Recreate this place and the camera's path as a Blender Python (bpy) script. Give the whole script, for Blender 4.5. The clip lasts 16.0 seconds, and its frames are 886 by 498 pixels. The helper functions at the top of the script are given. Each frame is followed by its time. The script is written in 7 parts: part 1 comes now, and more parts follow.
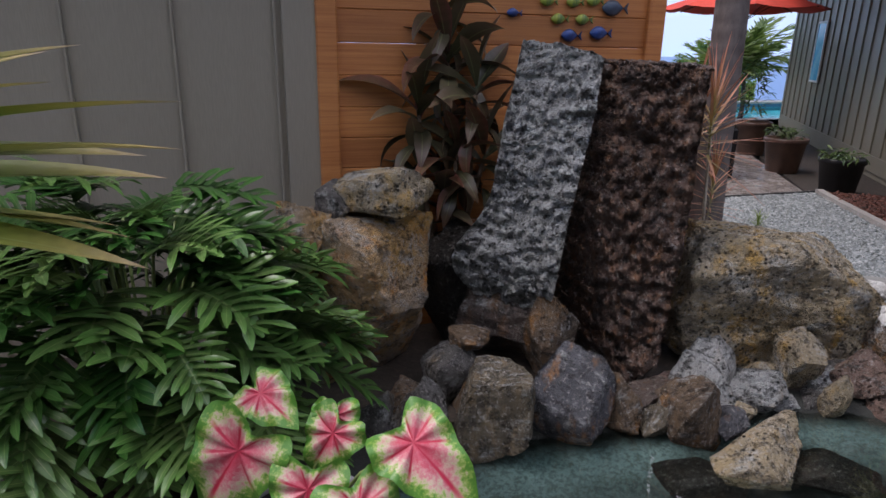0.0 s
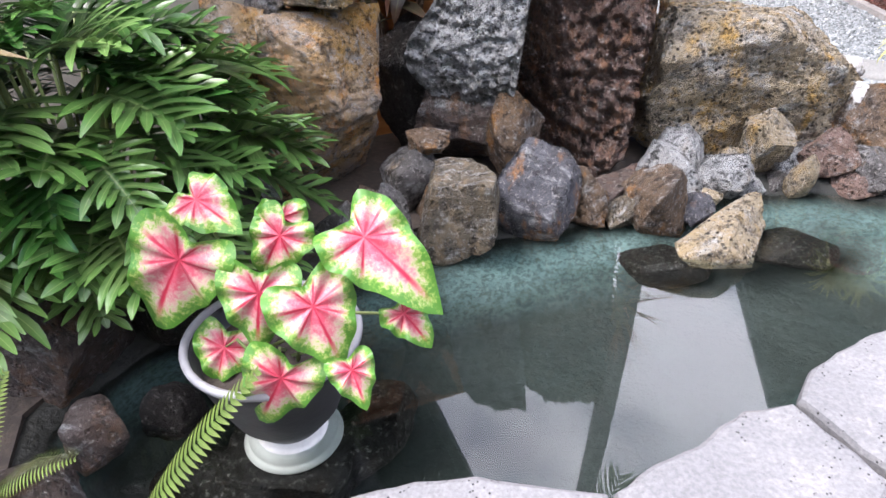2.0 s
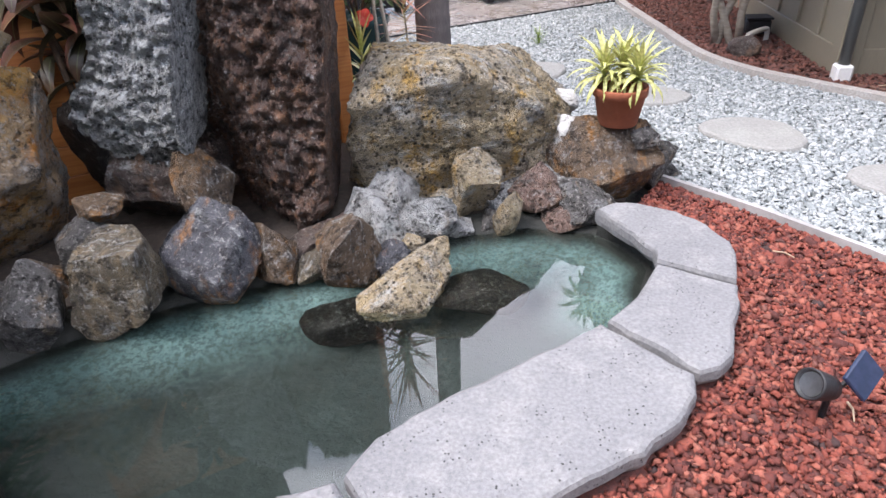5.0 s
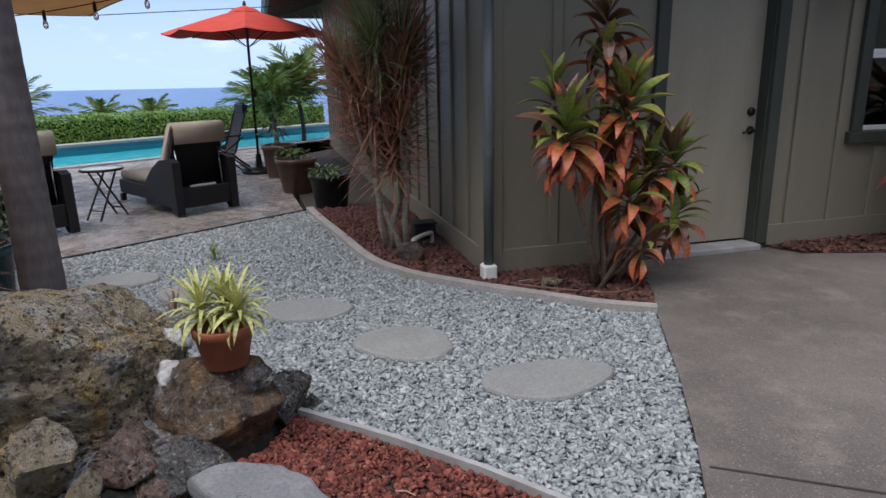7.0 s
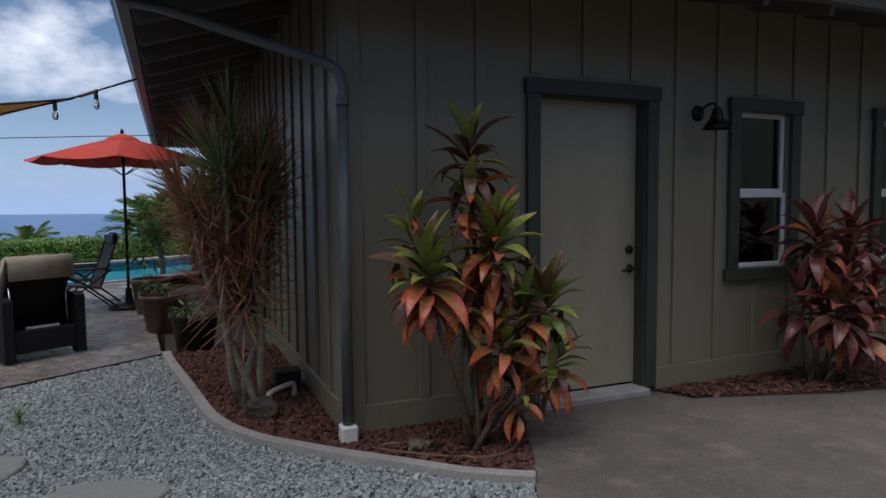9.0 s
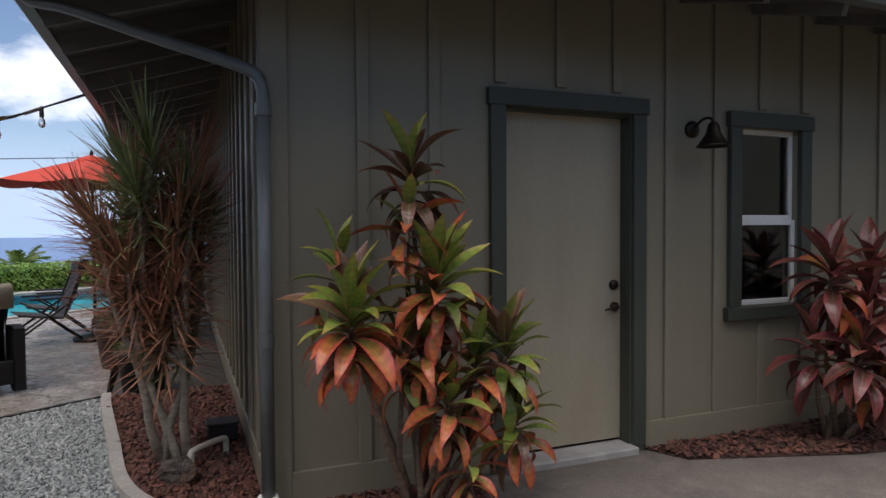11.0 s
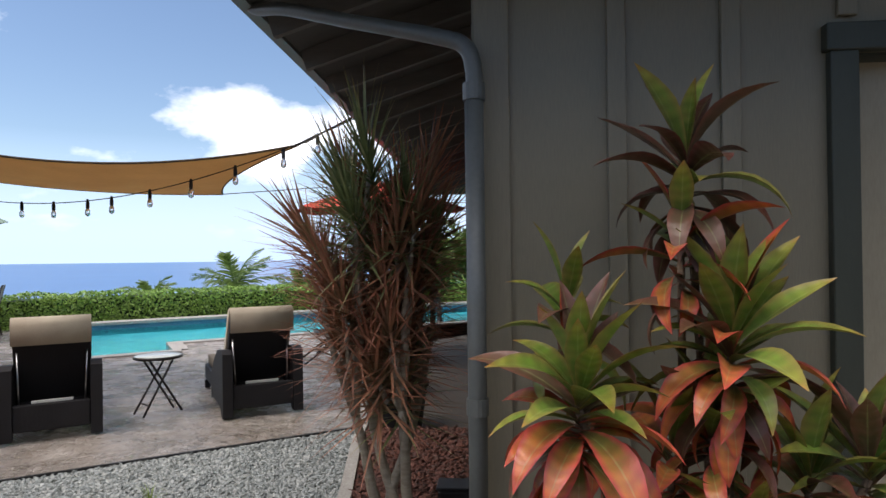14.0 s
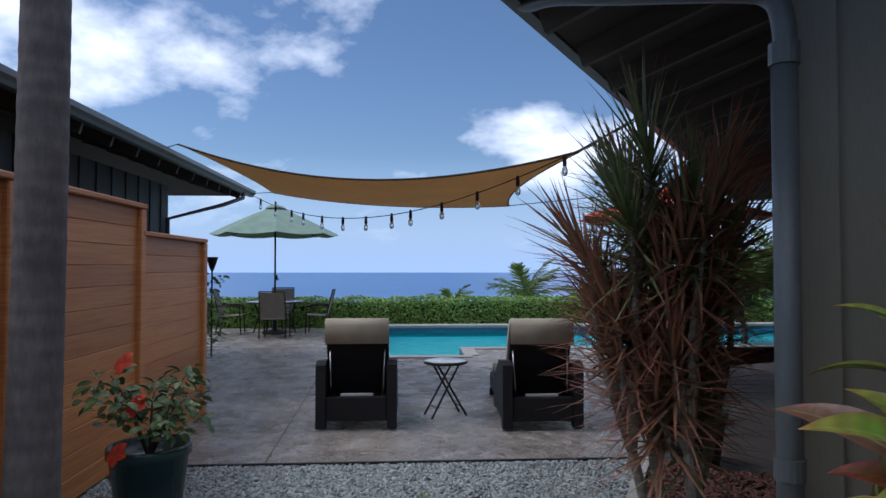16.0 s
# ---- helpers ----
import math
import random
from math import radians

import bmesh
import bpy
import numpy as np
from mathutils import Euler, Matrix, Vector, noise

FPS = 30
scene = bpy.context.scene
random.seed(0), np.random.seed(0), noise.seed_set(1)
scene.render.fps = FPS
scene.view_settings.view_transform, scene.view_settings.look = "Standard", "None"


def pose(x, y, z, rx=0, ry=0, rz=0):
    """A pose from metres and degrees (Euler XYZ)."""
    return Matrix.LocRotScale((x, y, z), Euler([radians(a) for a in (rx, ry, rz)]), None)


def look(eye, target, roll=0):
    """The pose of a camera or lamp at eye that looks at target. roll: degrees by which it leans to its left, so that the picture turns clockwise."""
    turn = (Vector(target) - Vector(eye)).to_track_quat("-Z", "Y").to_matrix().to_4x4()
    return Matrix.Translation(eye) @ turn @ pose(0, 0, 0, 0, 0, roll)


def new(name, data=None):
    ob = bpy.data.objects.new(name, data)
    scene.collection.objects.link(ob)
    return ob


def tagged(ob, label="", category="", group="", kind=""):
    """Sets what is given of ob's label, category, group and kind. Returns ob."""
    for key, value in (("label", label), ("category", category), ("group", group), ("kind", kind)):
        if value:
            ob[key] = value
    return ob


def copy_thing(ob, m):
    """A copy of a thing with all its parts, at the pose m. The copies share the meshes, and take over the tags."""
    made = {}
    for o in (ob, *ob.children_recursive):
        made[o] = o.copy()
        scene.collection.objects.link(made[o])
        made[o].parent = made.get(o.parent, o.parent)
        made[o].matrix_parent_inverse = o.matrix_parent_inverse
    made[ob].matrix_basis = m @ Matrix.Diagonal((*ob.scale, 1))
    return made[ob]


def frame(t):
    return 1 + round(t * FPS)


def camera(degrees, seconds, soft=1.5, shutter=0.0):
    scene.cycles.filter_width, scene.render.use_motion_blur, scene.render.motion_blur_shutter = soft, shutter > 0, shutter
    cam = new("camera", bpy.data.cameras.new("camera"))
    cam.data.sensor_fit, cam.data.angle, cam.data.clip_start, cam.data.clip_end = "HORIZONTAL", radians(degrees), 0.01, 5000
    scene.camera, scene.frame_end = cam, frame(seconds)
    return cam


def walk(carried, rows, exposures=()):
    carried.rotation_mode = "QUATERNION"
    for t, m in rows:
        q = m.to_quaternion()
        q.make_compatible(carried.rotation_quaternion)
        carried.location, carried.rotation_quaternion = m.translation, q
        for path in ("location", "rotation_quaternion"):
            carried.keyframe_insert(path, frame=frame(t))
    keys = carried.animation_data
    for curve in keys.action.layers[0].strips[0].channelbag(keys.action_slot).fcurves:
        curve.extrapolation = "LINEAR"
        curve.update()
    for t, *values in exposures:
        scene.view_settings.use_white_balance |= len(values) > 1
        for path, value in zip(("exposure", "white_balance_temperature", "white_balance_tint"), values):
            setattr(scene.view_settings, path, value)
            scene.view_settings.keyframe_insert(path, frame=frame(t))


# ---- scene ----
cam = camera(69.0, 16.0)
PATH = [
    (0, (0.15, -0.104, 1.433), (-0.372, 1.731, 0.832), 1.1),
    (0.5, (0.139, -0.081, 1.41), (-0.362, 1.693, 0.633), 1.4),
    (1, (0.143, -0.067, 1.37), (-0.342, 1.638, 0.445), 1.0),
    (1.5, (0.152, -0.042, 1.323), (-0.303, 1.603, 0.28), -0.1),
    (2, (0.175, -0.011, 1.303), (-0.209, 1.623, 0.216), -1.6),
    (2.5, (0.238, 0.012, 1.298), (-0.093, 1.646, 0.193), -2.1),
    (3, (0.378, 0.038, 1.302), (0.054, 1.674, 0.198), -2.4),
    (3.2, (0.438, 0.05, 1.306), (0.12, 1.686, 0.2), -2.3),
    (5.3, (1.221, 0.313, 1.312), (1.056, 2.054, 0.342), -3.7),
    (5.5, (1.294, 0.329, 1.322), (1.214, 2.098, 0.394), -3.6),
    (6, (1.464, 0.405, 1.333), (1.691, 2.223, 0.532), -2.0),
    (6.5, (1.604, 0.516, 1.358), (2.01, 2.363, 0.708), -1.6),
    (7, (1.737, 0.576, 1.371), (2.243, 2.441, 0.854), -1.2),
    (7.5, (1.888, 0.617, 1.389), (2.451, 2.494, 0.99), -0.9),
    (8, (1.986, 0.687, 1.387), (2.614, 2.562, 1.088), -0.7),
    (8.5, (2.105, 0.83, 1.397), (2.808, 2.692, 1.201), -0.5),
    (9, (2.225, 0.951, 1.406), (3.002, 2.789, 1.269), -0.5),
    (9.5, (2.377, 1.033, 1.407), (3.185, 2.86, 1.309), -0.4),
    (9.7, (2.424, 1.057, 1.408), (3.234, 2.884, 1.318), -0.3),
    (12, (2.988, 1.724, 1.443), (3.613, 3.623, 1.413), -0.6),
    (12.5, (3.021, 1.904, 1.445), (3.56, 3.83, 1.437), -0.7),
    (13, (3.083, 2.059, 1.448), (3.494, 4.017, 1.443), -0.8),
    (13.5, (3.184, 2.184, 1.445), (3.356, 4.177, 1.452), -0.8),
    (14, (3.202, 2.302, 1.438), (3.057, 4.297, 1.45), -0.7),
    (14.5, (3.197, 2.42, 1.431), (2.685, 4.353, 1.459), -0.2),
    (15, (3.191, 2.534, 1.434), (2.448, 4.39, 1.477), 0.5),
    (15.5, (3.194, 2.61, 1.438), (2.339, 4.417, 1.487), 0.5),
    (16, (3.207, 2.624, 1.432), (2.217, 4.361, 1.486), -0.0),
]
EXPOSURES = [(0.0, 0.0, 6300, 21), (0.6, 0.2, 6300, 21), (1.2, 1.2, 6000, 20), (2.0, 1.52, 6250, 21), (3.0, 1.40, 6200, 22), (5.5, 1.08, 6250, 18), (6.2, 0.72, 6250, 17), (7.0, -0.12, 6150, 15), (8.0, -0.80, 6100, 13), (9.7, -0.85, 6050, 14), (12.0, 0.25, 7000, 15), (14.0, 0.18, 6800, 13), (14.5, -0.1, 6400, 12), (15.0, -0.45, 5900, 11), (16.0, -0.60, 5700, 12)]
walk(cam, [(t, look(eye, target, roll)) for t, eye, target, roll in PATH], EXPOSURES)

# ---- light ----
SUN_EL, SUN_AZ = radians(60), radians(238)
world = bpy.data.worlds.new("sky")
scene.world = world
world.use_nodes = True
wt = world.node_tree
wt.nodes.clear()


def wn(kind, **kw):
    n = wt.nodes.new(kind)
    for k, v in kw.items():
        n.inputs[k].default_value = v
    return n


sky = wt.nodes.new("ShaderNodeTexSky")
sky.sky_type = "NISHITA"
sky.sun_disc = False
sky.sun_elevation, sky.sun_rotation = SUN_EL, SUN_AZ
sky.air_density, sky.dust_density, sky.ozone_density = 1.0, 0.5, 3.6
geo = wt.nodes.new("ShaderNodeTexCoord")
sep = wt.nodes.new("ShaderNodeSeparateXYZ")
wt.links.new(geo.outputs["Generated"], sep.inputs[0])
# cloud layer: the direction laid on a flat ceiling
mx = wt.nodes.new("ShaderNodeMath"); mx.operation = "ADD"; mx.inputs[1].default_value = 0.45
wt.links.new(sep.outputs[2], mx.inputs[0])
dv = wt.nodes.new("ShaderNodeVectorMath"); dv.operation = "DIVIDE"
wt.links.new(geo.outputs["Generated"], dv.inputs[0])
cmb = wt.nodes.new("ShaderNodeCombineXYZ")
for k in range(3):
    wt.links.new(mx.outputs[0], cmb.inputs[k])
wt.links.new(cmb.outputs[0], dv.inputs[1])
cn = wn("ShaderNodeTexNoise", Scale=3.1, Detail=10.0, Roughness=0.55)
wt.links.new(dv.outputs[0], cn.inputs["Vector"])
# the cover closes towards the zenith
zen = wt.nodes.new("ShaderNodeMapRange")
for k, v in ((1, 0.42), (2, 0.62), (3, 0.0), (4, 0.25)):
    zen.inputs[k].default_value = v
wt.links.new(sep.outputs[2], zen.inputs[0])
cover = wt.nodes.new("ShaderNodeMath"); cover.operation = "ADD"
wt.links.new(cn.outputs[0], cover.inputs[0])
wt.links.new(zen.outputs[0], cover.inputs[1])
# long cloud banks over the sea: (direction, half-width as a cosine, weight)
flat = wt.nodes.new("ShaderNodeVectorMath"); flat.operation = "MULTIPLY"
flat.inputs[1].default_value = (1, 1, 2.0)
wt.links.new(geo.outputs["Generated"], flat.inputs[0])
for d, reach, weight in (((-0.39, 0.90, 0.175), 0.985, 0.16), ((-0.24, 0.95, 0.175), 0.982, 0.16), ((-0.07, 0.97, 0.20), 0.980, 0.09), ((-0.77, 0.58, 0.25), 0.986, 0.13), ((-0.86, 0.44, 0.33), 0.972, 0.14), ((-0.64, 0.66, 0.42), 0.972, 0.13), ((-0.93, 0.25, 0.27), 0.95, 0.14), ((0.3, 0.92, 0.25), 0.95, 0.13)):
    dot = wt.nodes.new("ShaderNodeVectorMath"); dot.operation = "DOT_PRODUCT"
    nd = wt.nodes.new("ShaderNodeVectorMath"); nd.operation = "NORMALIZE"
    wt.links.new(flat.outputs[0], nd.inputs[0])
    wt.links.new(nd.outputs[0], dot.inputs[0])
    dot.inputs[1].default_value = Vector((d[0], d[1], d[2] * 2)).normalized()
    bank = wt.nodes.new("ShaderNodeMapRange"); bank.interpolation_type = "SMOOTHSTEP"
    for k, v in ((1, reach), (2, 1.0), (3, 0.0), (4, weight)):
        bank.inputs[k].default_value = v
    wt.links.new(dot.outputs["Value"], bank.inputs[0])
    more = wt.nodes.new("ShaderNodeMath"); more.operation = "ADD"
    wt.links.new(cover.outputs[0], more.inputs[0])
    wt.links.new(bank.outputs[0], more.inputs[1])
    cover = more
cr = wt.nodes.new("ShaderNodeValToRGB")
cr.color_ramp.elements[0].position, cr.color_ramp.elements[1].position = 0.59, 0.80
wt.links.new(cover.outputs[0], cr.inputs[0])
# pale haze low over the sea, in which the clouds fade
hz = wt.nodes.new("ShaderNodeMapRange")
hz.inputs[1].default_value, hz.inputs[2].default_value = 0.0, 0.17
wt.links.new(sep.outputs[2], hz.inputs[0])
haze = wt.nodes.new("ShaderNodeMixRGB")
haze.inputs[1].default_value = (4.6, 6.2, 9.0, 1)
wt.links.new(hz.outputs[0], haze.inputs[0])
wt.links.new(sky.outputs[0], haze.inputs[2])
fade = wt.nodes.new("ShaderNodeMath"); fade.operation = "MULTIPLY"
wt.links.new(cr.outputs[0], fade.inputs[0])
wt.links.new(hz.outputs[0], fade.inputs[1])
mixc = wt.nodes.new("ShaderNodeMixRGB")
mixc.inputs[2].default_value = (12.6, 12.8, 13.4, 1)
wt.links.new(fade.outputs[0], mixc.inputs[0])
wt.links.new(haze.outputs[0], mixc.inputs[1])
bg = wn("ShaderNodeBackground", Strength=0.15)
wt.links.new(mixc.outputs[0], bg.inputs[0])
wo = wt.nodes.new("ShaderNodeOutputWorld")
wt.links.new(bg.outputs[0], wo.inputs[0])
sun = new("sun", bpy.data.lights.new("sun", "SUN"))
sun.data.energy, sun.data.angle, sun.data.color = 2.0, radians(28), (1.0, 0.95, 0.88)
# the sky's sun_rotation turns clockwise from +y
sdir = Vector((math.sin(SUN_AZ) * math.cos(SUN_EL), math.cos(SUN_AZ) * math.cos(SUN_EL), math.sin(SUN_EL)))
sun.matrix_world = look(sdir * 30, (0, 0, 0))

# ---- materials ----


class Mat:
    """A procedural material: two colours mixed by noise at two scales, a bump, gloss."""

    def __init__(self, name, rough=0.6, metal=0.0, spec=0.5):
        self.m = bpy.data.materials.new(name)
        self.m.use_nodes = True
        self.nt = self.m.node_tree
        self.p = self.nt.nodes["Principled BSDF"]
        self.p.inputs["Roughness"].default_value = rough
        self.p.inputs["Metallic"].default_value = metal
        self.p.inputs["Specular IOR Level"].default_value = spec
        self.tc = self.nt.nodes.new("ShaderNodeTexCoord")
        self.height = None

    def n(self, kind, **kw):
        x = self.nt.nodes.new(kind)
        for k, v in kw.items():
            x.inputs[k].default_value = v
        return x

    def link(self, a, b):
        self.nt.links.new(a, b)

    def coords(self, scale=(1, 1, 1), which="Object"):
        mp = self.n("ShaderNodeMapping")
        mp.inputs["Scale"].default_value = scale
        self.link(self.tc.outputs[which], mp.inputs[0])
        return mp.outputs[0]

    def noise(self, scale, detail=4.0, rough=0.55, stretch=(1, 1, 1), which="Object", lo=0.35, hi=0.65):
        t = self.n("ShaderNodeTexNoise", Scale=scale, Detail=detail, Roughness=rough)
        self.link(self.coords(stretch, which), t.inputs["Vector"])
        r = self.n("ShaderNodeMapRange")
        r.inputs[1].default_value, r.inputs[2].default_value = lo, hi
        self.link(t.outputs[0], r.inputs[0])
        return r.outputs[0]

    def cells(self, scale, stretch=(1, 1, 1), lo=0.0, hi=0.5):
        t = self.n("ShaderNodeTexVoronoi", Scale=scale)
        self.link(self.coords(stretch), t.inputs["Vector"])
        r = self.n("ShaderNodeMapRange")
        r.inputs[1].default_value, r.inputs[2].default_value = lo, hi
        self.link(t.outputs["Distance"], r.inputs[0])
        return r.outputs[0]

    def rand(self, island=False):
        if island:
            return self.n("ShaderNodeNewGeometry").outputs["Random Per Island"]
        return self.n("ShaderNodeObjectInfo").outputs["Random"]

    def mix(self, fac, a, b, blend="MIX"):
        x = self.n("ShaderNodeMixRGB")
        x.blend_type = blend
        for k, v in ((0, fac), (1, a), (2, b)):
            if isinstance(v, bpy.types.NodeSocket):
                self.link(v, x.inputs[k])
            elif isinstance(v, (int, float)):
                x.inputs[k].default_value = v if k == 0 else (v, v, v, 1)
            else:
                x.inputs[k].default_value = (*v, 1)
        return x.outputs[0]

    def ramp(self, fac, stops):
        x = self.n("ShaderNodeValToRGB")
        e = x.color_ramp.elements
        while len(e) < len(stops):
            e.new(0.5)
        for k, (pos, col) in enumerate(stops):
            e[k].position, e[k].color = pos, (*col, 1)
        self.link(fac, x.inputs[0])
        return x.outputs[0]

    def colour(self, sock):
        self.link(sock, self.p.inputs["Base Color"])
        return self

    def bump(self, sock, strength=0.4, dist=0.01):
        b = self.n("ShaderNodeBump", Strength=strength, Distance=dist)
        self.link(sock, b.inputs["Height"])
        if self.height is not None:
            self.link(self.height, b.inputs["Normal"])
        self.height = b.outputs[0]
        self.link(self.height, self.p.inputs["Normal"])
        return self


def plain(name, a, b, scale=8, rough=0.6, metal=0.0, fine=60, bump=0.15, dist=0.003, stretch=(1, 1, 1), vary=0.0, spec=0.5):
    """Paint, plastic, metal, cloth: two near colours at two scales, with a fine relief."""
    m = Mat(name, rough, metal, spec)
    c = m.mix(m.noise(scale, stretch=stretch), a, b)
    c = m.mix(m.noise(fine, stretch=stretch), c, m.mix(0.10, c, (0.02, 0.02, 0.02)))
    if vary:
        c = m.mix(m.rand(), c, m.mix(vary, c, (0.0, 0.0, 0.0)))
    m.colour(c)
    m.bump(m.noise(fine, stretch=stretch), bump, dist)
    return m.m


def rock_mat(name, base, second, third, lichen=0.0, pores=0.6, rough=0.9, seed=0.0, wet=0.0, k=1.0):
    """Lava stone: patches of three colours, open pores with their shade in the colour, pale lichen."""
    m = Mat(name, rough, 0, 0.3 + wet)
    v = (1.0 + seed * 0.13, 1.0 - seed * 0.07, 1.0)
    c = m.mix(m.noise(3.5 * k, 6, 0.6, v), base, second)
    c = m.mix(m.noise(6.0 * k, 5, 0.65, (1.3 + seed * 0.1, 1.1, 0.9), lo=0.52, hi=0.66), c, third)
    if lichen:
        c = m.mix(m.noise(9.0 * k, 8, 0.75, (0.8, 1.2 + seed * 0.2, 1.1), lo=0.62 - lichen * 0.2, hi=0.72 - lichen * 0.1), c, (0.55, 0.57, 0.56))
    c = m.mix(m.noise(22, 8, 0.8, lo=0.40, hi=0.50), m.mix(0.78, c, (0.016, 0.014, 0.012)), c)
    c = m.mix(m.noise(60, 6, 0.8, (1.1, 0.9, 1.0), lo=0.55, hi=0.64), c, m.mix(0.5 + 0.3 * min(1, lichen), c, (0.66, 0.64, 0.59)))
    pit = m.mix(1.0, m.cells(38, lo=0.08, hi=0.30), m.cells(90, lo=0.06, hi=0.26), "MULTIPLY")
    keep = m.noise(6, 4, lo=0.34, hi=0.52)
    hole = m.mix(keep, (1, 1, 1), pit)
    # shade inside the pores painted in, on the mask that also sinks them
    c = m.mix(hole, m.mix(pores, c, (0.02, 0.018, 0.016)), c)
    m.colour(c)
    m.bump(m.noise(14, 10, 0.8), 1.0, 0.05)
    m.bump(m.noise(60, 6, 0.75), 0.9, 0.012)
    m.bump(hole, min(1.0, 1.3 * pores), 0.022)
    return m.m


def leaf_mat(name, cols, rough=0.4, vary=0.35, trans=0.12, island=False, margin=None):
    """A leaf: colour along its length (UV x) and across (UV y), each leaf a little different."""
    m = Mat(name, rough)
    uv = m.n("ShaderNodeSeparateXYZ")
    m.link(m.tc.outputs["UV"], uv.inputs[0])
    c = m.ramp(uv.outputs[0], cols)
    c = m.mix(m.noise(14, 3, which="Object"), c, m.mix(0.3, c, (0.02, 0.03, 0.01)))
    mid = m.n("ShaderNodeMapRange")
    mid.inputs[1].default_value, mid.inputs[2].default_value = 0.0, 0.1
    m.link(uv.outputs[1], mid.inputs[0])
    c = m.mix(mid.outputs[0], m.mix(0.35, c, (0.5, 0.6, 0.25)), c)
    if margin:
        rim = m.n("ShaderNodeMapRange")
        rim.inputs[1].default_value, rim.inputs[2].default_value = 0.55, 0.98
        m.link(uv.outputs[1], rim.inputs[0])
        c = m.mix(rim.outputs[0], c, margin)
        c = m.mix(m.noise(9, 5, 0.7, lo=0.50, hi=0.66), c, m.mix(0.55, c, margin))
        vein = m.n("ShaderNodeTexWave", Scale=4.0, Distortion=1.2)
        m.link(m.coords((0.6, 9.0, 1), "UV"), vein.inputs["Vector"])
        c = m.mix(vein.outputs["Fac"], m.mix(0.22, c, (0.03, 0.02, 0.01)), c)
        m.bump(vein.outputs["Fac"], 0.25, 0.003)
    r = m.rand(island)
    c = m.mix(r, m.mix(vary, c, (0.0, 0.01, 0.0)), m.mix(vary * 0.3, c, (0.5, 0.45, 0.2)))
    m.colour(c)
    m.bump(m.noise(40, 2, stretch=(1, 1, 1)), 0.15, 0.003)
    m.p.inputs["Subsurface Weight"].default_value = 0.0
    if trans:
        t = m.n("ShaderNodeBsdfTranslucent")
        m.link(c, t.inputs[0])
        a = m.n("ShaderNodeMixShader")
        a.inputs[0].default_value = trans
        m.link(m.p.outputs[0], a.inputs[1])
        m.link(t.outputs[0], a.inputs[2])
        m.link(a.outputs[0], m.nt.nodes["Material Output"].inputs[0])
    return m.m


siding = plain("painted_siding", (0.232, 0.206, 0.148), (0.217, 0.192, 0.138), 1.2, 0.42, fine=70, bump=0.16, dist=0.002, stretch=(3, 3, 0.25))
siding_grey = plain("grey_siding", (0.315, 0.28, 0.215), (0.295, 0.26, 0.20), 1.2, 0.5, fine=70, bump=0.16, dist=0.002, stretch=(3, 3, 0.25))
siding_dark = plain("darker_siding", (0.10, 0.115, 0.115), (0.085, 0.095, 0.1), 3, 0.6, fine=45, bump=0.3, stretch=(3, 3, 0.35))
trim_green = plain("dark_green_trim", (0.052, 0.060, 0.046), (0.043, 0.050, 0.038), 4, 0.5, fine=50, stretch=(2, 2, 0.4))
door_paint = plain("door_paint", (0.36, 0.32, 0.235), (0.325, 0.285, 0.21), 2, 0.45, fine=80, bump=0.1, stretch=(2, 2, 0.4))
white_trim = plain("white_vinyl", (0.78, 0.78, 0.74), (0.7, 0.7, 0.66), 6, 0.4, fine=70, bump=0.05)
pipe_paint = plain("grey_green_pipe", (0.13, 0.14, 0.135), (0.11, 0.12, 0.115), 5, 0.4, fine=60, bump=0.1)
soffit = plain("dark_rafters", (0.10, 0.097, 0.093), (0.08, 0.077, 0.074), 3, 0.7, fine=40, stretch=(0.4, 3, 3))
rafter_paint = plain("grey_rafter_paint", (0.17, 0.165, 0.16), (0.13, 0.128, 0.125), 3, 0.6, fine=40, stretch=(0.4, 3, 3))
black_plastic = plain("black_plastic", (0.011, 0.011, 0.012), (0.018, 0.018, 0.019), 9, 0.55, fine=90)
black_metal = plain("black_metal", (0.02, 0.02, 0.02), (0.035, 0.03, 0.028), 9, 0.45, 0.6, fine=90)
chrome = plain("dull_steel", (0.55, 0.55, 0.55), (0.4, 0.4, 0.4), 12, 0.3, 1.0, fine=90)
bronze = plain("dark_bronze", (0.05, 0.035, 0.025), (0.03, 0.022, 0.018), 12, 0.4, 0.8, fine=90)
# near-black base colour carries the shade of the unlit rooms
dark_inside = plain("room_shade_paint", (0.03, 0.03, 0.03), (0.02, 0.02, 0.02), 2, 0.9)


def make_concrete(name, a, b, c2, scale=2.0, rough=0.75):
    m = Mat(name, rough)
    c = m.mix(m.noise(scale, 7, 0.6), a, b)
    c = m.mix(m.noise(scale * 3.1, 6, 0.7, lo=0.5, hi=0.68), c, c2)
    c = m.mix(m.noise(90, 3, 0.6), m.mix(0.3, c, (0.02, 0.02, 0.02)), c)
    m.colour(c)
    m.bump(m.noise(18, 8, 0.7), 0.3, 0.008)
    m.bump(m.noise(120, 3), 0.25, 0.002)
    return m


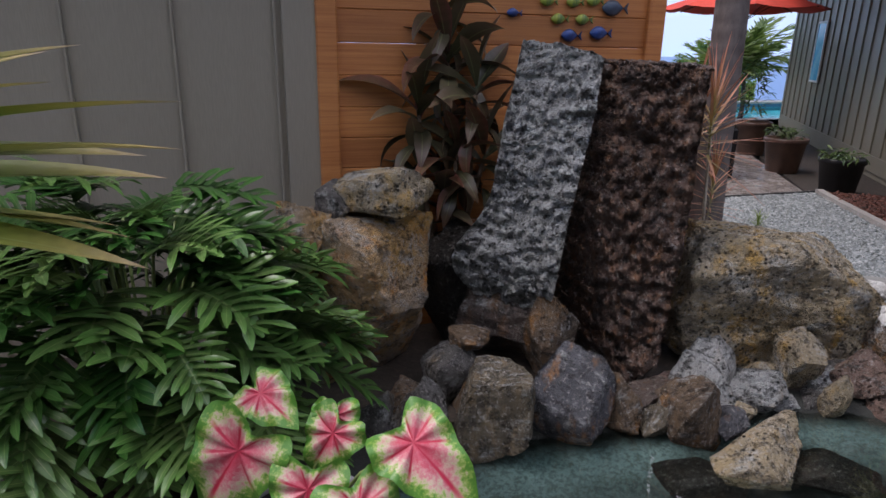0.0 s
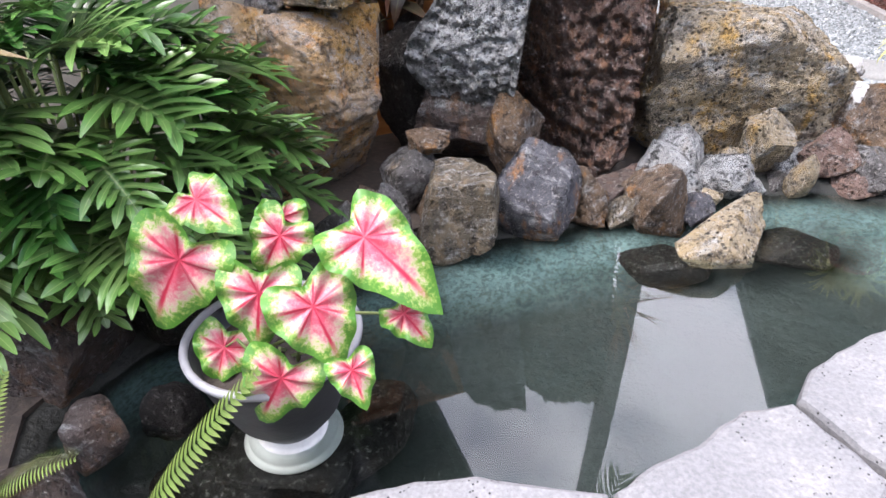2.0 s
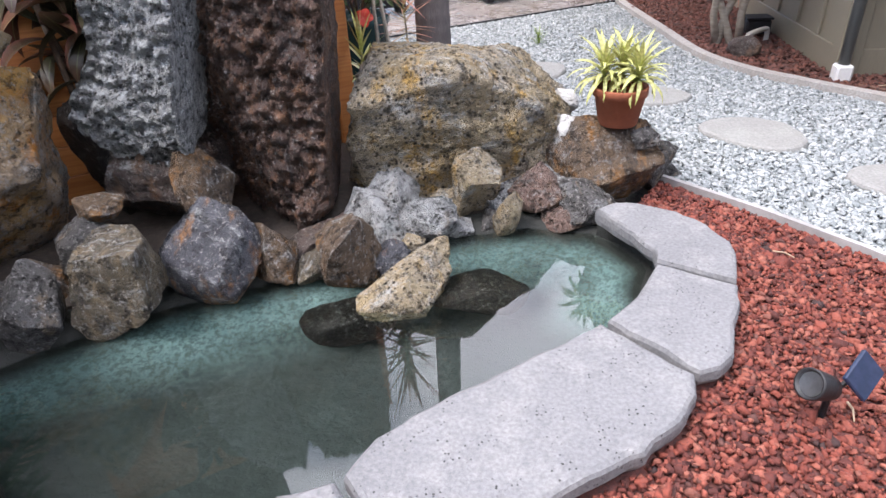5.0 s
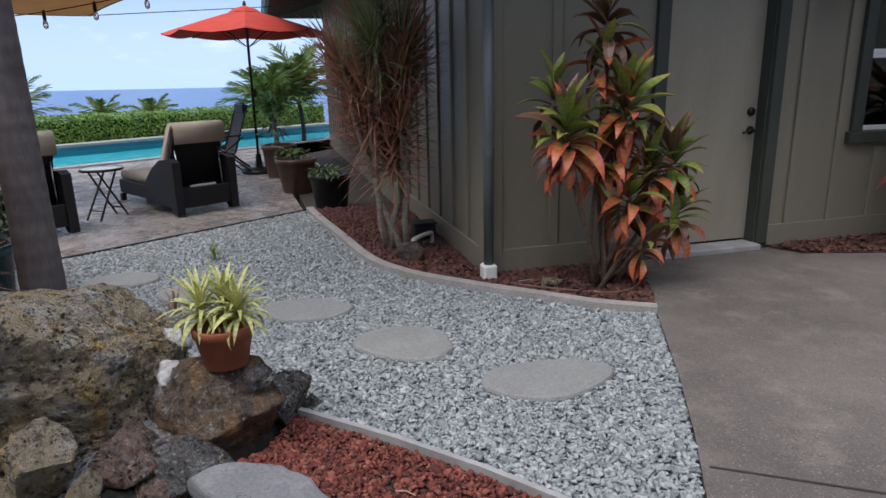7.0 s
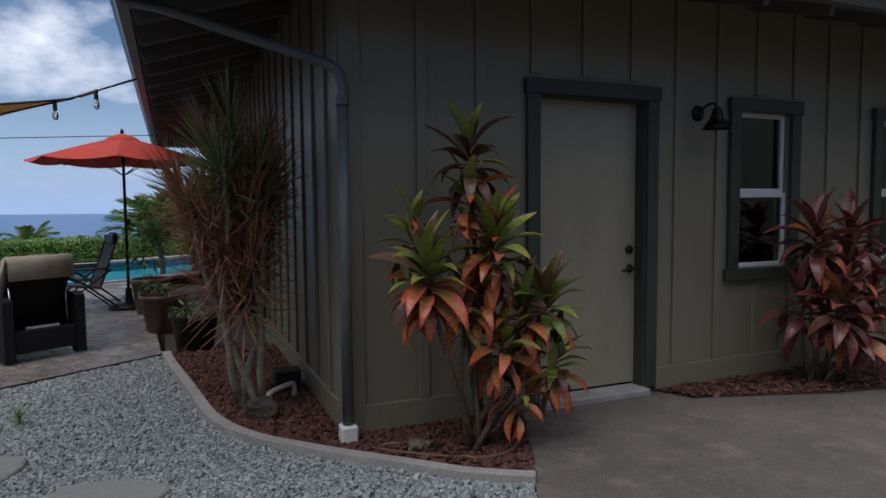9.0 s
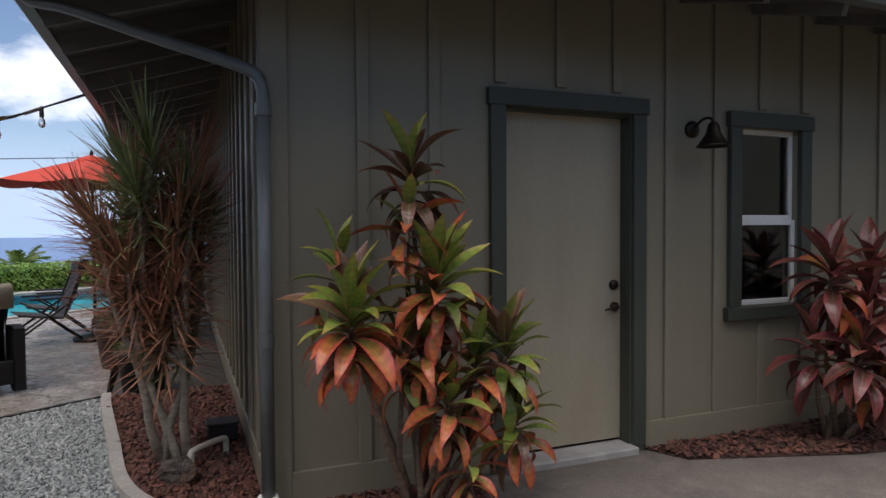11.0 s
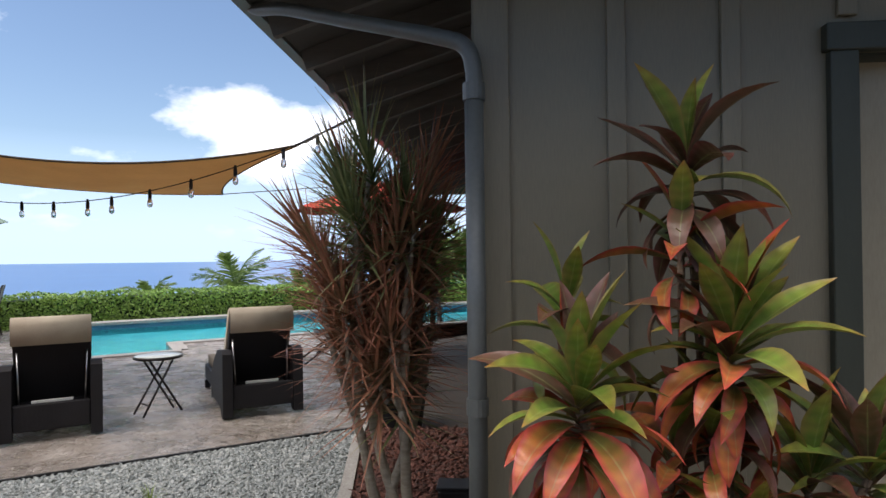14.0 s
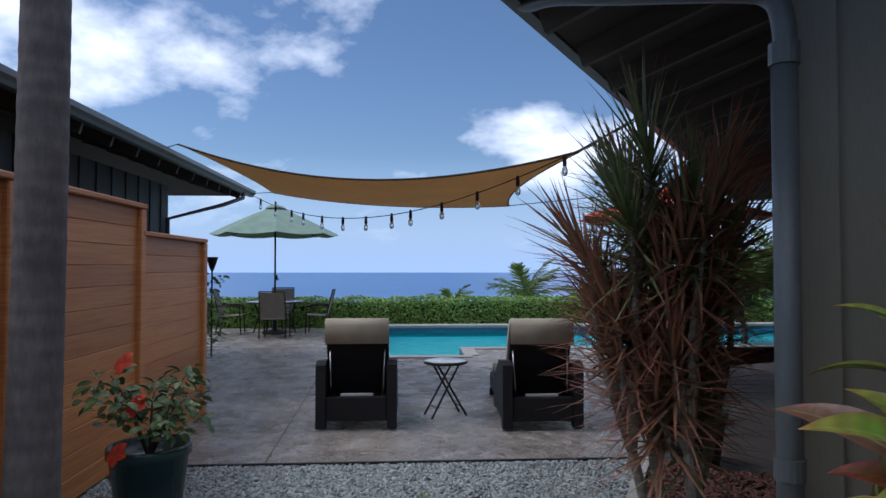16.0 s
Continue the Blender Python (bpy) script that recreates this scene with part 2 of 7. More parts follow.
cw = make_concrete("brown_grey_concrete", (0.195, 0.168, 0.142), (0.125, 0.108, 0.092), (0.25, 0.215, 0.18), 1.3)
cwc = cw.p.inputs["Base Color"].links[0].from_socket
cwc = cw.mix(cw.noise(0.7, 6, 0.7, lo=0.46, hi=0.62), cwc, cw.mix(0.35, cwc, (0.06, 0.05, 0.042)))
cwc = cw.mix(cw.noise(130, 3, 0.7, lo=0.60, hi=0.68), cwc, (0.36, 0.32, 0.28))
cw.colour(cw.mix(cw.noise(75, 4, 0.7, lo=0.60, hi=0.70), cwc, (0.06, 0.05, 0.045)))
cw.bump(cw.noise(9, 6, 0.7, lo=0.45, hi=0.6), 0.35, 0.01)
concrete = cw.m
pm = make_concrete("stamped_patio", (0.42, 0.36, 0.315), (0.29, 0.25, 0.22), (0.50, 0.45, 0.41), 1.6, 0.22)
pm.bump(pm.noise(2.2, 5, 0.6), 0.5, 0.05)
pm.bump(pm.noise(6, 7, 0.7), 0.6, 0.03)
pm.bump(pm.noise(2.8, 7, 0.62, lo=0.44, hi=0.58), 0.8, 0.035)
pr = pm.n("ShaderNodeMapRange")
for k, v in ((3, 0.10), (4, 0.42)):
    pr.inputs[k].default_value = v
pm.link(pm.noise(3.0, 6, 0.65), pr.inputs[0])
pm.link(pr.outputs[0], pm.p.inputs["Roughness"])
patio_mat = pm.m
sl = make_concrete("grey_flagstone", (0.225, 0.225, 0.225), (0.19, 0.19, 0.192), (0.265, 0.262, 0.255), 2.5, 0.8)
slp = sl.mix(sl.noise(11, 3, lo=0.50, hi=0.60), (1, 1, 1), sl.cells(78, lo=0.10, hi=0.22))
slc = sl.p.inputs["Base Color"].links[0].from_socket
# pits get a near-black colour as their shade; the bump uses this mask too
sl.colour(sl.mix(slp, (0.035, 0.033, 0.03), slc))
sl.bump(slp, 0.9, 0.01)
slab_mat = sl.m
step_mat = make_concrete("stepping_stone", (0.30, 0.30, 0.275), (0.27, 0.265, 0.245), (0.33, 0.33, 0.30)).m
curb_mat = make_concrete("curb_concrete", (0.42, 0.39, 0.35), (0.36, 0.335, 0.30), (0.47, 0.45, 0.42), 4).m
edge_mat = plain("pale_edging", (0.38, 0.37, 0.355), (0.28, 0.27, 0.255), 5, 0.7, fine=50)


def chips_mat(name, stops, rough=0.85):
    m = Mat(name, rough)
    c = m.ramp(m.rand(True), stops)
    c = m.mix(m.noise(120, 4, 0.6), m.mix(0.3, c, (0.03, 0.03, 0.03)), c)
    m.colour(c)
    m.bump(m.noise(150, 4), 0.4, 0.003)
    return m.m


gravel_mat = chips_mat("grey_white_gravel", [(0.0, (0.19, 0.215, 0.21)), (0.25, (0.30, 0.33, 0.325)), (0.6, (0.40, 0.425, 0.415)), (0.85, (0.52, 0.54, 0.525)), (1.0, (0.18, 0.205, 0.20))])
lava_mat = chips_mat("red_lava_rock", [(0.0, (0.075, 0.018, 0.013)), (0.35, (0.165, 0.034, 0.020)), (0.65, (0.25, 0.056, 0.032)), (0.9, (0.33, 0.11, 0.07)), (1.0, (0.04, 0.018, 0.016))])
mulch_mat = chips_mat("brown_red_mulch", [(0.0, (0.07, 0.03, 0.02)), (0.4, (0.13, 0.045, 0.03)), (0.8, (0.19, 0.07, 0.045)), (1.0, (0.04, 0.025, 0.02))])
gravel_bed = make_concrete("gravel_bed", (0.34, 0.36, 0.37), (0.20, 0.22, 0.23), (0.46, 0.48, 0.48), 40).m
lava_bed = make_concrete("lava_bed", (0.14, 0.04, 0.03), (0.07, 0.025, 0.02), (0.2, 0.06, 0.04), 40).m
mulch_bed = make_concrete("mulch_bed", (0.08, 0.035, 0.025), (0.045, 0.025, 0.02), (0.11, 0.05, 0.03), 30).m
soil = make_concrete("dark_soil", (0.06, 0.045, 0.035), (0.035, 0.028, 0.022), (0.09, 0.07, 0.05), 12).m


def cedar(name, a, b, c2):
    m = Mat(name, 0.5)
    c = m.mix(m.noise(2.2, 5, 0.6, (0.5, 0.5, 7)), a, b)
    c = m.mix(m.noise(14, 5, 0.7, (0.12, 0.12, 6), lo=0.45, hi=0.7), c, c2)
    c = m.mix(m.rand(), c, m.mix(0.35, c, (0.09, 0.02, 0.005)))
    m.colour(c)
    m.bump(m.noise(30, 4, 0.6, (0.1, 0.1, 4)), 0.2, 0.003)
    return m.m


fence_wood = cedar("oiled_cedar", (0.66, 0.28, 0.085), (0.56, 0.215, 0.06), (0.43, 0.145, 0.042))
# ---- mesh building ----


class Shape:
    """Collects vertices and faces; several solids of one part."""

    def __init__(self):
        self.v, self.f, self.uv = [], [], []

    def add(self, verts, faces):
        k = len(self.v)
        self.v += [tuple(p) for p in verts]
        self.f += [tuple(i + k for i in f) for f in faces]
        return self

    def box(self, c, s, rz=0.0, m=None, ch=0.0):
        """A box with its centre c and size s, its twelve edges chamfered by ch."""
        hx, hy, hz = s[0] / 2, s[1] / 2, s[2] / 2
        b = min(ch, hx * 0.45, hy * 0.45, hz * 0.45)
        pts, idx = [], {}
        if b <= 0:
            pts = [(x * hx, y * hy, z * hz) for x in (-1, 1) for y in (-1, 1) for z in (-1, 1)]
            fs = [(0, 1, 3, 2), (4, 6, 7, 5), (0, 4, 5, 1), (2, 3, 7, 6), (0, 2, 6, 4), (1, 5, 7, 3)]
        else:
            for x in (-1, 1):
                for y in (-1, 1):
                    for z in (-1, 1):
                        for a in range(3):
                            q = [x * hx, y * hy, z * hz]
                            for k, sg in enumerate((x, y, z)):
                                if k != a:
                                    q[k] -= sg * b
                            idx[x, y, z, a] = len(pts)
                            pts.append(q)
            fs = []
            for a in range(3):
                o = [k for k in range(3) if k != a]
                for sg in (-1, 1):
                    ring = []
                    for p, r in ((-1, -1), (1, -1), (1, 1), (-1, 1)):
                        k = [0, 0, 0]
                        k[a], k[o[0]], k[o[1]] = sg, p, r
                        ring.append(idx[(*k, a)])
                    fs.append(tuple(ring))
                for p in (-1, 1):
                    for r in (-1, 1):
                        k0, k1 = [0, 0, 0], [0, 0, 0]
                        k0[a], k1[a] = -1, 1
                        k0[o[0]] = k1[o[0]] = p
                        k0[o[1]] = k1[o[1]] = r
                        fs.append((idx[(*k0, o[0])], idx[(*k1, o[0])], idx[(*k1, o[1])], idx[(*k0, o[1])]))
            for x in (-1, 1):
                for y in (-1, 1):
                    for z in (-1, 1):
                        fs.append(tuple(idx[x, y, z, a] for a in range(3)))
        mm = m if m is not None else Matrix.Translation(c) @ Matrix.Rotation(radians(rz), 4, "Z")
        return self.add([mm @ Vector(p) for p in pts], fs)

    def tube(self, path, r, n=8, cap=True):
        """A round tube along a path; r: one radius, or one for each point."""
        path = [Vector(p) for p in path]
        rs = r if isinstance(r, (list, tuple)) else [r] * len(path)
        k = len(self.v)
        up = None
        for i, p in enumerate(path):
            d = (path[min(i + 1, len(path) - 1)] - path[max(i - 1, 0)]).normalized()
            if up is None:
                up = d.orthogonal().normalized()
            up = (up - d * up.dot(d)).normalized()
            sd = d.cross(up)
            for j in range(n):
                a = 2 * math.pi * j / n
                self.v.append(tuple(p + (up * math.cos(a) + sd * math.sin(a)) * rs[i]))
        for i in range(len(path) - 1):
            for j in range(n):
                a, b = k + i * n + j, k + i * n + (j + 1) % n
                self.f.append((a, b, b + n, a + n))
        if cap:
            self.f.append(tuple(k + j for j in reversed(range(n))))
            self.f.append(tuple(k + (len(path) - 1) * n + j for j in range(n)))
        return self

    def lathe(self, prof, c=(0, 0, 0), n=28):
        """A solid of revolution from (radius, height) pairs."""
        k = len(self.v)
        for r, z in prof:
            for j in range(n):
                a = 2 * math.pi * j / n
                self.v.append((c[0] + r * math.cos(a), c[1] + r * math.sin(a), c[2] + z))
        for i in range(len(prof) - 1):
            for j in range(n):
                a, b = k + i * n + j, k + i * n + (j + 1) % n
                self.f.append((a, b, b + n, a + n))
        return self

    def prism(self, poly, z0, z1):
        """A flat outline raised from z0 to z1."""
        a = sum(p[0] * q[1] - q[0] * p[1] for p, q in zip(poly, poly[1:] + poly[:1]))
        if a < 0:
            poly = poly[::-1]
        n = len(poly)
        fs = [tuple(range(n, 2 * n)), tuple(reversed(range(n)))]
        fs += [(i, (i + 1) % n, (i + 1) % n + n, i + n) for i in range(n)]
        return self.add([(x, y, z0) for x, y in poly] + [(x, y, z1) for x, y in poly], fs)

    def mesh(self, name, smooth=False):
        me = bpy.data.meshes.new(name)
        me.from_pydata(self.v, [], self.f)
        if self.uv:
            lay = me.uv_layers.new(name="UVMap")
            for lp in me.loops:
                lay.data[lp.index].uv = self.uv[lp.vertex_index]
        if smooth:
            me.shade_smooth()
        me.update()
        return me


def part(name, shape, material, parent=None, label="", smooth=False):
    """One mesh object of a shape (or of a mesh that exists), under a thing or a part."""
    me = shape if isinstance(shape, bpy.types.Mesh) else shape.mesh(name, smooth)
    if not me.materials:
        me.materials.append(material)
    ob = new(name, me)
    if parent is not None:
        ob.parent = parent
    if label:
        ob["label"] = label
    return ob


def thing(name, label, category, m=None, group="", kind=""):
    ob = new(name)
    ob.empty_display_size = 0.1
    if m is not None:
        ob.matrix_world = m
    return tagged(ob, label, category, group, kind)


def structure(name, shape, material, label="", smooth=False):
    return tagged(part(name, shape, material, None, label, smooth), label, kind="structure")


E_DIR, D_DIR = Vector((0.839, 0.545)), Vector((-0.545, 0.839))
PATIO_O = Vector((-0.67, 5.75))
PATIO_Z = -0.07


def pe(u, v):
    """A place on the patio: u along its front edge, v away from it."""
    p = PATIO_O + E_DIR * u + D_DIR * v
    return p.x, p.y


P0 = Vector((0.2, 3.55))


def fe(u, s):
    """A place by the fence corner: u along the short fence, s along the long one."""
    p = P0 + E_DIR * u + D_DIR * s
    return p.x, p.y


YAW_P = math.degrees(math.atan2(0.545, 0.839))

# ---- ground ----


def smooth01(x):
    x = max(0.0, min(1.0, x))
    return x * x * (3 - 2 * x)


def ground_sheet():
    """One sheet: level round the houses, falling beyond the hedge to the shore."""
    s = Shape()
    vs = [-400, -120, -40, -12, -4, 0, 4, 8, 11.5, 12.6, 14, 18, 30, 60, 120, 260, 500]
    us = [-500, -260, -120, -50, -20, -8, 0, 8, 20, 50, 120, 260, 500]
    for v in vs:
        for u in us:
            x, y = pe(u, v)
            z = -0.36 if v <= 12.6 else -0.36 - (v - 12.6) * 0.14 - 0.6 * smooth01((v - 12.6) / 4)
            s.v.append((x, y, max(z, -60)))
    n = len(us)
    for i in range(len(vs) - 1):
        for j in range(n - 1):
            s.f.append((i * n + j, i * n + j + 1, (i + 1) * n + j + 1, (i + 1) * n + j))
    return s


grass_slope = make_concrete("dry_slope", (0.05, 0.075, 0.03), (0.09, 0.09, 0.045), (0.035, 0.05, 0.02), 0.6, 0.95).m
structure("ground", ground_sheet(), grass_slope, "dark earth and dry scrub falling towards the sea")
sm = Mat("sea", 0.30, 0, 0.5)
sm.colour(sm.mix(sm.noise(0.004, 5, 0.6, (1, 1, 1)), (0.03, 0.12, 0.33), (0.045, 0.15, 0.37)))
sm.bump(sm.noise(0.05, 5, 0.6), 0.14, 2.0)
s = Shape().add([(-9000, -500, -46), (9000, -500, -46), (9000, 9000, -46), (-9000, 9000, -46)], [(0, 1, 2, 3)])
structure("water_sea", s, sm.m, "calm hazy blue ocean reaching the horizon")

GRAVEL = [(1.55, 3.28), (1.79, 3.12), (2.13, 2.79), (2.40, 2.49), (2.62, 2.21), (2.88, 1.90), (3.03, 2.12), (3.25, 2.49), (3.49, 2.93), (3.87, 3.69), (3.58, 3.85), (3.33, 4.09),
          (3.05, 4.36), (2.88, 4.54), (2.63, 4.83), (2.42, 5.30), (2.30, 6.11), (2.16, 7.10), (2.12, 7.57), (-0.67, 5.75), (-1.05, 5.50), (0.12, 3.70), (0.95, 3.45)]
LAVA = [(1.76, 3.10), (2.11, 2.76), (2.38, 2.46), (2.60, 2.18), (2.86, 1.87), (2.63, 1.53), (2.32, 1.06), (2.0, 0.55), (1.62, 0.1), (0.2, 0.1), (-1.2, 0.1), (-1.2, 0.62), (0.2, 0.70), (0.95, 1.16), (1.50, 1.62), (1.68, 2.12), (1.70, 2.4), (1.56, 2.70)]
CONCRETE = [(3.496, 2.927), (3.876, 3.687), (4.36, 4.66), (5.50, 4.66), (5.62, 4.42), (6.6, 4.10), (8.4, 3.75), (12, 3.6), (12, -4), (-4, -4), (-4, 0.1), (1.62, 0.1), (2.02, 0.55), (2.34, 1.06), (2.65, 1.53), (2.886, 1.893), (3.036, 2.115), (3.256, 2.485)]
structure("ground_gravel_bed", Shape().prism(GRAVEL, -0.36, -0.012), gravel_bed, "bed of grey-white crushed gravel")
structure("ground_lava_bed", Shape().prism(LAVA, -0.36, -0.008), lava_bed, "bed of red lava rock")
RIM = [Vector(q) for q in ((1.50, 2.60), (1.70, 2.50), (1.83, 2.25), (1.78, 1.98), (1.66, 1.64), (1.5, 1.42), (1.2, 1.20), (0.95, 1.04), (0.8, 0.90), (0.6, 0.72), (0.3, 0.60), (-0.2, 0.46), (-0.6, 0.36))]


def lava_bank():
    """Lava rock heaped against the flagstones, falling away from them."""
    s = Shape()
    rows = ((-0.06, 0.085), (0.0, 0.082), (0.10, 0.062), (0.20, 0.032), (0.30, 0.008), (0.38, -0.012))
    for i, q in enumerate(RIM):
        d = (RIM[min(i + 1, len(RIM) - 1)] - RIM[max(i - 1, 0)]).normalized()
        out = Vector((-d.y, d.x))
        s.v += [((q + out * o).x, (q + out * o).y, z) for o, z in rows]
    n = len(rows)
    for i in range(len(RIM) - 1):
        for k in range(n - 1):
            s.f.append((i * n + k, i * n + k + 1, (i + 1) * n + k + 1, (i + 1) * n + k))
    return s


structure("ground_lava_bank", lava_bank(), lava_bed, "red lava rock heaped against the pond rim", True)
structure("pavement", Shape().prism(CONCRETE, -0.36, 0.012), concrete, "brown-grey brushed concrete walkway")
BED = [(2.18, 7.50), (2.22, 7.10), (2.36, 6.11), (2.48, 5.32), (2.68, 4.87), (2.92, 4.58), (3.09, 4.40), (3.37, 4.13), (3.62, 3.89), (3.89, 3.72), (4.34, 4.62), (4.34, 4.70), (3.16, 4.70), (3.16, 7.5)]
BED2 = [(5.52, 4.66), (5.64, 4.44), (6.6, 4.12), (8.4, 3.77), (12, 3.62), (12, 4.70), (5.52, 4.70)]
BED3 = [(2.02, 13.5), (2.14, 8.0), (2.16, 7.56), (3.16, 7.56), (3.16, 16.0), (1.9, 16.0)]
structure("ground_mulch_bed", Shape().prism(BED, -0.36, 0.012), mulch_bed, "planting bed covered with red-brown mulch")
structure("ground_mulch_bed_window", Shape().prism(BED2, -0.36, 0.016), mulch_bed, "planting bed covered with red-brown mulch below the windows")
structure("ground_side_bed", Shape().prism(BED3, -0.36, -0.08), soil, "bare dark cinder strip along the house")


def ribbon(path, w, z0, z1):
    """A strip of width w along a flat path."""
    pts = [Vector(p) for p in path]
    left, right = [], []
    for i, p in enumerate(pts):
        d = (pts[min(i + 1, len(pts) - 1)] - pts[max(i - 1, 0)]).normalized()
        nrm = Vector((-d.y, d.x)) * (w / 2)
        left.append(tuple(p + nrm))
        right.append(tuple(p - nrm))
    s = Shape()
    n = len(pts)
    for q, z in ((left, z0), (right, z0), (right, z1), (left, z1)):
        s.v += [(x, y, z) for x, y in q]
    for i in range(n - 1):
        for a, b in ((0, 1), (1, 2), (2, 3), (3, 0)):
            s.f.append((a * n + i, b * n + i, b * n + i + 1, a * n + i + 1))
    s.f += [(0, 3 * n, 2 * n, n), (n - 1, 2 * n - 1, 3 * n - 1, 4 * n - 1)]
    return s


def smooth_path(pts, n=6):
    """Points eased through a flat path."""
    out = []
    p = [Vector(q) for q in pts]
    for i in range(len(p) - 1):
        a, b, c, d = p[max(i - 1, 0)], p[i], p[i + 1], p[min(i + 2, len(p) - 1)]
        for k in range(n):
            t = k / n
            out.append(0.5 * ((2 * b) + (c - a) * t + (2 * a - 5 * b + 4 * c - d) * t * t + (3 * b - a - 3 * c + d) * t ** 3))
    out.append(p[-1])
    return out


curb = structure("curb", ribbon(smooth_path([(2.15, 7.52), (2.19, 7.10), (2.33, 6.11), (2.45, 5.31), (2.655, 4.85), (2.90, 4.56), (3.07, 4.38), (3.35, 4.11), (3.60, 3.87), (3.88, 3.69)]), 0.075, -0.1, 0.048), curb_mat, "narrow curved poured concrete curb")
structure("trim_edging", ribbon([(1.72, 3.16), (2.12, 2.775), (2.39, 2.475), (2.61, 2.195), (2.88, 1.88)], 0.024, -0.1, 0.036), edge_mat, "pale plastic bender-board edging")

# ---- patio and pool ----
PV0, PV1, PVN, PU0, PUN, PU1 = 6.08, 10.3, 7.12, 0.95, 2.54, 13.0
patio_poly = [pe(-0.5, 0.0), pe(3.33, 0.0), (2.04, 9.0), (1.84, 13.0), (1.7, 16.2), pe(PU1, PVN), pe(PUN, PVN), pe(PUN, PV0), pe(PU0, PV0), pe(PU0, PV1 + 0.3), pe(PU0, 12.6), pe(-16, 12.6), pe(-16, 3.0), pe(-1.2, 3.0)]
structure("patio", Shape().prism(patio_poly, -0.36, PATIO_Z), patio_mat, "stamped brown-grey concrete patio with a slate texture")
pool_tile = plain("pool_plaster", (0.045, 0.42, 0.49), (0.035, 0.37, 0.45), 3, 0.5, fine=40)
coping_mat = make_concrete("pool_coping", (0.40, 0.37, 0.34), (0.33, 0.31, 0.29), (0.46, 0.43, 0.40), 3).m
band_mat = plain("blue_waterline_tile", (0.10, 0.22, 0.32), (0.07, 0.17, 0.28), 20, 0.2, fine=60)
s = Shape()
outline = [pe(PU0, PV0), pe(PUN, PV0), pe(PUN, PVN), pe(PU1, PVN), pe(PU1, PV1), pe(PU0, PV1)]
n = len(outline)
s.v = [(x, y, PATIO_Z - 0.02) for x, y in outline] + [(x, y, -0.335) for x, y in outline]
s.f = [(i, i + n, (i + 1) % n + n, (i + 1) % n) for i in range(n)] + [tuple(range(n, 2 * n))]
structure("pool_basin", s, pool_tile, "turquoise plastered swimming pool basin")
pw = Mat("pool_water", 0.03, 0, 0.25)
pw.p.inputs["Base Color"].default_value = (0.88, 0.99, 1.0, 1)
pw.p.inputs["Transmission Weight"].default_value = 1.0
pw.p.inputs["IOR"].default_value = 1.14
pw.bump(pw.noise(3.5, 3, 0.5), 0.2, 0.03)
s = Shape().add([(x, y, PATIO_Z - 0.10) for x, y in outline], [tuple(range(n))])
w = structure("water_pool", s, pw.m, "clear turquoise pool water")
w.visible_shadow = False
back = [pe(PU0 - 0.3, PV1), pe(PU1, PV1), pe(PU1, PV1 + 0.35), pe(PU0 - 0.3, PV1 + 0.35)]
structure("wall_pool_back", Shape().prism(back, -0.36, 0.0), band_mat, "raised tiled pool bond beam")
back2 = [pe(PU0 - 0.34, PV1 - 0.04), pe(PU1, PV1 - 0.04), pe(PU1, PV1 + 0.39), pe(PU0 - 0.34, PV1 + 0.39)]
structure("trim_coping_back", Shape().prism(back2, 0.004, 0.06), coping_mat, "pale stone coping of the pool")
cop = ribbon([pe(PU0 - 0.1, PV0 - 0.12), pe(PUN + 0.12, PV0 - 0.12)], 0.24, PATIO_Z - 0.05, PATIO_Z + 0.02)
structure("trim_coping_front", cop, coping_mat, "pale stone coping of the pool")
cop = ribbon([pe(PUN + 0.12, PV0 + 0.004), pe(PUN + 0.12, PVN - 0.24)], 0.24, PATIO_Z - 0.05, PATIO_Z + 0.018)
structure("trim_coping_step", cop, coping_mat, "pale stone coping of the pool")
cop = ribbon([pe(PUN + 0.004, PVN - 0.12), pe(9.0, PVN - 0.12)], 0.24, PATIO_Z - 0.05, PATIO_Z + 0.022)
structure("trim_coping_side", cop, coping_mat, "pale stone coping of the pool")

structure("trim_patio_edging", ribbon([pe(-0.5, -0.012), pe(3.33, -0.012)], 0.022, -0.2, 0.022), black_plastic, "black plastic edging between gravel and patio")

structure("trim_patio_joint", ribbon([(-0.20, 5.93), (-0.34, 6.13), (-2.47, 9.22), (-3.2, 10.28)], 0.007, PATIO_Z - 0.01, PATIO_Z + 0.0042), soil, "dark joint across the patio")

# ---- the house with the door ----
HX, HY = 3.17, 4.70


def wall_with_holes(x0, x1, z0, z1, y0, y1, holes):
    """A wall along x from y0 to y1 in depth, with rectangular openings (x0, x1, z0, z1)."""
    s = Shape()
    xs = sorted({x0, x1, *[h[0] for h in holes], *[h[1] for h in holes]})
    for a, b in zip(xs, xs[1:]):
        cuts = sorted([(h[2], h[3]) for h in holes if h[0] <= a + 1e-6 and h[1] >= b - 1e-6])
        z = z0
        for c, d in cuts + [(z1, z1)]:
            if c > z + 1e-6:
                s.box(((a + b) / 2, (y0 + y1) / 2, (z + c) / 2), (b - a, y1 - y0, c - z))
            z = max(z, d)
    return s


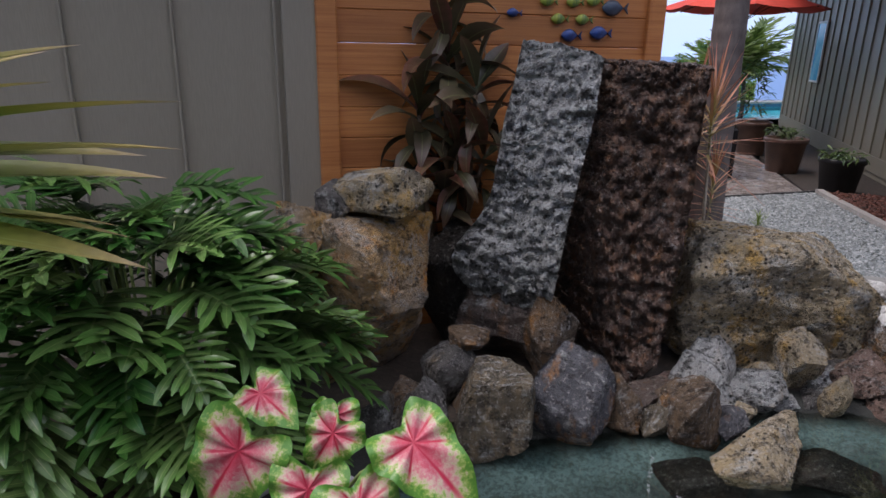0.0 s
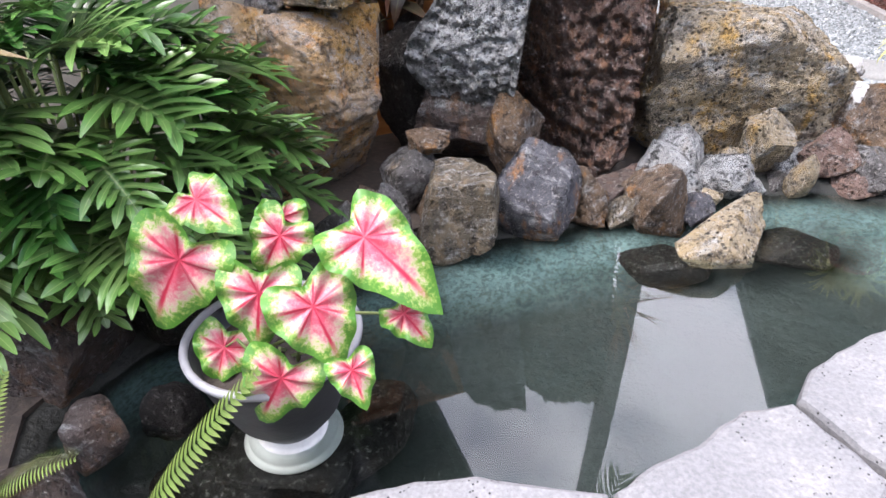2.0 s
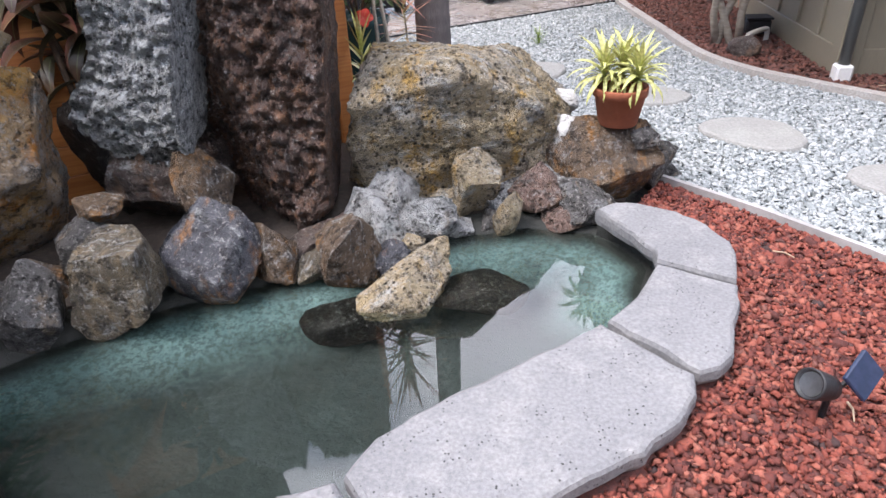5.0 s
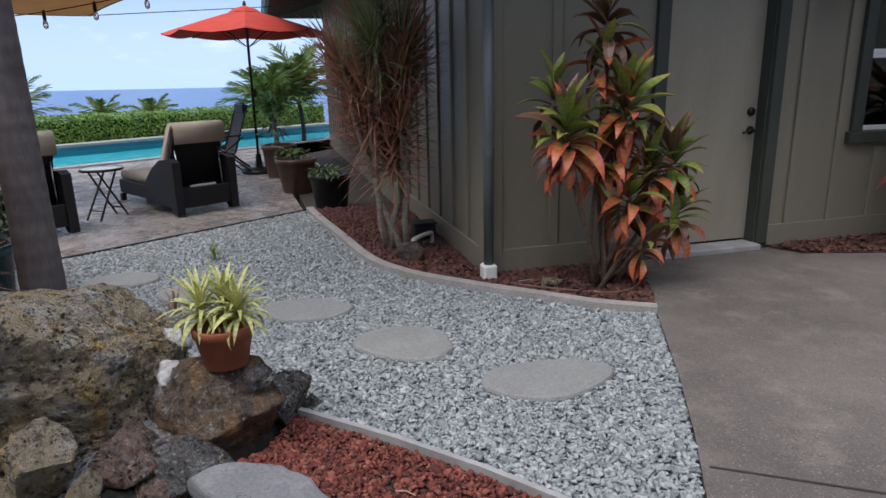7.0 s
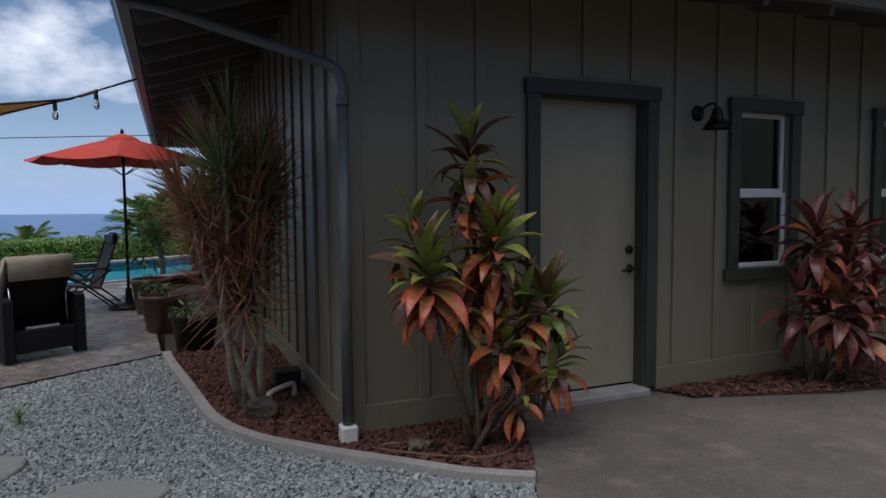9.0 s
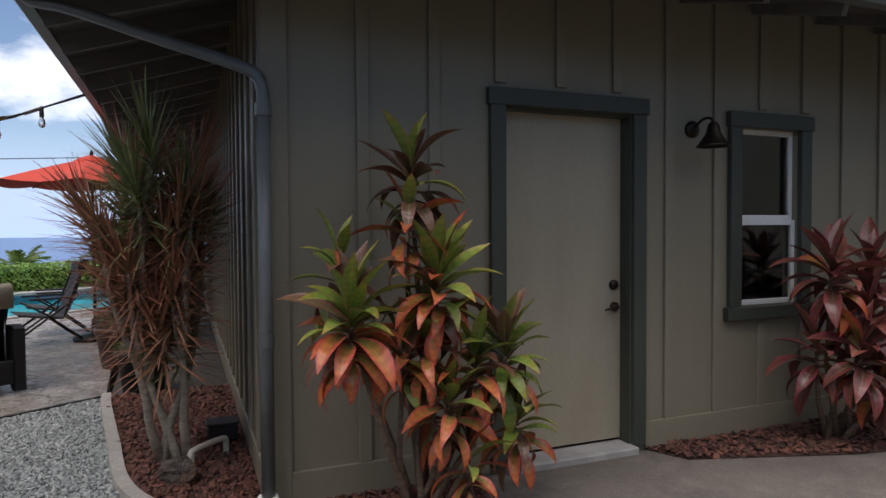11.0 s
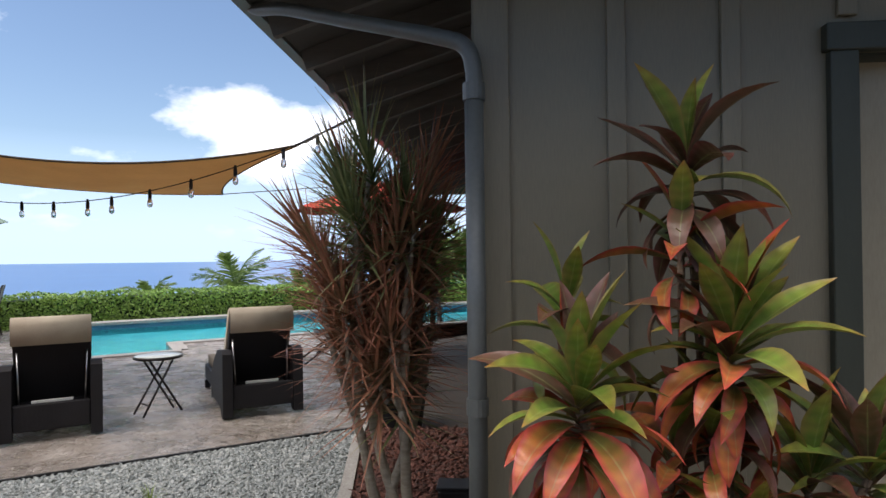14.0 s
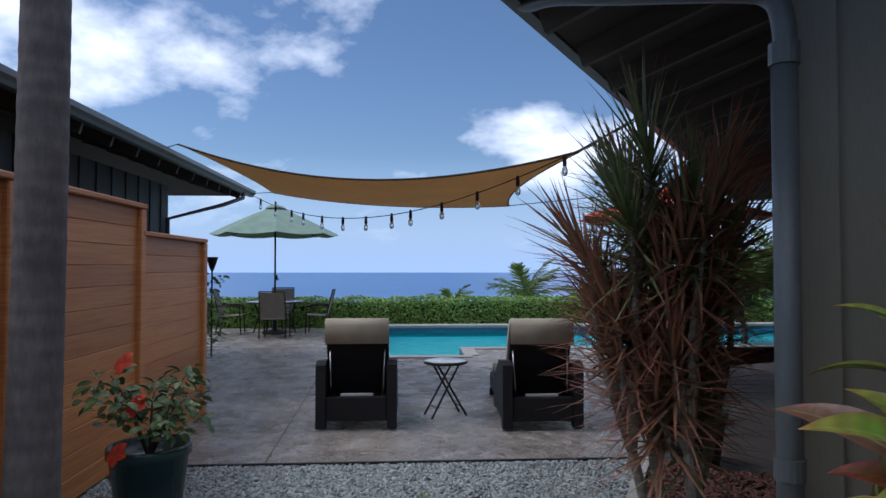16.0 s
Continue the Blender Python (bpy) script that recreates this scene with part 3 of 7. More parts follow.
DOOR = (4.505, 5.40, 0.05, 2.135)
WIN = [(6.295, 6.85, 0.89, 2.105), (7.96, 8.515, 0.89, 2.105)]
wall_front = structure("wall_front", wall_with_holes(HX, 11.0, -0.3, 3.3, HY, HY + 0.12, [DOOR, *WIN]), siding, "taupe painted board-and-batten house wall")
wall_side = structure("wall_side", Shape().box((HX + 0.06, (HY + 0.12 + 15.2) / 2, 1.5), (0.12, 15.2 - HY - 0.12, 3.6)), siding, "taupe painted board-and-batten house wall")
structure("wall_rear", Shape().box((7.1, 15.26, 1.5), (7.86, 0.12, 3.6)), siding, "taupe painted rear house wall")
structure("wall_east", Shape().box((11.06, 9.9, 1.5), (0.12, 10.6, 3.6)), siding, "taupe painted end house wall")
# floor and backing wall, darkened in colour to look unlit through the glass
structure("floor_inside", Shape().box((7.1, 9.9, 0.0), (7.7, 10.2, 0.06)), dark_inside, "room floor painted near-black as indoor shade")
structure("wall_inside", Shape().box((7.1, 6.6, 1.6), (7.7, 0.05, 3.1)), dark_inside, "added inner wall behind the windows, painted near-black as indoor shade")
# battens are raised strips of the siding
xs = [HX + 0.094 + 0.405 * k for k in range(1, 19)]
for x in xs:
    free = [(0.19, 3.3)]
    for h in (DOOR, *WIN):
        if h[0] - 0.14 < x < h[1] + 0.14:
            free = [(h[3] + 0.13, 3.3)] + ([(0.19, h[2] - 0.13)] if h[2] > 0.4 else [])
    for a, b in free:
        part("batten", Shape().box((x, HY - 0.011, (a + b) / 2), (0.068, 0.020, b - a), ch=0.003), siding, wall_front)
part("skirt_board", Shape().box(((HX + 4.40) / 2, HY - 0.011, 0.103), (4.40 - HX, 0.022, 0.17), ch=0.003), siding, wall_front)
part("skirt_board", Shape().box((8.25, HY - 0.011, 0.103), (5.49, 0.022, 0.17), ch=0.003), siding, wall_front)
for k in range(1, 27):
    y = HY + 0.40 * k
    part("batten", Shape().box((HX - 0.011, y, 1.75), (0.020, 0.060, 3.1), ch=0.003), siding, wall_side)
part("skirt_board", Shape().box((HX - 0.011, 9.9, 0.09), (0.02, 10.2, 0.2), ch=0.003), siding, wall_side)
part("corner_board", Shape().box((HX + 0.045, HY - 0.014, 1.62), (0.13, 0.024, 3.2), ch=0.003), siding, wall_front)
part("corner_board", Shape().box((HX - 0.014, HY + 0.045, 1.62), (0.024, 0.115, 3.2), ch=0.003), siding, wall_side)


def casing(name, h, w, material, parent, sill=False):
    """Flat boards round an opening."""
    x0, x1, z0, z1 = h
    y = HY - 0.02
    part(name, Shape().box((x0 - w / 2, y, (z0 + z1) / 2), (w, 0.04, z1 - z0), ch=0.004), material, parent)
    part(name, Shape().box((x1 + w / 2, y, (z0 + z1) / 2), (w, 0.04, z1 - z0), ch=0.004), material, parent)
    part(name, Shape().box(((x0 + x1) / 2, y - 0.004, z1 + w / 2), (x1 - x0 + 2 * w + 0.03, 0.048, w), ch=0.004), material, parent)
    if sill:
        part("window_sill", Shape().box(((x0 + x1) / 2, y - 0.006, z0 - w / 2), (x1 - x0 + 2 * w + 0.06, 0.055, w * 0.9), ch=0.005), material, parent)


door = thing("door_1", "closed flat cream-painted door in a dark green frame", "door", kind="structure")
part("door_leaf", Shape().box(((DOOR[0] + DOOR[1]) / 2, HY + 0.112, (DOOR[2] + DOOR[3]) / 2 + 0.01), (DOOR[1] - DOOR[0] - 0.01, 0.045, DOOR[3] - DOOR[2] - 0.02), ch=0.004), door_paint, door)
casing("door_frame", DOOR, 0.097, trim_green, door)
for x in (DOOR[0] + 0.006, DOOR[1] - 0.006):
    part("jamb", Shape().box((x, HY + 0.045, (DOOR[2] + DOOR[3]) / 2), (0.012, 0.086, DOOR[3] - DOOR[2] - 0.002)), trim_green, door)
part("jamb", Shape().box(((DOOR[0] + DOOR[1]) / 2, HY + 0.045, DOOR[3] - 0.007), (DOOR[1] - DOOR[0] - 0.026, 0.086, 0.012)), trim_green, door)
part("threshold", Shape().box(((DOOR[0] + DOOR[1]) / 2, HY + 0.01, 0.03), (DOOR[1] - DOOR[0] + 0.02, 0.19, 0.05), ch=0.008), edge_mat, door, "grey aluminium threshold")
s = Shape().lathe([(0.0, 0), (0.033, 0), (0.033, 0.012), (0.026, 0.02), (0.0, 0.022)], n=20)
s.v = [(5.335 + x, HY + 0.089 - z, 1.065 + y) for x, y, z in s.v]
part("deadbolt", s, bronze, door, "dark bronze deadbolt", True)
s = Shape().lathe([(0.0, 0), (0.03, 0), (0.03, 0.012), (0.013, 0.018), (0.013, 0.045), (0.0, 0.046)], n=20)
s.v = [(5.34 + x, HY + 0.089 - z, 0.925 + y) for x, y, z in s.v]
s.tube([(5.34, HY + 0.042, 0.925), (5.295, HY + 0.037, 0.922), (5.24, HY + 0.041, 0.912)], [0.011, 0.010, 0.007])
part("door_handle", s, bronze, door, "dark bronze lever handle", True)
gm = Mat("window_glass", 0.03, 0, 0.7)
gm.p.inputs["Base Color"].default_value = (0.9, 0.95, 0.93, 1)
gm.p.inputs["Transmission Weight"].default_value = 1.0
glass = gm.m
for i, h in enumerate(WIN):
    win = thing("window_%d" % (i + 1), "single-hung white vinyl window in a dark green frame", "window", kind="structure")
    casing("window_frame", h, 0.10, trim_green, win, True)
    x0, x1, z0, z1 = h
    zm = (z0 + z1) / 2 - 0.02
    for a, b, yo in ((z0, zm, 0.03), (zm, z1, 0.055)):
        t = 0.035
        s = Shape().box((x0 + t / 2, HY + yo, (a + b) / 2), (t, 0.03, b - a), ch=0.003).box((x1 - t / 2, HY + yo, (a + b) / 2), (t, 0.03, b - a), ch=0.003)
        s.box(((x0 + x1) / 2, HY + yo, a + t / 2), (x1 - x0 - 2 * t, 0.028, t), ch=0.003).box(((x0 + x1) / 2, HY + yo, b - t / 2), (x1 - x0 - 2 * t, 0.028, t), ch=0.003)
        part("sash", s, white_trim, win, "white vinyl sash")
        g = part("pane", Shape().box(((x0 + x1) / 2, HY + yo + 0.002, (a + b) / 2), (x1 - x0 - 2 * t, 0.006, b - a - 2 * t)), glass, win)
        g.visible_shadow = False

# roof: eaves on all sides, rafters below
EX, EY, EZ = 2.03, 3.92, 2.70
SL = 0.32


def hip_roof(x0, x1, y0, y1, z, t=0.12):
    s = Shape()
    r = (x1 - x0) / 2
    for dz in (0, t):
        s.v += [(x0, y0, z + dz), (x1, y0, z + dz), (x1, y1, z + dz), (x0, y1, z + dz), ((x0 + x1) / 2, y0 + r, z + dz + r * SL), ((x0 + x1) / 2, y1 - r, z + dz + r * SL)]
    s.f = [(6, 7, 10), (7, 8, 11, 10), (8, 9, 11), (9, 6, 10, 11), (1, 0, 4), (2, 1, 4, 5), (3, 2, 5), (0, 3, 5, 4), (0, 1, 7, 6), (1, 2, 8, 7), (2, 3, 9, 8), (3, 0, 6, 9)]
    return s


roof = structure("roof", hip_roof(EX, 12.2, EY, 16.3, EZ), soffit, "low hipped roof with dark exposed rafters")
for k in range(19):
    y = EY + 0.5 + 0.61 * k
    if y > 15.8:
        break
    m = Matrix.Translation((EX + 0.62, y, EZ - 0.06 + 0.62 * SL)) @ Matrix.Rotation(-math.atan(SL), 4, "Y")
    part("rafter", Shape().box((0, 0, 0), (1.24, 0.045, 0.13), m=m), rafter_paint, roof)
for k in range(15):
    x = EX + 0.7 + 0.61 * k
    m = Matrix.Translation((x, EY + 0.42, EZ - 0.035 + 0.42 * SL)) @ Matrix.Rotation(math.atan(SL), 4, "X")
    part("rafter", Shape().box((0, 0, 0), (0.045, 0.68, 0.075), m=m), rafter_paint, roof)


def gutter(a, b, out, name, parent, material):
    """A K-shaped gutter from a to b; out: the way it faces."""
    a, b, out = Vector(a), Vector(b), Vector(out)
    prof = [(0, 0), (0.07, 0), (0.085, 0.03), (0.115, 0.06), (0.115, 0.11), (0.105, 0.11), (0.105, 0.065), (0.075, 0.035), (0.065, 0.012), (0.01, 0.012), (0.01, 0.11), (0, 0.11)]
    s = Shape()
    for p in (a, b):
        s.v += [tuple(p + out * x + Vector((0, 0, z - 0.02))) for x, z in prof]
    n = len(prof)
    s.f = [(i, (i + 1) % n, (i + 1) % n + n, i + n) for i in range(n)] + [(0, 1, 8, 9), (1, 2, 7, 8), (2, 3, 6, 7), (3, 4, 5, 6), (0, 9, 10, 11)]
    return part(name, s, material, parent, "grey painted metal gutter")


gutter((EX, EY, EZ), (EX, 16.3, EZ), (-1, 0, 0), "gutter", roof, pipe_paint)
gutter((EX, EY, EZ), (12.2, EY, EZ), (0, -1, 0), "gutter", roof, pipe_paint)
ds = thing("downspout", "round grey-green painted downspout with a white boot at its foot", "downspout", kind="structure")
DX, DY = 3.152, HY - 0.10
bend = smooth_path([(2.00, 5.50, EZ + 0.01), (2.06, 5.455, EZ - 0.03), (2.25, 5.285, 2.60), (2.60, 5.01, 2.435), (3.01, 4.69, 2.245), (DX - 0.03, DY + 0.02, 2.18), (DX, DY, 2.09), (DX, DY, 1.98)], 6)
part("bend", Shape().tube(bend, 0.031, 14), pipe_paint, ds, "", True)
part("pipe", Shape().tube([(DX, DY, 2.02), (DX, DY, 0.12)], 0.034, 16), pipe_paint, ds, "", True)
for z in (1.98, 0.86):
    part("coupling", Shape().lathe([(0.034, 0), (0.040, 0), (0.040, 0.06), (0.034, 0.06)], (DX, DY, z), 16), pipe_paint, ds)
part("boot", Shape().box((DX, DY, 0.06), (0.10, 0.10, 0.12), ch=0.012), white_trim, ds, "white plastic boot")

# ---- the other house and the cedar fences ----
B0U = -1.72


def fbox(s, u, sv, z, size, ch=0.003):
    x, y = fe(u, sv)
    return s.box((x, y, z), size, YAW_P, ch=ch)


house = thing("house", "grey board-and-batten house behind the cedar fence", "house")
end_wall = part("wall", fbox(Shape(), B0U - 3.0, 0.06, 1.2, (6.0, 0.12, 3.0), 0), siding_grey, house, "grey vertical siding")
# long and rear walls in a darker, cooler grey than the end wall
part("wall", fbox(Shape(), B0U - 0.06, 4.0, 1.2, (0.12, 7.72, 3.0), 0), siding_dark, house, "vertical siding in a darker grey than the end wall")
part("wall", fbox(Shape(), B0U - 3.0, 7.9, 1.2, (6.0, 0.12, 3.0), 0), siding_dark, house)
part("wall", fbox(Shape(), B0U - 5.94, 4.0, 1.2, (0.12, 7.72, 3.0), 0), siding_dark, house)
for k in range(14):
    fbox_s = fbox(Shape(), B0U - 0.16 - 0.41 * k, -0.011, 1.3, (0.012, 0.02, 2.8))
    part("batten", fbox_s, siding_grey, end_wall)
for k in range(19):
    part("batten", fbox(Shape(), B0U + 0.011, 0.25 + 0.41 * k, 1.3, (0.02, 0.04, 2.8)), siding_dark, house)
part("corner_board", fbox(Shape(), B0U - 0.05, -0.016, 1.3, (0.16, 0.03, 2.8)), siding_grey, house)
part("corner_board", fbox(Shape(), B0U + 0.022, 0.03, 1.3, (0.03, 0.1, 2.8)), trim_green, house)
rs = Shape()
ru0, ru1, rs0, rs1, ROOF_Z, rr = B0U - 6.8, B0U + 0.88, -0.6, 9.55, 2.72, 3.84
for dz in (0, 0.14):
    for u, sv, z in ((ru0, rs0, ROOF_Z), (ru1, rs0, ROOF_Z), (ru1, rs1, ROOF_Z), (ru0, rs1, ROOF_Z), ((ru0 + ru1) / 2, rs0 + rr, ROOF_Z + 1.2), ((ru0 + ru1) / 2, rs1 - rr, ROOF_Z + 1.2)):
        x, y = fe(u, sv)
        rs.v.append((x, y, z + dz))
rs.f = [(6, 7, 10), (7, 8, 11, 10), (8, 9, 11), (9, 6, 10, 11), (1, 0, 4), (2, 1, 4, 5), (3, 2, 5), (0, 3, 5, 4), (0, 1, 7, 6), (1, 2, 8, 7), (2, 3, 9, 8), (3, 0, 6, 9)]
part("roof", rs, soffit, house, "dark eaves and roof")
a, b = fe(ru1, rs0), fe(ru1, rs1)
gutter((*a, ROOF_Z), (*b, ROOF_Z), (E_DIR.x, E_DIR.y, 0), "gutter", house, pipe_paint)
for k in range(16):
    x, y = fe(ru1 - 0.45, rs0 + 0.4 + 0.61 * k)
    m = Matrix.Translation((x, y, ROOF_Z + 0.08)) @ Matrix.Rotation(radians(YAW_P), 4, "Z") @ Matrix.Rotation(math.atan(0.31), 4, "Y")
    part("rafter", Shape().box((0, 0, 0), (0.9, 0.04, 0.12), m=m), soffit, house)
a, b, c = fe(ru1 + 0.05, 8.9), fe(ru1 - 0.2, 8.6), fe(B0U + 0.05, 7.8)
part("downspout", Shape().tube([(*a, ROOF_Z), (*a, ROOF_Z - 0.1), (*b, ROOF_Z - 0.25), (*c, ROOF_Z - 0.55), (*c, 0.0)], 0.035, 10), pipe_paint, house, "", True)


def fence(name, label, along, length, height, base, u0, s0, posts):
    """Horizontal cedar boards between square posts. along: 'u' or 's'."""
    f = thing(name, label, "fence", kind="structure")
    n = round((height - base - 0.06) / 0.142)
    for i in range(n):
        z = base + 0.142 * (i + 0.5)
        if along == "u":
            part("board", fbox(Shape(), u0 - length / 2, s0, z, (length, 0.028, 0.1412), 0.005), fence_wood, f)
        else:
            part("board", fbox(Shape(), u0, s0 + length / 2, z, (0.028, length, 0.1412), 0.005), fence_wood, f)
    top = base + 0.142 * n
    if along == "u":
        part("cap", fbox(Shape(), u0 - length / 2, s0, top + 0.02, (length + 0.1, 0.11, 0.036), 0.006), fence_wood, f)
    else:
        part("cap", fbox(Shape(), u0, s0 + length / 2, top + 0.02, (0.11, length + 0.1, 0.036), 0.006), fence_wood, f)
    for p in posts:
        u, sv = (u0 - p, s0) if along == "u" else (u0, s0 + p)
        part("post", fbox(Shape(), u, sv, (top - 0.3) / 2, (0.095, 0.095, top + 0.30), 0.008), fence_wood, f)
    return f


fence("fence_1", "tall oiled orange cedar privacy fence with fish ornaments", "u", 1.74, 1.98, 0.02, 0.0, 0.0, (0.0, 1.66))
fence("fence_2", "tall oiled orange cedar privacy fence", "s", 2.52, 1.98, 0.02, 0.0, 0.05, (0.9, 2.52))
fence("fence_3", "lower oiled orange cedar privacy fence", "s", 1.45, 1.68, -0.04, 0.0, 2.62, (1.47,))

PLANTING = [(-0.90, 0.30), (-4.2, 0.30), (-4.2, 0.8), (-1.2, 2.55), (0.17, 3.50), (0.5, 3.36), (1.0, 3.40), (1.5, 3.22), (1.6, 2.95), (1.2, 2.80), (0.7, 2.66), (0.3, 2.42), (-0.15, 2.18), (-0.5, 1.92), (-0.85, 1.66), (-1.12, 1.28), (-1.18, 0.9), (-1.0, 0.6)]
structure("ground_planting_bed", Shape().prism(PLANTING, -0.36, 0.05), soil, "dark damp planting soil behind the pond")
# unseen walls behind the viewpoint, added to keep low light off the house front
block_wall = plain("block_wall_render", (0.22, 0.22, 0.18), (0.17, 0.17, 0.14), 1.5, 0.9, fine=30)
structure("wall_light_block_back", Shape().box((4.0, -4.1, 1.9), (16.2, 0.2, 4.6)), block_wall, "plain dark unseen wall added to block low sky light")
structure("wall_light_block_side", Shape().box((12.1, -0.2, 1.9), (0.2, 7.6, 4.6)), block_wall, "plain dark unseen wall added to block low sky light")

# ---- pond ----
POND = [(-1.05, 1.25), (-0.75, 1.55), (-0.48, 1.84), (-0.15, 2.10), (0.27, 2.32), (0.68, 2.58), (1.17, 2.72), (1.47, 2.67), (1.67, 2.36), (1.57, 2.16), (1.44, 1.86), (1.16, 1.64), (0.94, 1.48), (0.72, 1.21), (0.49, 1.04), (0.30, 0.89), (0.03, 0.87), (-0.21, 0.77), (-0.55, 0.62), (-0.95, 0.66), (-1.12, 0.9)]


def edge_distance(p, poly):
    """Distance to the outline, positive inside."""
    x, y = p
    inside, best = False, 1e9
    for (ax, ay), (bx, by) in zip(poly, poly[1:] + poly[:1]):
        if (ay > y) != (by > y) and x < (bx - ax) * (y - ay) / (by - ay) + ax:
            inside = not inside
        dx, dy = bx - ax, by - ay
        t = max(0, min(1, ((x - ax) * dx + (y - ay) * dy) / (dx * dx + dy * dy)))
        best = min(best, math.hypot(x - ax - t * dx, y - ay - t * dy))
    return best if inside else -best


def basin():
    s = Shape()
    nx, ny = 80, 60
    x0, x1, y0, y1 = -1.6, 1.95, 0.4, 3.1
    for j in range(ny + 1):
        for i in range(nx + 1):
            x, y = x0 + (x1 - x0) * i / nx, y0 + (y1 - y0) * j / ny
            d = edge_distance((x, y), POND)
            back = 0.14 + 0.34 * smooth01((y - 1.45 - 0.35 * x) / 0.4)
            z = 0.035 - 0.38 * smooth01((d + 0.02) / back) + 0.02 * noise.noise((x * 5, y * 5, 0))
            s.v.append((x, y, min(z, 0.04) if d > -0.12 else 0.035 - 0.3 * smooth01((-d - 0.12) / 0.15)))
    for j in range(ny):
        for i in range(nx):
            a = j * (nx + 1) + i
            s.f.append((a, a + 1, a + nx + 2, a + nx + 1))
    return s


bm_ = Mat("pond_render", 0.6)
c = bm_.mix(bm_.noise(3, 6, 0.65), (0.33, 0.49, 0.48), (0.13, 0.21, 0.205))
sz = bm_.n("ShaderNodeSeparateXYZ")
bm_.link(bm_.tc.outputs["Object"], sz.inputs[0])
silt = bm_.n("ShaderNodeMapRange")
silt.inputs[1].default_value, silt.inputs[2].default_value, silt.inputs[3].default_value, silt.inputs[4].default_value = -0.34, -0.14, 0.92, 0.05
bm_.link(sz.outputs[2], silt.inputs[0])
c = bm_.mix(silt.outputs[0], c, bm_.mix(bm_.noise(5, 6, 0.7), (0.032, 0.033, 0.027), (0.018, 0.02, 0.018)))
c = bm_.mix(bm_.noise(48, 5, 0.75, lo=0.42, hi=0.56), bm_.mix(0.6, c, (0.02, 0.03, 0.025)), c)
# dark band at the rim: shade of overhanging flagstones put into the colour
rim_shade = bm_.n("ShaderNodeMapRange")
rim_shade.inputs[1].default_value, rim_shade.inputs[2].default_value = -0.09, -0.02
bm_.link(sz.outputs[2], rim_shade.inputs[0])
c = bm_.mix(rim_shade.outputs[0], c, (0.022, 0.024, 0.02))
bm_.colour(c)
bm_.bump(bm_.noise(30, 6, 0.7), 0.6, 0.01)
structure("pond_basin", basin(), bm_.m, "teal-grey rendered pond basin stained with algae, rim shade painted in", True)
wm = Mat("pond_water", 0.01, 0, 1.0)
wm.p.inputs["Base Color"].default_value = (0.56, 0.68, 0.66, 1)
wm.p.inputs["Transmission Weight"].default_value = 1.0
wm.p.inputs["IOR"].default_value = 1.62
s = Shape()
s.add([(x, y, 0.0) for x, y in POND], [tuple(range(len(POND)))[::-1]])
w = structure("water_pond", s, wm.m, "still clear pond water mirroring the sky")
w.visible_shadow = False


# ---- stones ----
def stone_shape(seed, size, sub=5, rough=0.115, facets=14, blocky=0.0, top=None, cut=(0.46, 0.70)):
    """A lava boulder: a ball cut by flat planes, then roughened at three scales."""
    rnd = random.Random(seed)
    bm = bmesh.new()
    bmesh.ops.create_icosphere(bm, subdivisions=sub, radius=1.0)
    planes = []
    for _ in range(facets):
        d = Vector((rnd.gauss(0, 1), rnd.gauss(0, 1), rnd.gauss(0, 0.8))).normalized()
        planes.append((d, rnd.uniform(*cut)))
    if blocky:
        for a in ((1, 0, 0), (-1, 0, 0), (0, 1, 0), (0, -1, 0), (0, 0, 1)):
            d = (Vector(a) + Vector((rnd.gauss(0, 0.12), rnd.gauss(0, 0.12), rnd.gauss(0, 0.12)))).normalized()
            planes.append((d, blocky))
    off = Vector((seed * 3.17, seed * 1.73, seed * 0.91))
    for v in bm.verts:
        p = v.co.copy()
        p *= 1.12 + 0.16 * noise.noise(p * 1.3 + off)
        for d, h in planes:
            k = p.dot(d) - h
            if k > 0:
                p -= d * k * 0.97
        q = p * 2.2 + off
        r = 0.55 * noise.noise(q) + 0.35 * noise.noise(q * 2.3) + 0.22 * abs(noise.noise(q * 5.1)) + 0.20 * noise.noise(q * 11) + 0.13 * noise.noise(q * 23)
        p += p.normalized() * r * rough
        v.co = p
    lo = [min(v.co[k] for v in bm.verts) for k in range(3)]
    hi = [max(v.co[k] for v in bm.verts) for k in range(3)]
    sh = Shape()
    for v in bm.verts:
        sh.v.append(tuple(size[k] * ((v.co[k] - lo[k]) / (hi[k] - lo[k]) - (0.5 if k < 2 else 0)) for k in range(3)))
    if top:
        sh.v = [top(p) for p in sh.v]
    sh.f = [tuple(v.index for v in f.verts) for f in bm.faces]
    bm.free()
    return sh


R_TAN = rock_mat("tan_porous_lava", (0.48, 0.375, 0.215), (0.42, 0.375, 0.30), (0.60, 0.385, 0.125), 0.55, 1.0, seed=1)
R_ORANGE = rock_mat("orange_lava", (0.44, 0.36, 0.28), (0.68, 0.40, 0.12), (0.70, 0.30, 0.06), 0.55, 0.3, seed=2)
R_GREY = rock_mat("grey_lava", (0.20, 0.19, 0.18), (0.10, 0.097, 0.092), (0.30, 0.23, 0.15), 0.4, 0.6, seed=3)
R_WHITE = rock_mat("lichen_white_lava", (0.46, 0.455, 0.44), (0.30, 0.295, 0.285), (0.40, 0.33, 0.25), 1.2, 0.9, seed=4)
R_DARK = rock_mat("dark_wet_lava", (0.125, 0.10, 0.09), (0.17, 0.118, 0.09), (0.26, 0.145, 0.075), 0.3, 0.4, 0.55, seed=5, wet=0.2)
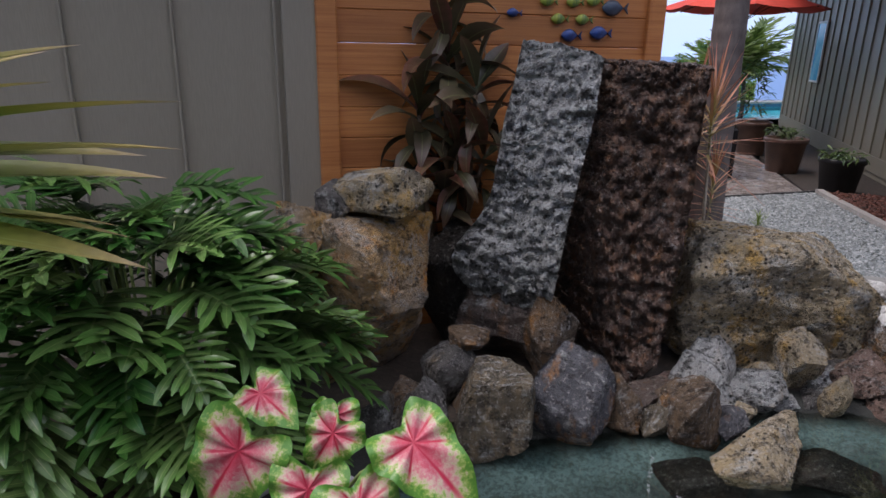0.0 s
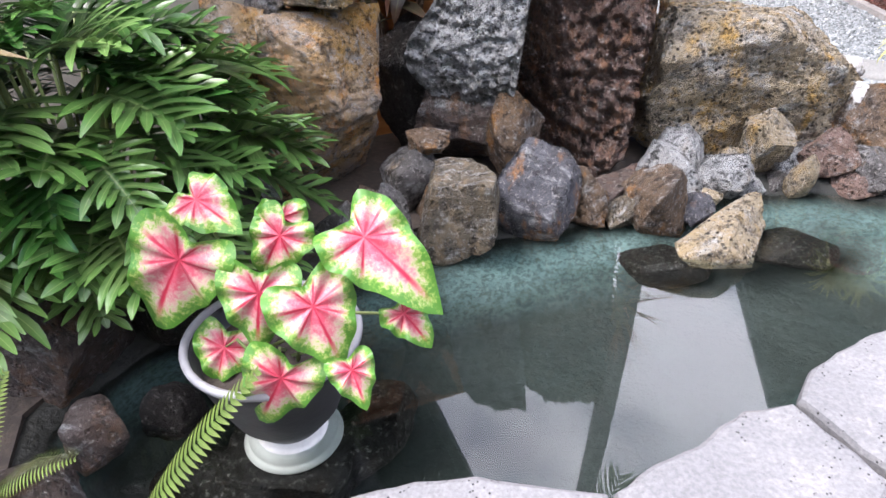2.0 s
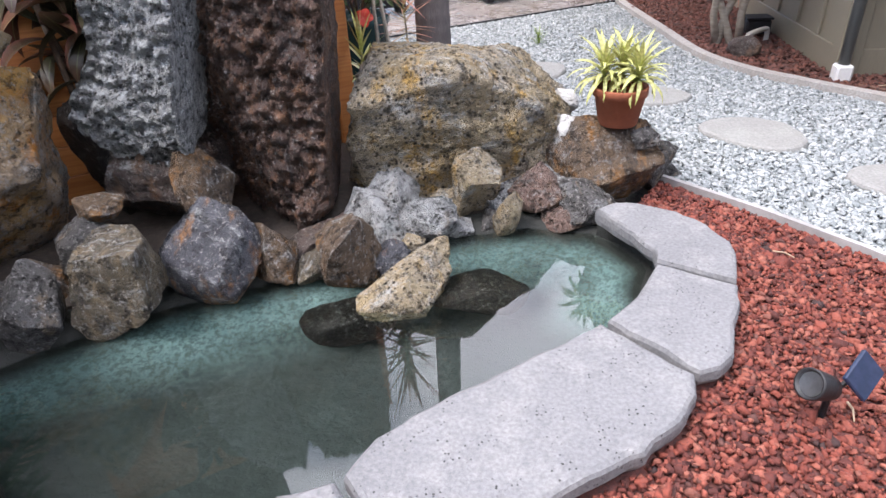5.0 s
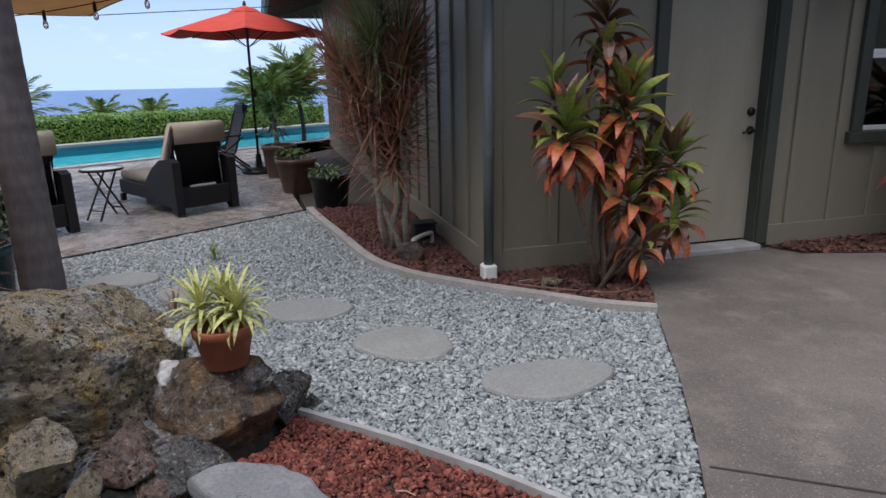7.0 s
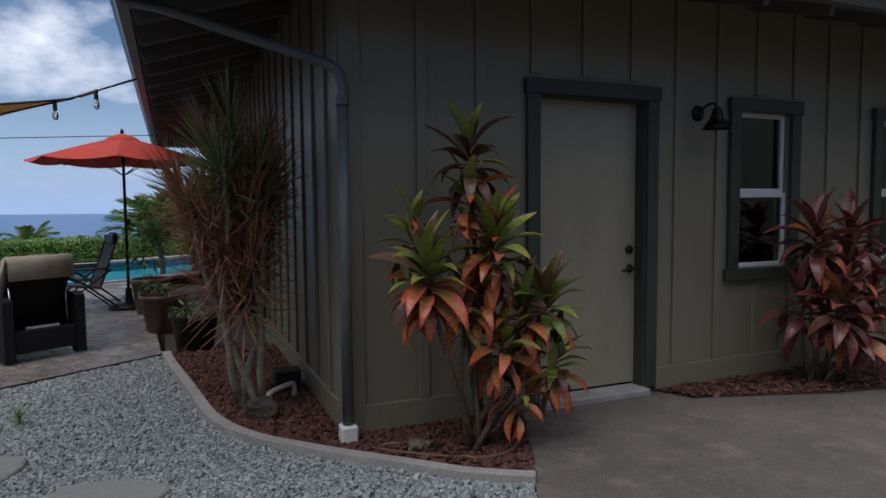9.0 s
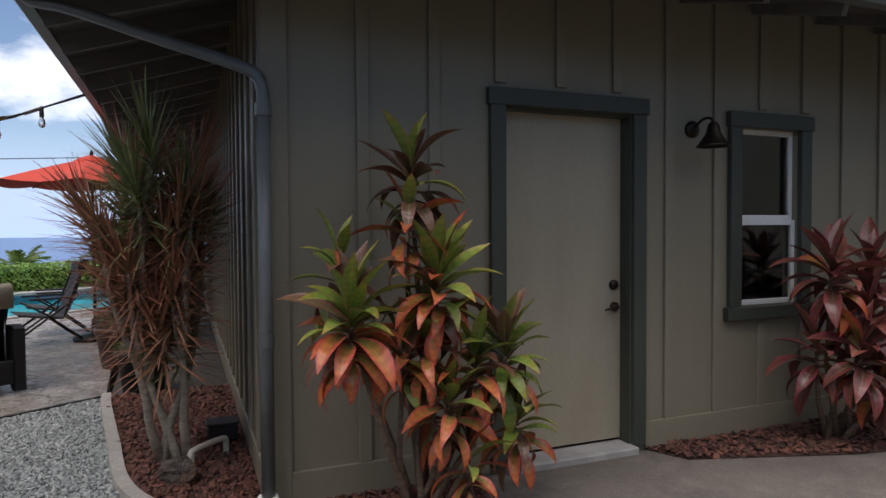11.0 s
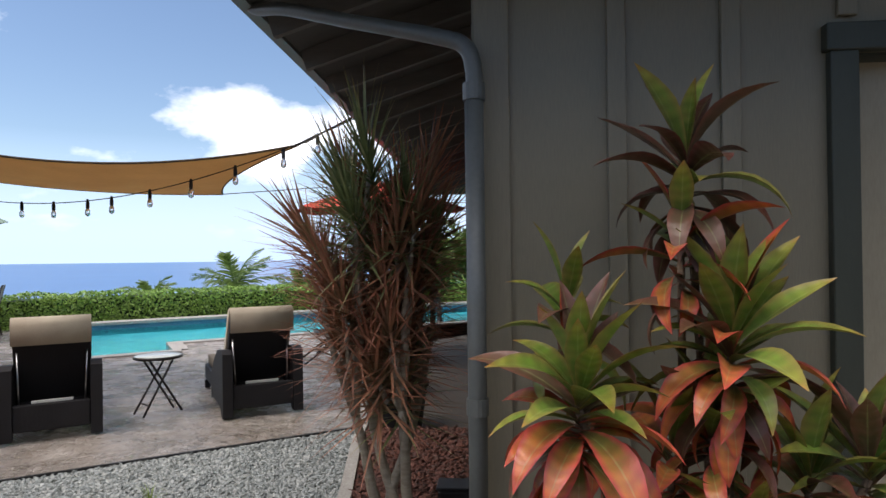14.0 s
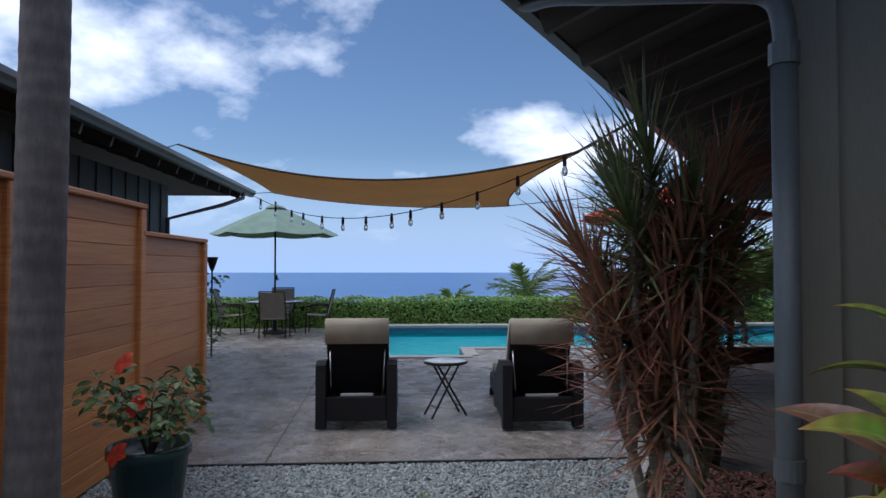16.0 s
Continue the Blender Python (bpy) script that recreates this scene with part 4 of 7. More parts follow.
R_CRUST = plain("white_lava_lump", (0.74, 0.73, 0.70), (0.52, 0.51, 0.48), 30, 0.9, fine=70, bump=0.8, dist=0.01)
# black for the wet stones, and for the rock that fills a shaded gap
R_WET_GAP = rock_mat("black_wet_and_gap_stone", (0.030, 0.028, 0.026), (0.045, 0.040, 0.035), (0.06, 0.042, 0.03), 0.0, 0.3, 0.5, seed=10)
R_RED = rock_mat("reddish_lava", (0.32, 0.21, 0.165), (0.25, 0.185, 0.16), (0.38, 0.24, 0.15), 0.2, 0.8, seed=6)
R_BROWN = rock_mat("brown_stone", (0.27, 0.18, 0.105), (0.105, 0.088, 0.076), (0.44, 0.22, 0.07), 0.35, 0.3, 0.75, seed=7)
R_BLOCK = rock_mat("olive_brown_block", (0.24, 0.20, 0.135), (0.12, 0.105, 0.085), (0.30, 0.23, 0.14), 0.45, 0.4, 0.8, seed=11, k=1.6)
R_BLUE = rock_mat("blue_grey_stone", (0.16, 0.163, 0.18), (0.075, 0.075, 0.085), (0.42, 0.205, 0.075), 0.4, 0.2, 0.7, seed=8)


def stone(name, label, c, size, material, seed, rz=0.0, rx=0.0, ry=0.0, **kw):
    ob = part(name, stone_shape(seed, size, **kw), material, None, "", True)
    ob.matrix_world = pose(c[0], c[1], c[2], rx, ry, rz)
    return tagged(ob, label, "rock", "stones round the pond")


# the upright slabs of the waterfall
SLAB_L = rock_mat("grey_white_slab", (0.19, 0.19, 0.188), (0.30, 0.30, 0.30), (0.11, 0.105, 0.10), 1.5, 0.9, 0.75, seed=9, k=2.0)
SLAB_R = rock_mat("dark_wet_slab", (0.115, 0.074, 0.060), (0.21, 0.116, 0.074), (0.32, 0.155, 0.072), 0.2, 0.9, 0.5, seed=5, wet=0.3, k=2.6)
def upright(seed, size, lean, taper, rough, top_slope=0.0, sub=7, back=0.0, foot=0.0):
    """A standing slab with a pitted, furrowed face."""
    sh = stone_shape(seed, (1, 1, 1), sub, 0.05, 3, 0.52)
    rnd = Vector((seed * 1.9, 0.3, seed))
    out = []
    for x, y, z in sh.v:
        k = 1 - taper * z
        px, py = x * size[0] * k + lean * z, y * size[1] * (1 - 0.25 * z) + back * z
        pz = z * size[2] * (1 + top_slope * x)
        swell = foot * math.exp(-((z - 0.17) / 0.17) ** 2)
        px -= swell * max(0.0, min(1.0, (0.35 - x) / 0.8))
        py -= swell * 0.5 * max(0.0, min(1.0, 0.5 - y))
        q = Vector((px, py, pz)) + rnd
        r = 0.5 * abs(noise.noise(Vector((q.x * 3, q.y * 3, q.z * 9)))) + 0.35 * noise.noise(q * 12) + 0.5 * noise.noise(q * 30) + 0.42 * abs(noise.noise(q * 62))
        out.append((px, py - r * rough, pz))
    sh.v = out
    return sh


ob = part("waterfall_stone", upright(11, (0.70, 0.60, 1.40), -0.02, 0.08, 0.085), SLAB_R, None, "", True)
ob.matrix_world = pose(0.135, 2.80, 0.0, 0, 0, 4)
tagged(ob, "tall upright dark brown lava slab, wet and deeply pitted", "rock", "waterfall")
ob = part("waterfall_stone", upright(12, (0.36, 0.42, 1.10), 0.17, 0.0, 0.06, -0.12, back=0.24, foot=0.20), SLAB_L, None, "", True)
ob.matrix_world = pose(-0.27, 2.42, 0.36, 0, 0, 8)
tagged(ob, "leaning grey lava slab crusted with white mineral", "rock", "waterfall")
stone("rock", "dark grey block carrying the leaning slab", (-0.32, 2.66, 0.0), (0.44, 0.50, 0.44), R_DARK, 13, facets=8, blocky=0.6)
stone("rock", "brown stone beside the tall slab, wet below the fall", (-0.10, 2.44, 0.0), (0.25, 0.24, 0.46), R_BROWN, 14, blocky=0.62)
stone("boulder", "large tan porous lava boulder with a rounded top", (0.87, 3.03, -0.03), (1.06, 0.66, 0.72), R_TAN, 15, rz=8, sub=6, rough=0.13, facets=5, blocky=0.70, cut=(0.43, 0.76))
stone("boulder", "orange-stained grey lava boulder", (-0.90, 2.24, 0.0), (0.64, 0.52, 0.80), R_ORANGE, 16, rz=12, blocky=0.60, sub=6, rough=0.11)
stone("rock", "pale yellow-grey lava block on top of the pile", (-0.75, 2.24, 0.765), (0.40, 0.30, 0.22), R_TAN, 17, rz=-8, ry=-5, blocky=0.58)
stone("rock", "small orange lava lump on the pile", (-1.02, 2.06, 0.62), (0.22, 0.2, 0.25), R_ORANGE, 18)
stone("rock", "rough grey lava lump on the pile", (-0.95, 2.18, 0.70), (0.18, 0.20, 0.22), R_GREY, 19, blocky=0.65)
stone("rock", "low brown-grey rock half under leaves", (-1.17, 2.27, 0.22), (0.44, 0.4, 0.42), R_BLOCK, 20, rz=15, blocky=0.65)
stone("rock", "dark rough rock low in the pile", (-1.22, 2.24, 0.0), (0.62, 0.46, 0.34), R_DARK, 21)
# added rock in place of a shaded gap, its blackness put into the colour
stone("rock", "blackened rock added to fill the dark gap behind the waterfall", (-0.58, 2.74, 0.0), (0.42, 0.40, 0.66), R_WET_GAP, 22)
# the row along the water
row = [
    ("square grey-brown block at the water's edge", (-0.24, 1.99, -0.06), (0.29, 0.26, 0.36), R_BLOCK, 31, 10, dict(blocky=0.66, facets=3)),
    ("pointed brown and blue-grey stone at the water's edge", (0.02, 2.16, -0.06), (0.31, 0.26, 0.38), R_BLUE, 32, -14, dict(facets=9)),
    ("small brown stone at the water's edge", (0.22, 2.26, -0.04), (0.19, 0.20, 0.27), R_BROWN, 33, 30, {}),
    ("rough grey stone beside the flower pot", (-0.46, 1.83, -0.06), (0.22, 0.22, 0.33), R_GREY, 34, 0, {}),
    ("rough grey lava stone in the pile", (-0.45, 2.21, 0.0), (0.26, 0.24, 0.29), R_GREY, 35, 20, {}),
    ("small round stone on the pile", (-0.40, 2.24, 0.25), (0.16, 0.14, 0.09), R_BROWN, 36, 0, {}),
    ("angular brown stone standing in the water", (0.46, 2.27, -0.10), (0.25, 0.24, 0.33), R_BROWN, 37, -20, dict(facets=9)),
    ("white-crusted porous lava stone at the water", (0.56, 2.53, -0.03), (0.29, 0.22, 0.25), R_WHITE, 38, 12, {}),
    ("white-crusted porous lava stone at the water", (0.77, 2.58, -0.04), (0.22, 0.20, 0.24), R_WHITE, 39, -10, {}),
    ("porous triangular tan stone", (0.94, 2.72, -0.03), (0.28, 0.22, 0.33), R_TAN, 40, 10, dict(top=lambda p: (p[0] * (1 - 1.6 * max(0, p[2] - 0.08)), p[1], p[2]))),
    ("small pale stone at the water's edge", (1.08, 2.62, -0.03), (0.12, 0.12, 0.20), R_TAN, 41, 25, dict(sub=4)),
    ("reddish porous lava stone", (1.20, 2.78, -0.02), (0.27, 0.22, 0.27), R_RED, 42, 0, {}),
    ("grey stone against the flagstones", (1.39, 2.73, -0.03), (0.25, 0.22, 0.20), R_GREY, 43, 20, {}),
    ("rust-brown rock that carries a flower pot", (1.46, 2.98, -0.03), (0.48, 0.40, 0.385), R_BROWN, 44, 12, dict(blocky=0.75)),
    ("dark flat rock beside the gravel", (1.72, 3.12, -0.03), (0.24, 0.22, 0.22), R_GREY, 45, 5, {}),
    ("dark small rock by the edging", (1.84, 3.20, -0.03), (0.12, 0.10, 0.08), R_GREY, 46, 5, dict(sub=4)),
    ("wedge-shaped tan stone resting in the water", (0.74, 2.16, -0.10), (0.42, 0.27, 0.19), R_TAN, 47, 38, dict(facets=9, rough=0.09, top=lambda p: (p[0], p[1] * (1 - 0.5 * p[0]), p[2] * (1 + 0.9 * p[0]) + 0.22 * p[0]))),
    ("dark wet stone under water", (0.52, 2.08, -0.26), (0.34, 0.28, 0.235), R_WET_GAP, 48, 0, dict(sub=4, facets=7, cut=(0.60, 0.95))),
    ("dark wet stone under water", (0.98, 2.24, -0.27), (0.36, 0.30, 0.26), R_WET_GAP, 49, 30, dict(sub=4, facets=7, cut=(0.60, 0.95))),
    ("dark small stone at the water's edge", (0.64, 2.34, -0.05), (0.16, 0.14, 0.15), R_BLUE, 50, 30, dict(sub=4)),
    ("dark stone under water beside the pot", (-0.30, 1.15, -0.25), (0.20, 0.34, 0.22), R_WET_GAP, 51, 10, dict(sub=4, facets=7, cut=(0.60, 0.95))),
    ("dark stone under water beside the pot", (-0.62, 0.86, -0.25), (0.4, 0.30, 0.16), R_WET_GAP, 52, 0, dict(sub=4, facets=7, cut=(0.60, 0.95))),
    ("white lava lump beside the flower pot", (1.33, 3.20, 0.31), (0.12, 0.11, 0.11), R_CRUST, 53, 0, dict(sub=4)),
    ("white lava lump beside the flower pot", (1.32, 2.99, 0.28), (0.12, 0.10, 0.09), R_CRUST, 54, 40, dict(sub=4)),
    ("white lava lump beside the flower pot", (1.64, 2.90, 0.25), (0.11, 0.09, 0.09), R_GREY, 55, 10, dict(sub=4)),
    ("brown porous boulder below the philodendron", (-1.22, 1.12, -0.08), (0.42, 0.40, 0.48), R_DARK, 56, 0, dict(blocky=0.7)),
    ("dark lava rock below the philodendron", (-1.02, 1.38, -0.08), (0.36, 0.3, 0.24), R_WET_GAP, 57, 0, dict(sub=4, facets=7, cut=(0.60, 0.95))),
    ("grey round stone by the pond", (-0.93, 0.88, -0.06), (0.19, 0.17, 0.22), R_DARK, 58, 0, dict(sub=4)),
    ("small dark stone by the pond", (-0.83, 1.02, -0.08), (0.16, 0.14, 0.16), R_WET_GAP, 59, 0, dict(sub=4, facets=7, cut=(0.60, 0.95))),
    ("pale pitted stone by the pond", (-0.98, 0.66, -0.08), (0.28, 0.24, 0.22), R_DARK, 60, 0, dict(sub=4)),
]
# stones that fill the bank behind the row
fill = random.Random(77)
for k, (x, y, d) in enumerate([(-0.34, 2.16, 0.22), (-0.14, 2.26, 0.20), (0.32, 2.42, 0.22), (0.36, 2.26, 0.17), (0.50, 2.44, 0.20), (0.58, 2.70, 0.30), (0.62, 2.88, 0.30), (0.44, 2.56, 0.18), (0.80, 2.74, 0.22), (1.06, 2.80, 0.22), (1.10, 2.92, 0.24), (1.30, 2.66, 0.16), (0.68, 2.48, 0.14), (0.88, 2.60, 0.14), (1.01, 2.66, 0.13), (-0.58, 2.02, 0.26), (-0.66, 1.86, 0.22), (1.30, 2.90, 0.22)]):
    row.append(("small rough stone packed into the bank", (x, y, -0.05), (d, d * 0.9, d * fill.uniform(0.75, 1.1)), (R_BROWN, R_GREY, R_DARK, R_BLOCK, R_RED)[k % 5] if x < 0.4 else (R_TAN, R_WHITE, R_GREY, R_RED)[k % 4], 200 + k, fill.uniform(0, 90), dict(sub=4)))
for label, c, size, material, seed, rz, kw in row:
    big = 1.0 if size[0] > 0.33 else 1.08 if size[0] > 0.17 else 1.05
    stone("rock", label, c, (size[0] * big, size[1] * big, size[2] * 1.04), material, seed, rz, **kw)

# flagstones of the rim: worn edges, each a stone of its own
SLABS = [
    [(1.41, 2.51), (1.48, 2.56), (1.57, 2.57), (1.70, 2.50), (1.79, 2.40), (1.84, 2.27), (1.84, 2.20), (1.795, 2.035), (1.575, 2.145), (1.575, 2.22), (1.52, 2.33)],
    [(1.57, 2.125), (1.79, 2.015), (1.77, 1.92), (1.72, 1.78), (1.69, 1.68), (1.64, 1.62), (1.585, 1.605), (1.375, 1.815), (1.46, 1.92)],
    [(1.36, 1.80), (1.57, 1.59), (1.56, 1.52), (1.50, 1.42), (1.40, 1.33), (1.21, 1.20), (0.99, 1.05), (0.89, 1.03), (0.735, 1.215), (0.78, 1.33), (0.94, 1.48), (1.16, 1.64)],
    [(0.72, 1.20), (0.87, 1.01), (0.80, 0.90), (0.60, 0.72), (0.36, 0.62), (0.31, 0.875), (0.39, 0.96), (0.49, 1.04), (0.61, 1.16)],
    [(0.30, 0.87), (0.35, 0.60), (0.10, 0.50), (-0.20, 0.46), (-0.24, 0.745), (-0.10, 0.82), (0.03, 0.86), (0.23, 0.865)],
    [(-0.255, 0.74), (-0.215, 0.45), (-0.55, 0.36), (-0.75, 0.50), (-0.62, 0.63)],
]


def flagstone(poly, z0, z1, seed):
    """A flat stone with an uneven, chipped outline and rounded upper edge."""
    pts = []
    p = [Vector(q) for q in poly]
    for a, b in zip(p, p[1:] + p[:1]):
        n = max(1, int((b - a).length / 0.035))
        for k in range(n):
            q = a.lerp(b, k / n)
            q += Vector((noise.noise((q.x * 17, q.y * 17, seed)), noise.noise((q.x * 17, q.y * 17, seed + 9)))) * 0.009
            pts.append(q)
    c = sum(pts, Vector((0, 0))) / len(pts)
    if sum(a.x * b.y - b.x * a.y for a, b in zip(pts, pts[1:] + pts[:1])) < 0:
        pts.reverse()
    s = Shape()
    n = len(pts)
    for inset, z in ((0.012, z0), (0.0, z0 + 0.02), (0.0, z1 - 0.018), (0.006, z1 - 0.006), (0.018, z1)):
        for q in pts:
            d = (q - c)
            k = 1 - inset / max(d.length, 0.05)
            w = c + d * k
            s.v.append((w.x, w.y, z + 0.006 * noise.noise((w.x * 9, w.y * 9, z * 30 + seed))))
    for r in range(4):
        for i in range(n):
            j = (i + 1) % n
            s.f.append((r * n + i, r * n + j, (r + 1) * n + j, (r + 1) * n + i))
    s.f += [tuple(range(4 * n, 5 * n)), tuple(reversed(range(n)))]
    return s


for i, poly in enumerate(SLABS):
    ob = part("flagstone", flagstone(poly, 0.102, 0.168, i * 3.3), slab_mat)
    tagged(ob, "pale grey pitted flagstone on the pond rim", "flagstone", "flagstones of the pond rim")
# shares the basin material, whose painted band shades it below the flagstones
structure("wall_pond_rim", ribbon(smooth_path([(1.48, 2.64), (1.60, 2.50), (1.67, 2.33), (1.655, 2.12), (1.56, 1.84), (1.45, 1.66), (1.2, 1.36), (0.9, 1.18), (0.66, 0.95), (0.36, 0.75), (0.05, 0.68), (-0.3, 0.62), (-0.6, 0.5)], 3), 0.13, -0.36, 0.101), bm_.m, "mortared rim painted dark as shade under the flagstones")


def step_outline(c, rx, ry, rz, seed, n=36):
    out = []
    for k in range(n):
        a = 2 * math.pi * k / n
        r = 1 + 0.10 * math.sin(2 * a + seed) + 0.06 * math.sin(3 * a + seed * 2.1)
        x, y = rx * r * math.cos(a), ry * r * math.sin(a)
        ca, sa = math.cos(radians(rz)), math.sin(radians(rz))
        out.append((c[0] + x * ca - y * sa, c[1] + x * sa + y * ca))
    return out


for i, (c, rx, ry, rz) in enumerate([((2.90, 3.08), 0.31, 0.19, -12), ((2.36, 3.69), 0.25, 0.235, -35), ((1.90, 4.37), 0.28, 0.19, -8), ((1.22, 4.95), 0.26, 0.21, -18), ((0.67, 5.39), 0.24, 0.21, -15)]):
    ob = part("stepping_stone", flagstone(step_outline(c, rx, ry, rz, i * 1.7), -0.03, 0.028, i + 50), step_mat)
    tagged(ob, "smooth grey-beige rounded stepping stone in the gravel", "stepping stone", "stepping stones across the gravel")

# ---- plants ----
bark_grey = plain("pale_cane_bark", (0.44, 0.39, 0.31), (0.30, 0.26, 0.20), 14, 0.85, fine=50, bump=0.5, dist=0.006, stretch=(1, 1, 3))
bark_brown = plain("brown_cane_bark", (0.20, 0.135, 0.085), (0.11, 0.075, 0.05), 14, 0.85, fine=50, bump=0.5, dist=0.006, stretch=(1, 1, 3))
L_PHILO = leaf_mat("philodendron_leaf", [(0.0, (0.020, 0.090, 0.016)), (0.5, (0.038, 0.160, 0.025)), (1.0, (0.070, 0.25, 0.036))], 0.30, 0.45)
L_TI = [leaf_mat("ti_leaf_orange", [(0.0, (0.12, 0.07, 0.03)), (0.28, (0.20, 0.18, 0.035)), (0.55, (0.56, 0.21, 0.04)), (0.82, (0.82, 0.19, 0.045)), (1.0, (0.78, 0.06, 0.06))], 0.34, 0.3, margin=(0.66, 0.06, 0.07)),
        leaf_mat("ti_leaf_green", [(0.0, (0.13, 0.06, 0.035)), (0.22, (0.12, 0.23, 0.03)), (0.65, (0.22, 0.37, 0.045)), (0.90, (0.44, 0.40, 0.06)), (1.0, (0.66, 0.20, 0.06))], 0.34, 0.3, margin=(0.30, 0.24, 0.06)),
        leaf_mat("ti_leaf_maroon", [(0.0, (0.06, 0.02, 0.02)), (0.5, (0.10, 0.045, 0.03)), (1.0, (0.22, 0.06, 0.04))], 0.34, 0.35, margin=(0.20, 0.05, 0.05))]
L_RED = leaf_mat("red_ti_leaf", [(0.0, (0.05, 0.012, 0.02)), (0.6, (0.15, 0.02, 0.035)), (1.0, (0.34, 0.05, 0.06))], 0.35, 0.4, margin=(0.32, 0.035, 0.06))
L_BRONZE = leaf_mat("bronze_ti_leaf", [(0.0, (0.04, 0.05, 0.025)), (0.6, (0.10, 0.065, 0.045)), (1.0, (0.24, 0.11, 0.08))], 0.4, 0.5)
L_MARG = leaf_mat("dragon_tree_leaf", [(0.0, (0.36, 0.26, 0.15)), (0.5, (0.52, 0.22, 0.14)), (1.0, (0.60, 0.20, 0.14))], 0.42, 0.35, 0.3, island=True)
L_MARG_G = leaf_mat("green_dragon_tree_leaf", [(0.0, (0.16, 0.25, 0.08)), (0.6, (0.32, 0.38, 0.16)), (1.0, (0.48, 0.36, 0.20))], 0.45, 0.4, 0.3, island=True)
L_RSPIKE = leaf_mat("coral_dracaena_leaf", [(0.0, (0.40, 0.38, 0.12)), (0.35, (0.62, 0.30, 0.16)), (1.0, (0.70, 0.20, 0.14))], 0.45, 0.3, island=True)
L_VARI = leaf_mat("striped_yellow_leaf", [(0.0, (0.60, 0.64, 0.18)), (0.5, (0.84, 0.80, 0.36)), (1.0, (0.74, 0.72, 0.24))], 0.4, 0.2, margin=(0.50, 0.56, 0.12))
L_SPIKY = leaf_mat("yellow_green_strap_leaf", [(0.0, (0.14, 0.30, 0.035)), (0.55, (0.36, 0.46, 0.06)), (0.86, (0.58, 0.46, 0.16)), (1.0, (0.34, 0.22, 0.14))], 0.35, 0.3)
L_FERN = leaf_mat("fern_leaf", [(0.0, (0.14, 0.24, 0.04)), (1.0, (0.26, 0.36, 0.07))], 0.5, 0.3)
L_GREEN = leaf_mat("green_leaf", [(0.0, (0.04, 0.10, 0.02)), (1.0, (0.08, 0.18, 0.04))], 0.4, 0.5, island=True)
L_HEDGE = leaf_mat("hedge_leaf", [(0.0, (0.17, 0.40, 0.03)), (1.0, (0.33, 0.58, 0.06))], 0.45, 0.55, island=True)
L_PALM = leaf_mat("palm_leaf", [(0.0, (0.10, 0.22, 0.04)), (1.0, (0.26, 0.40, 0.08))], 0.45, 0.5, 0.35, island=True)
L_GRASS = leaf_mat("grass_blade", [(0.0, (0.05, 0.14, 0.02)), (1.0, (0.14, 0.32, 0.06))], 0.5, 0.4, island=True)
red_petal = leaf_mat("red_petal", [(0.0, (0.5, 0.012, 0.01)), (1.0, (0.78, 0.045, 0.018))], 0.5, 0.15)


def strap(L, W, droop, n=7, fold=0.25, base=0.25, tip=1.0, curl=0.0, s=None, m=None, peak=0.45):
    """A strap leaf along +x that bends down, folded along its rib."""
    s = s or Shape()
    m = m or Matrix.Identity(4)
    k = len(s.v)
    x = z = 0.0
    for i in range(n + 1):
        t = i / n
        w = W * (t / peak) ** 0.7 if t < peak else W * (1 - ((t - peak) / (1 - peak)) ** 1.8 * tip)
        w = max(w, W * base * (1 - t), 0.0006)
        a = -droop * t ** 1.3
        if i:
            x += math.cos(a) * L / n
            z += math.sin(a) * L / n
        tw = curl * t
        for sd in (-1, 0, 1):
            y0, z0 = sd * w / 2, abs(sd) * w / 2 * fold
            p = m @ Vector((x - math.sin(a) * z0 * 0.5, y0 * math.cos(tw) - z0 * math.sin(tw), z + z0 * math.cos(tw) + y0 * math.sin(tw)))
            s.v.append(tuple(p))
            s.uv.append((t, abs(sd)))
    for i in range(n):
        for j in (0, 1):
            a = k + i * 3 + j
            s.f.append((a, a + 3, a + 4, a + 1))
    return s


def aim(c, yaw, elev, roll=0.0, sc=1.0):
    return Matrix.Translation(c) @ Matrix.Rotation(radians(yaw), 4, "Z") @ Matrix.Rotation(radians(-elev), 4, "Y") @ Matrix.Rotation(radians(roll), 4, "X") @ Matrix.Scale(sc, 4)


TI_MESH = [[strap(0.33, 0.088, d, 9, 0.42, 0.16, 1.0, c, peak=0.5).mesh("leaf", True) for d, c in ((0.35, 0.25), (0.95, -0.35), (1.55, 0.2))] for _ in range(6)]
for g, material in zip(TI_MESH, (*L_TI, L_RED, L_BRONZE, L_SPIKY)):
    for me in g:
        me.materials.append(material)


def rosette(plant, c, n, rnd, groups, weights, scale, e0=82, e1=-25, lean=(0, 0), mood=1.0):
    """A head of broad leaves: upright ones within, drooping ones without."""
    for i in range(n):
        t = i / max(1, n - 1)
        kind = rnd.choices(range(len(groups)), weights(t / mood))[0]
        me = TI_MESH[groups[kind]][min(2, int(t * 3.0 + rnd.random() * 0.8))]
        ob = part("leaf", me, None, plant)
        p = Vector(c) + Vector((0, 0, 0.07 - 0.22 * t))
        ob.matrix_local = aim(p, i * 137.5 + rnd.uniform(-18, 18), e0 + (e1 - e0) * t ** 0.8 + rnd.uniform(-10, 10), rnd.uniform(-25, 25), scale * rnd.uniform(0.75, 1.15) * (0.8 + 0.25 * math.sin(math.pi * min(1, t + 0.15))))


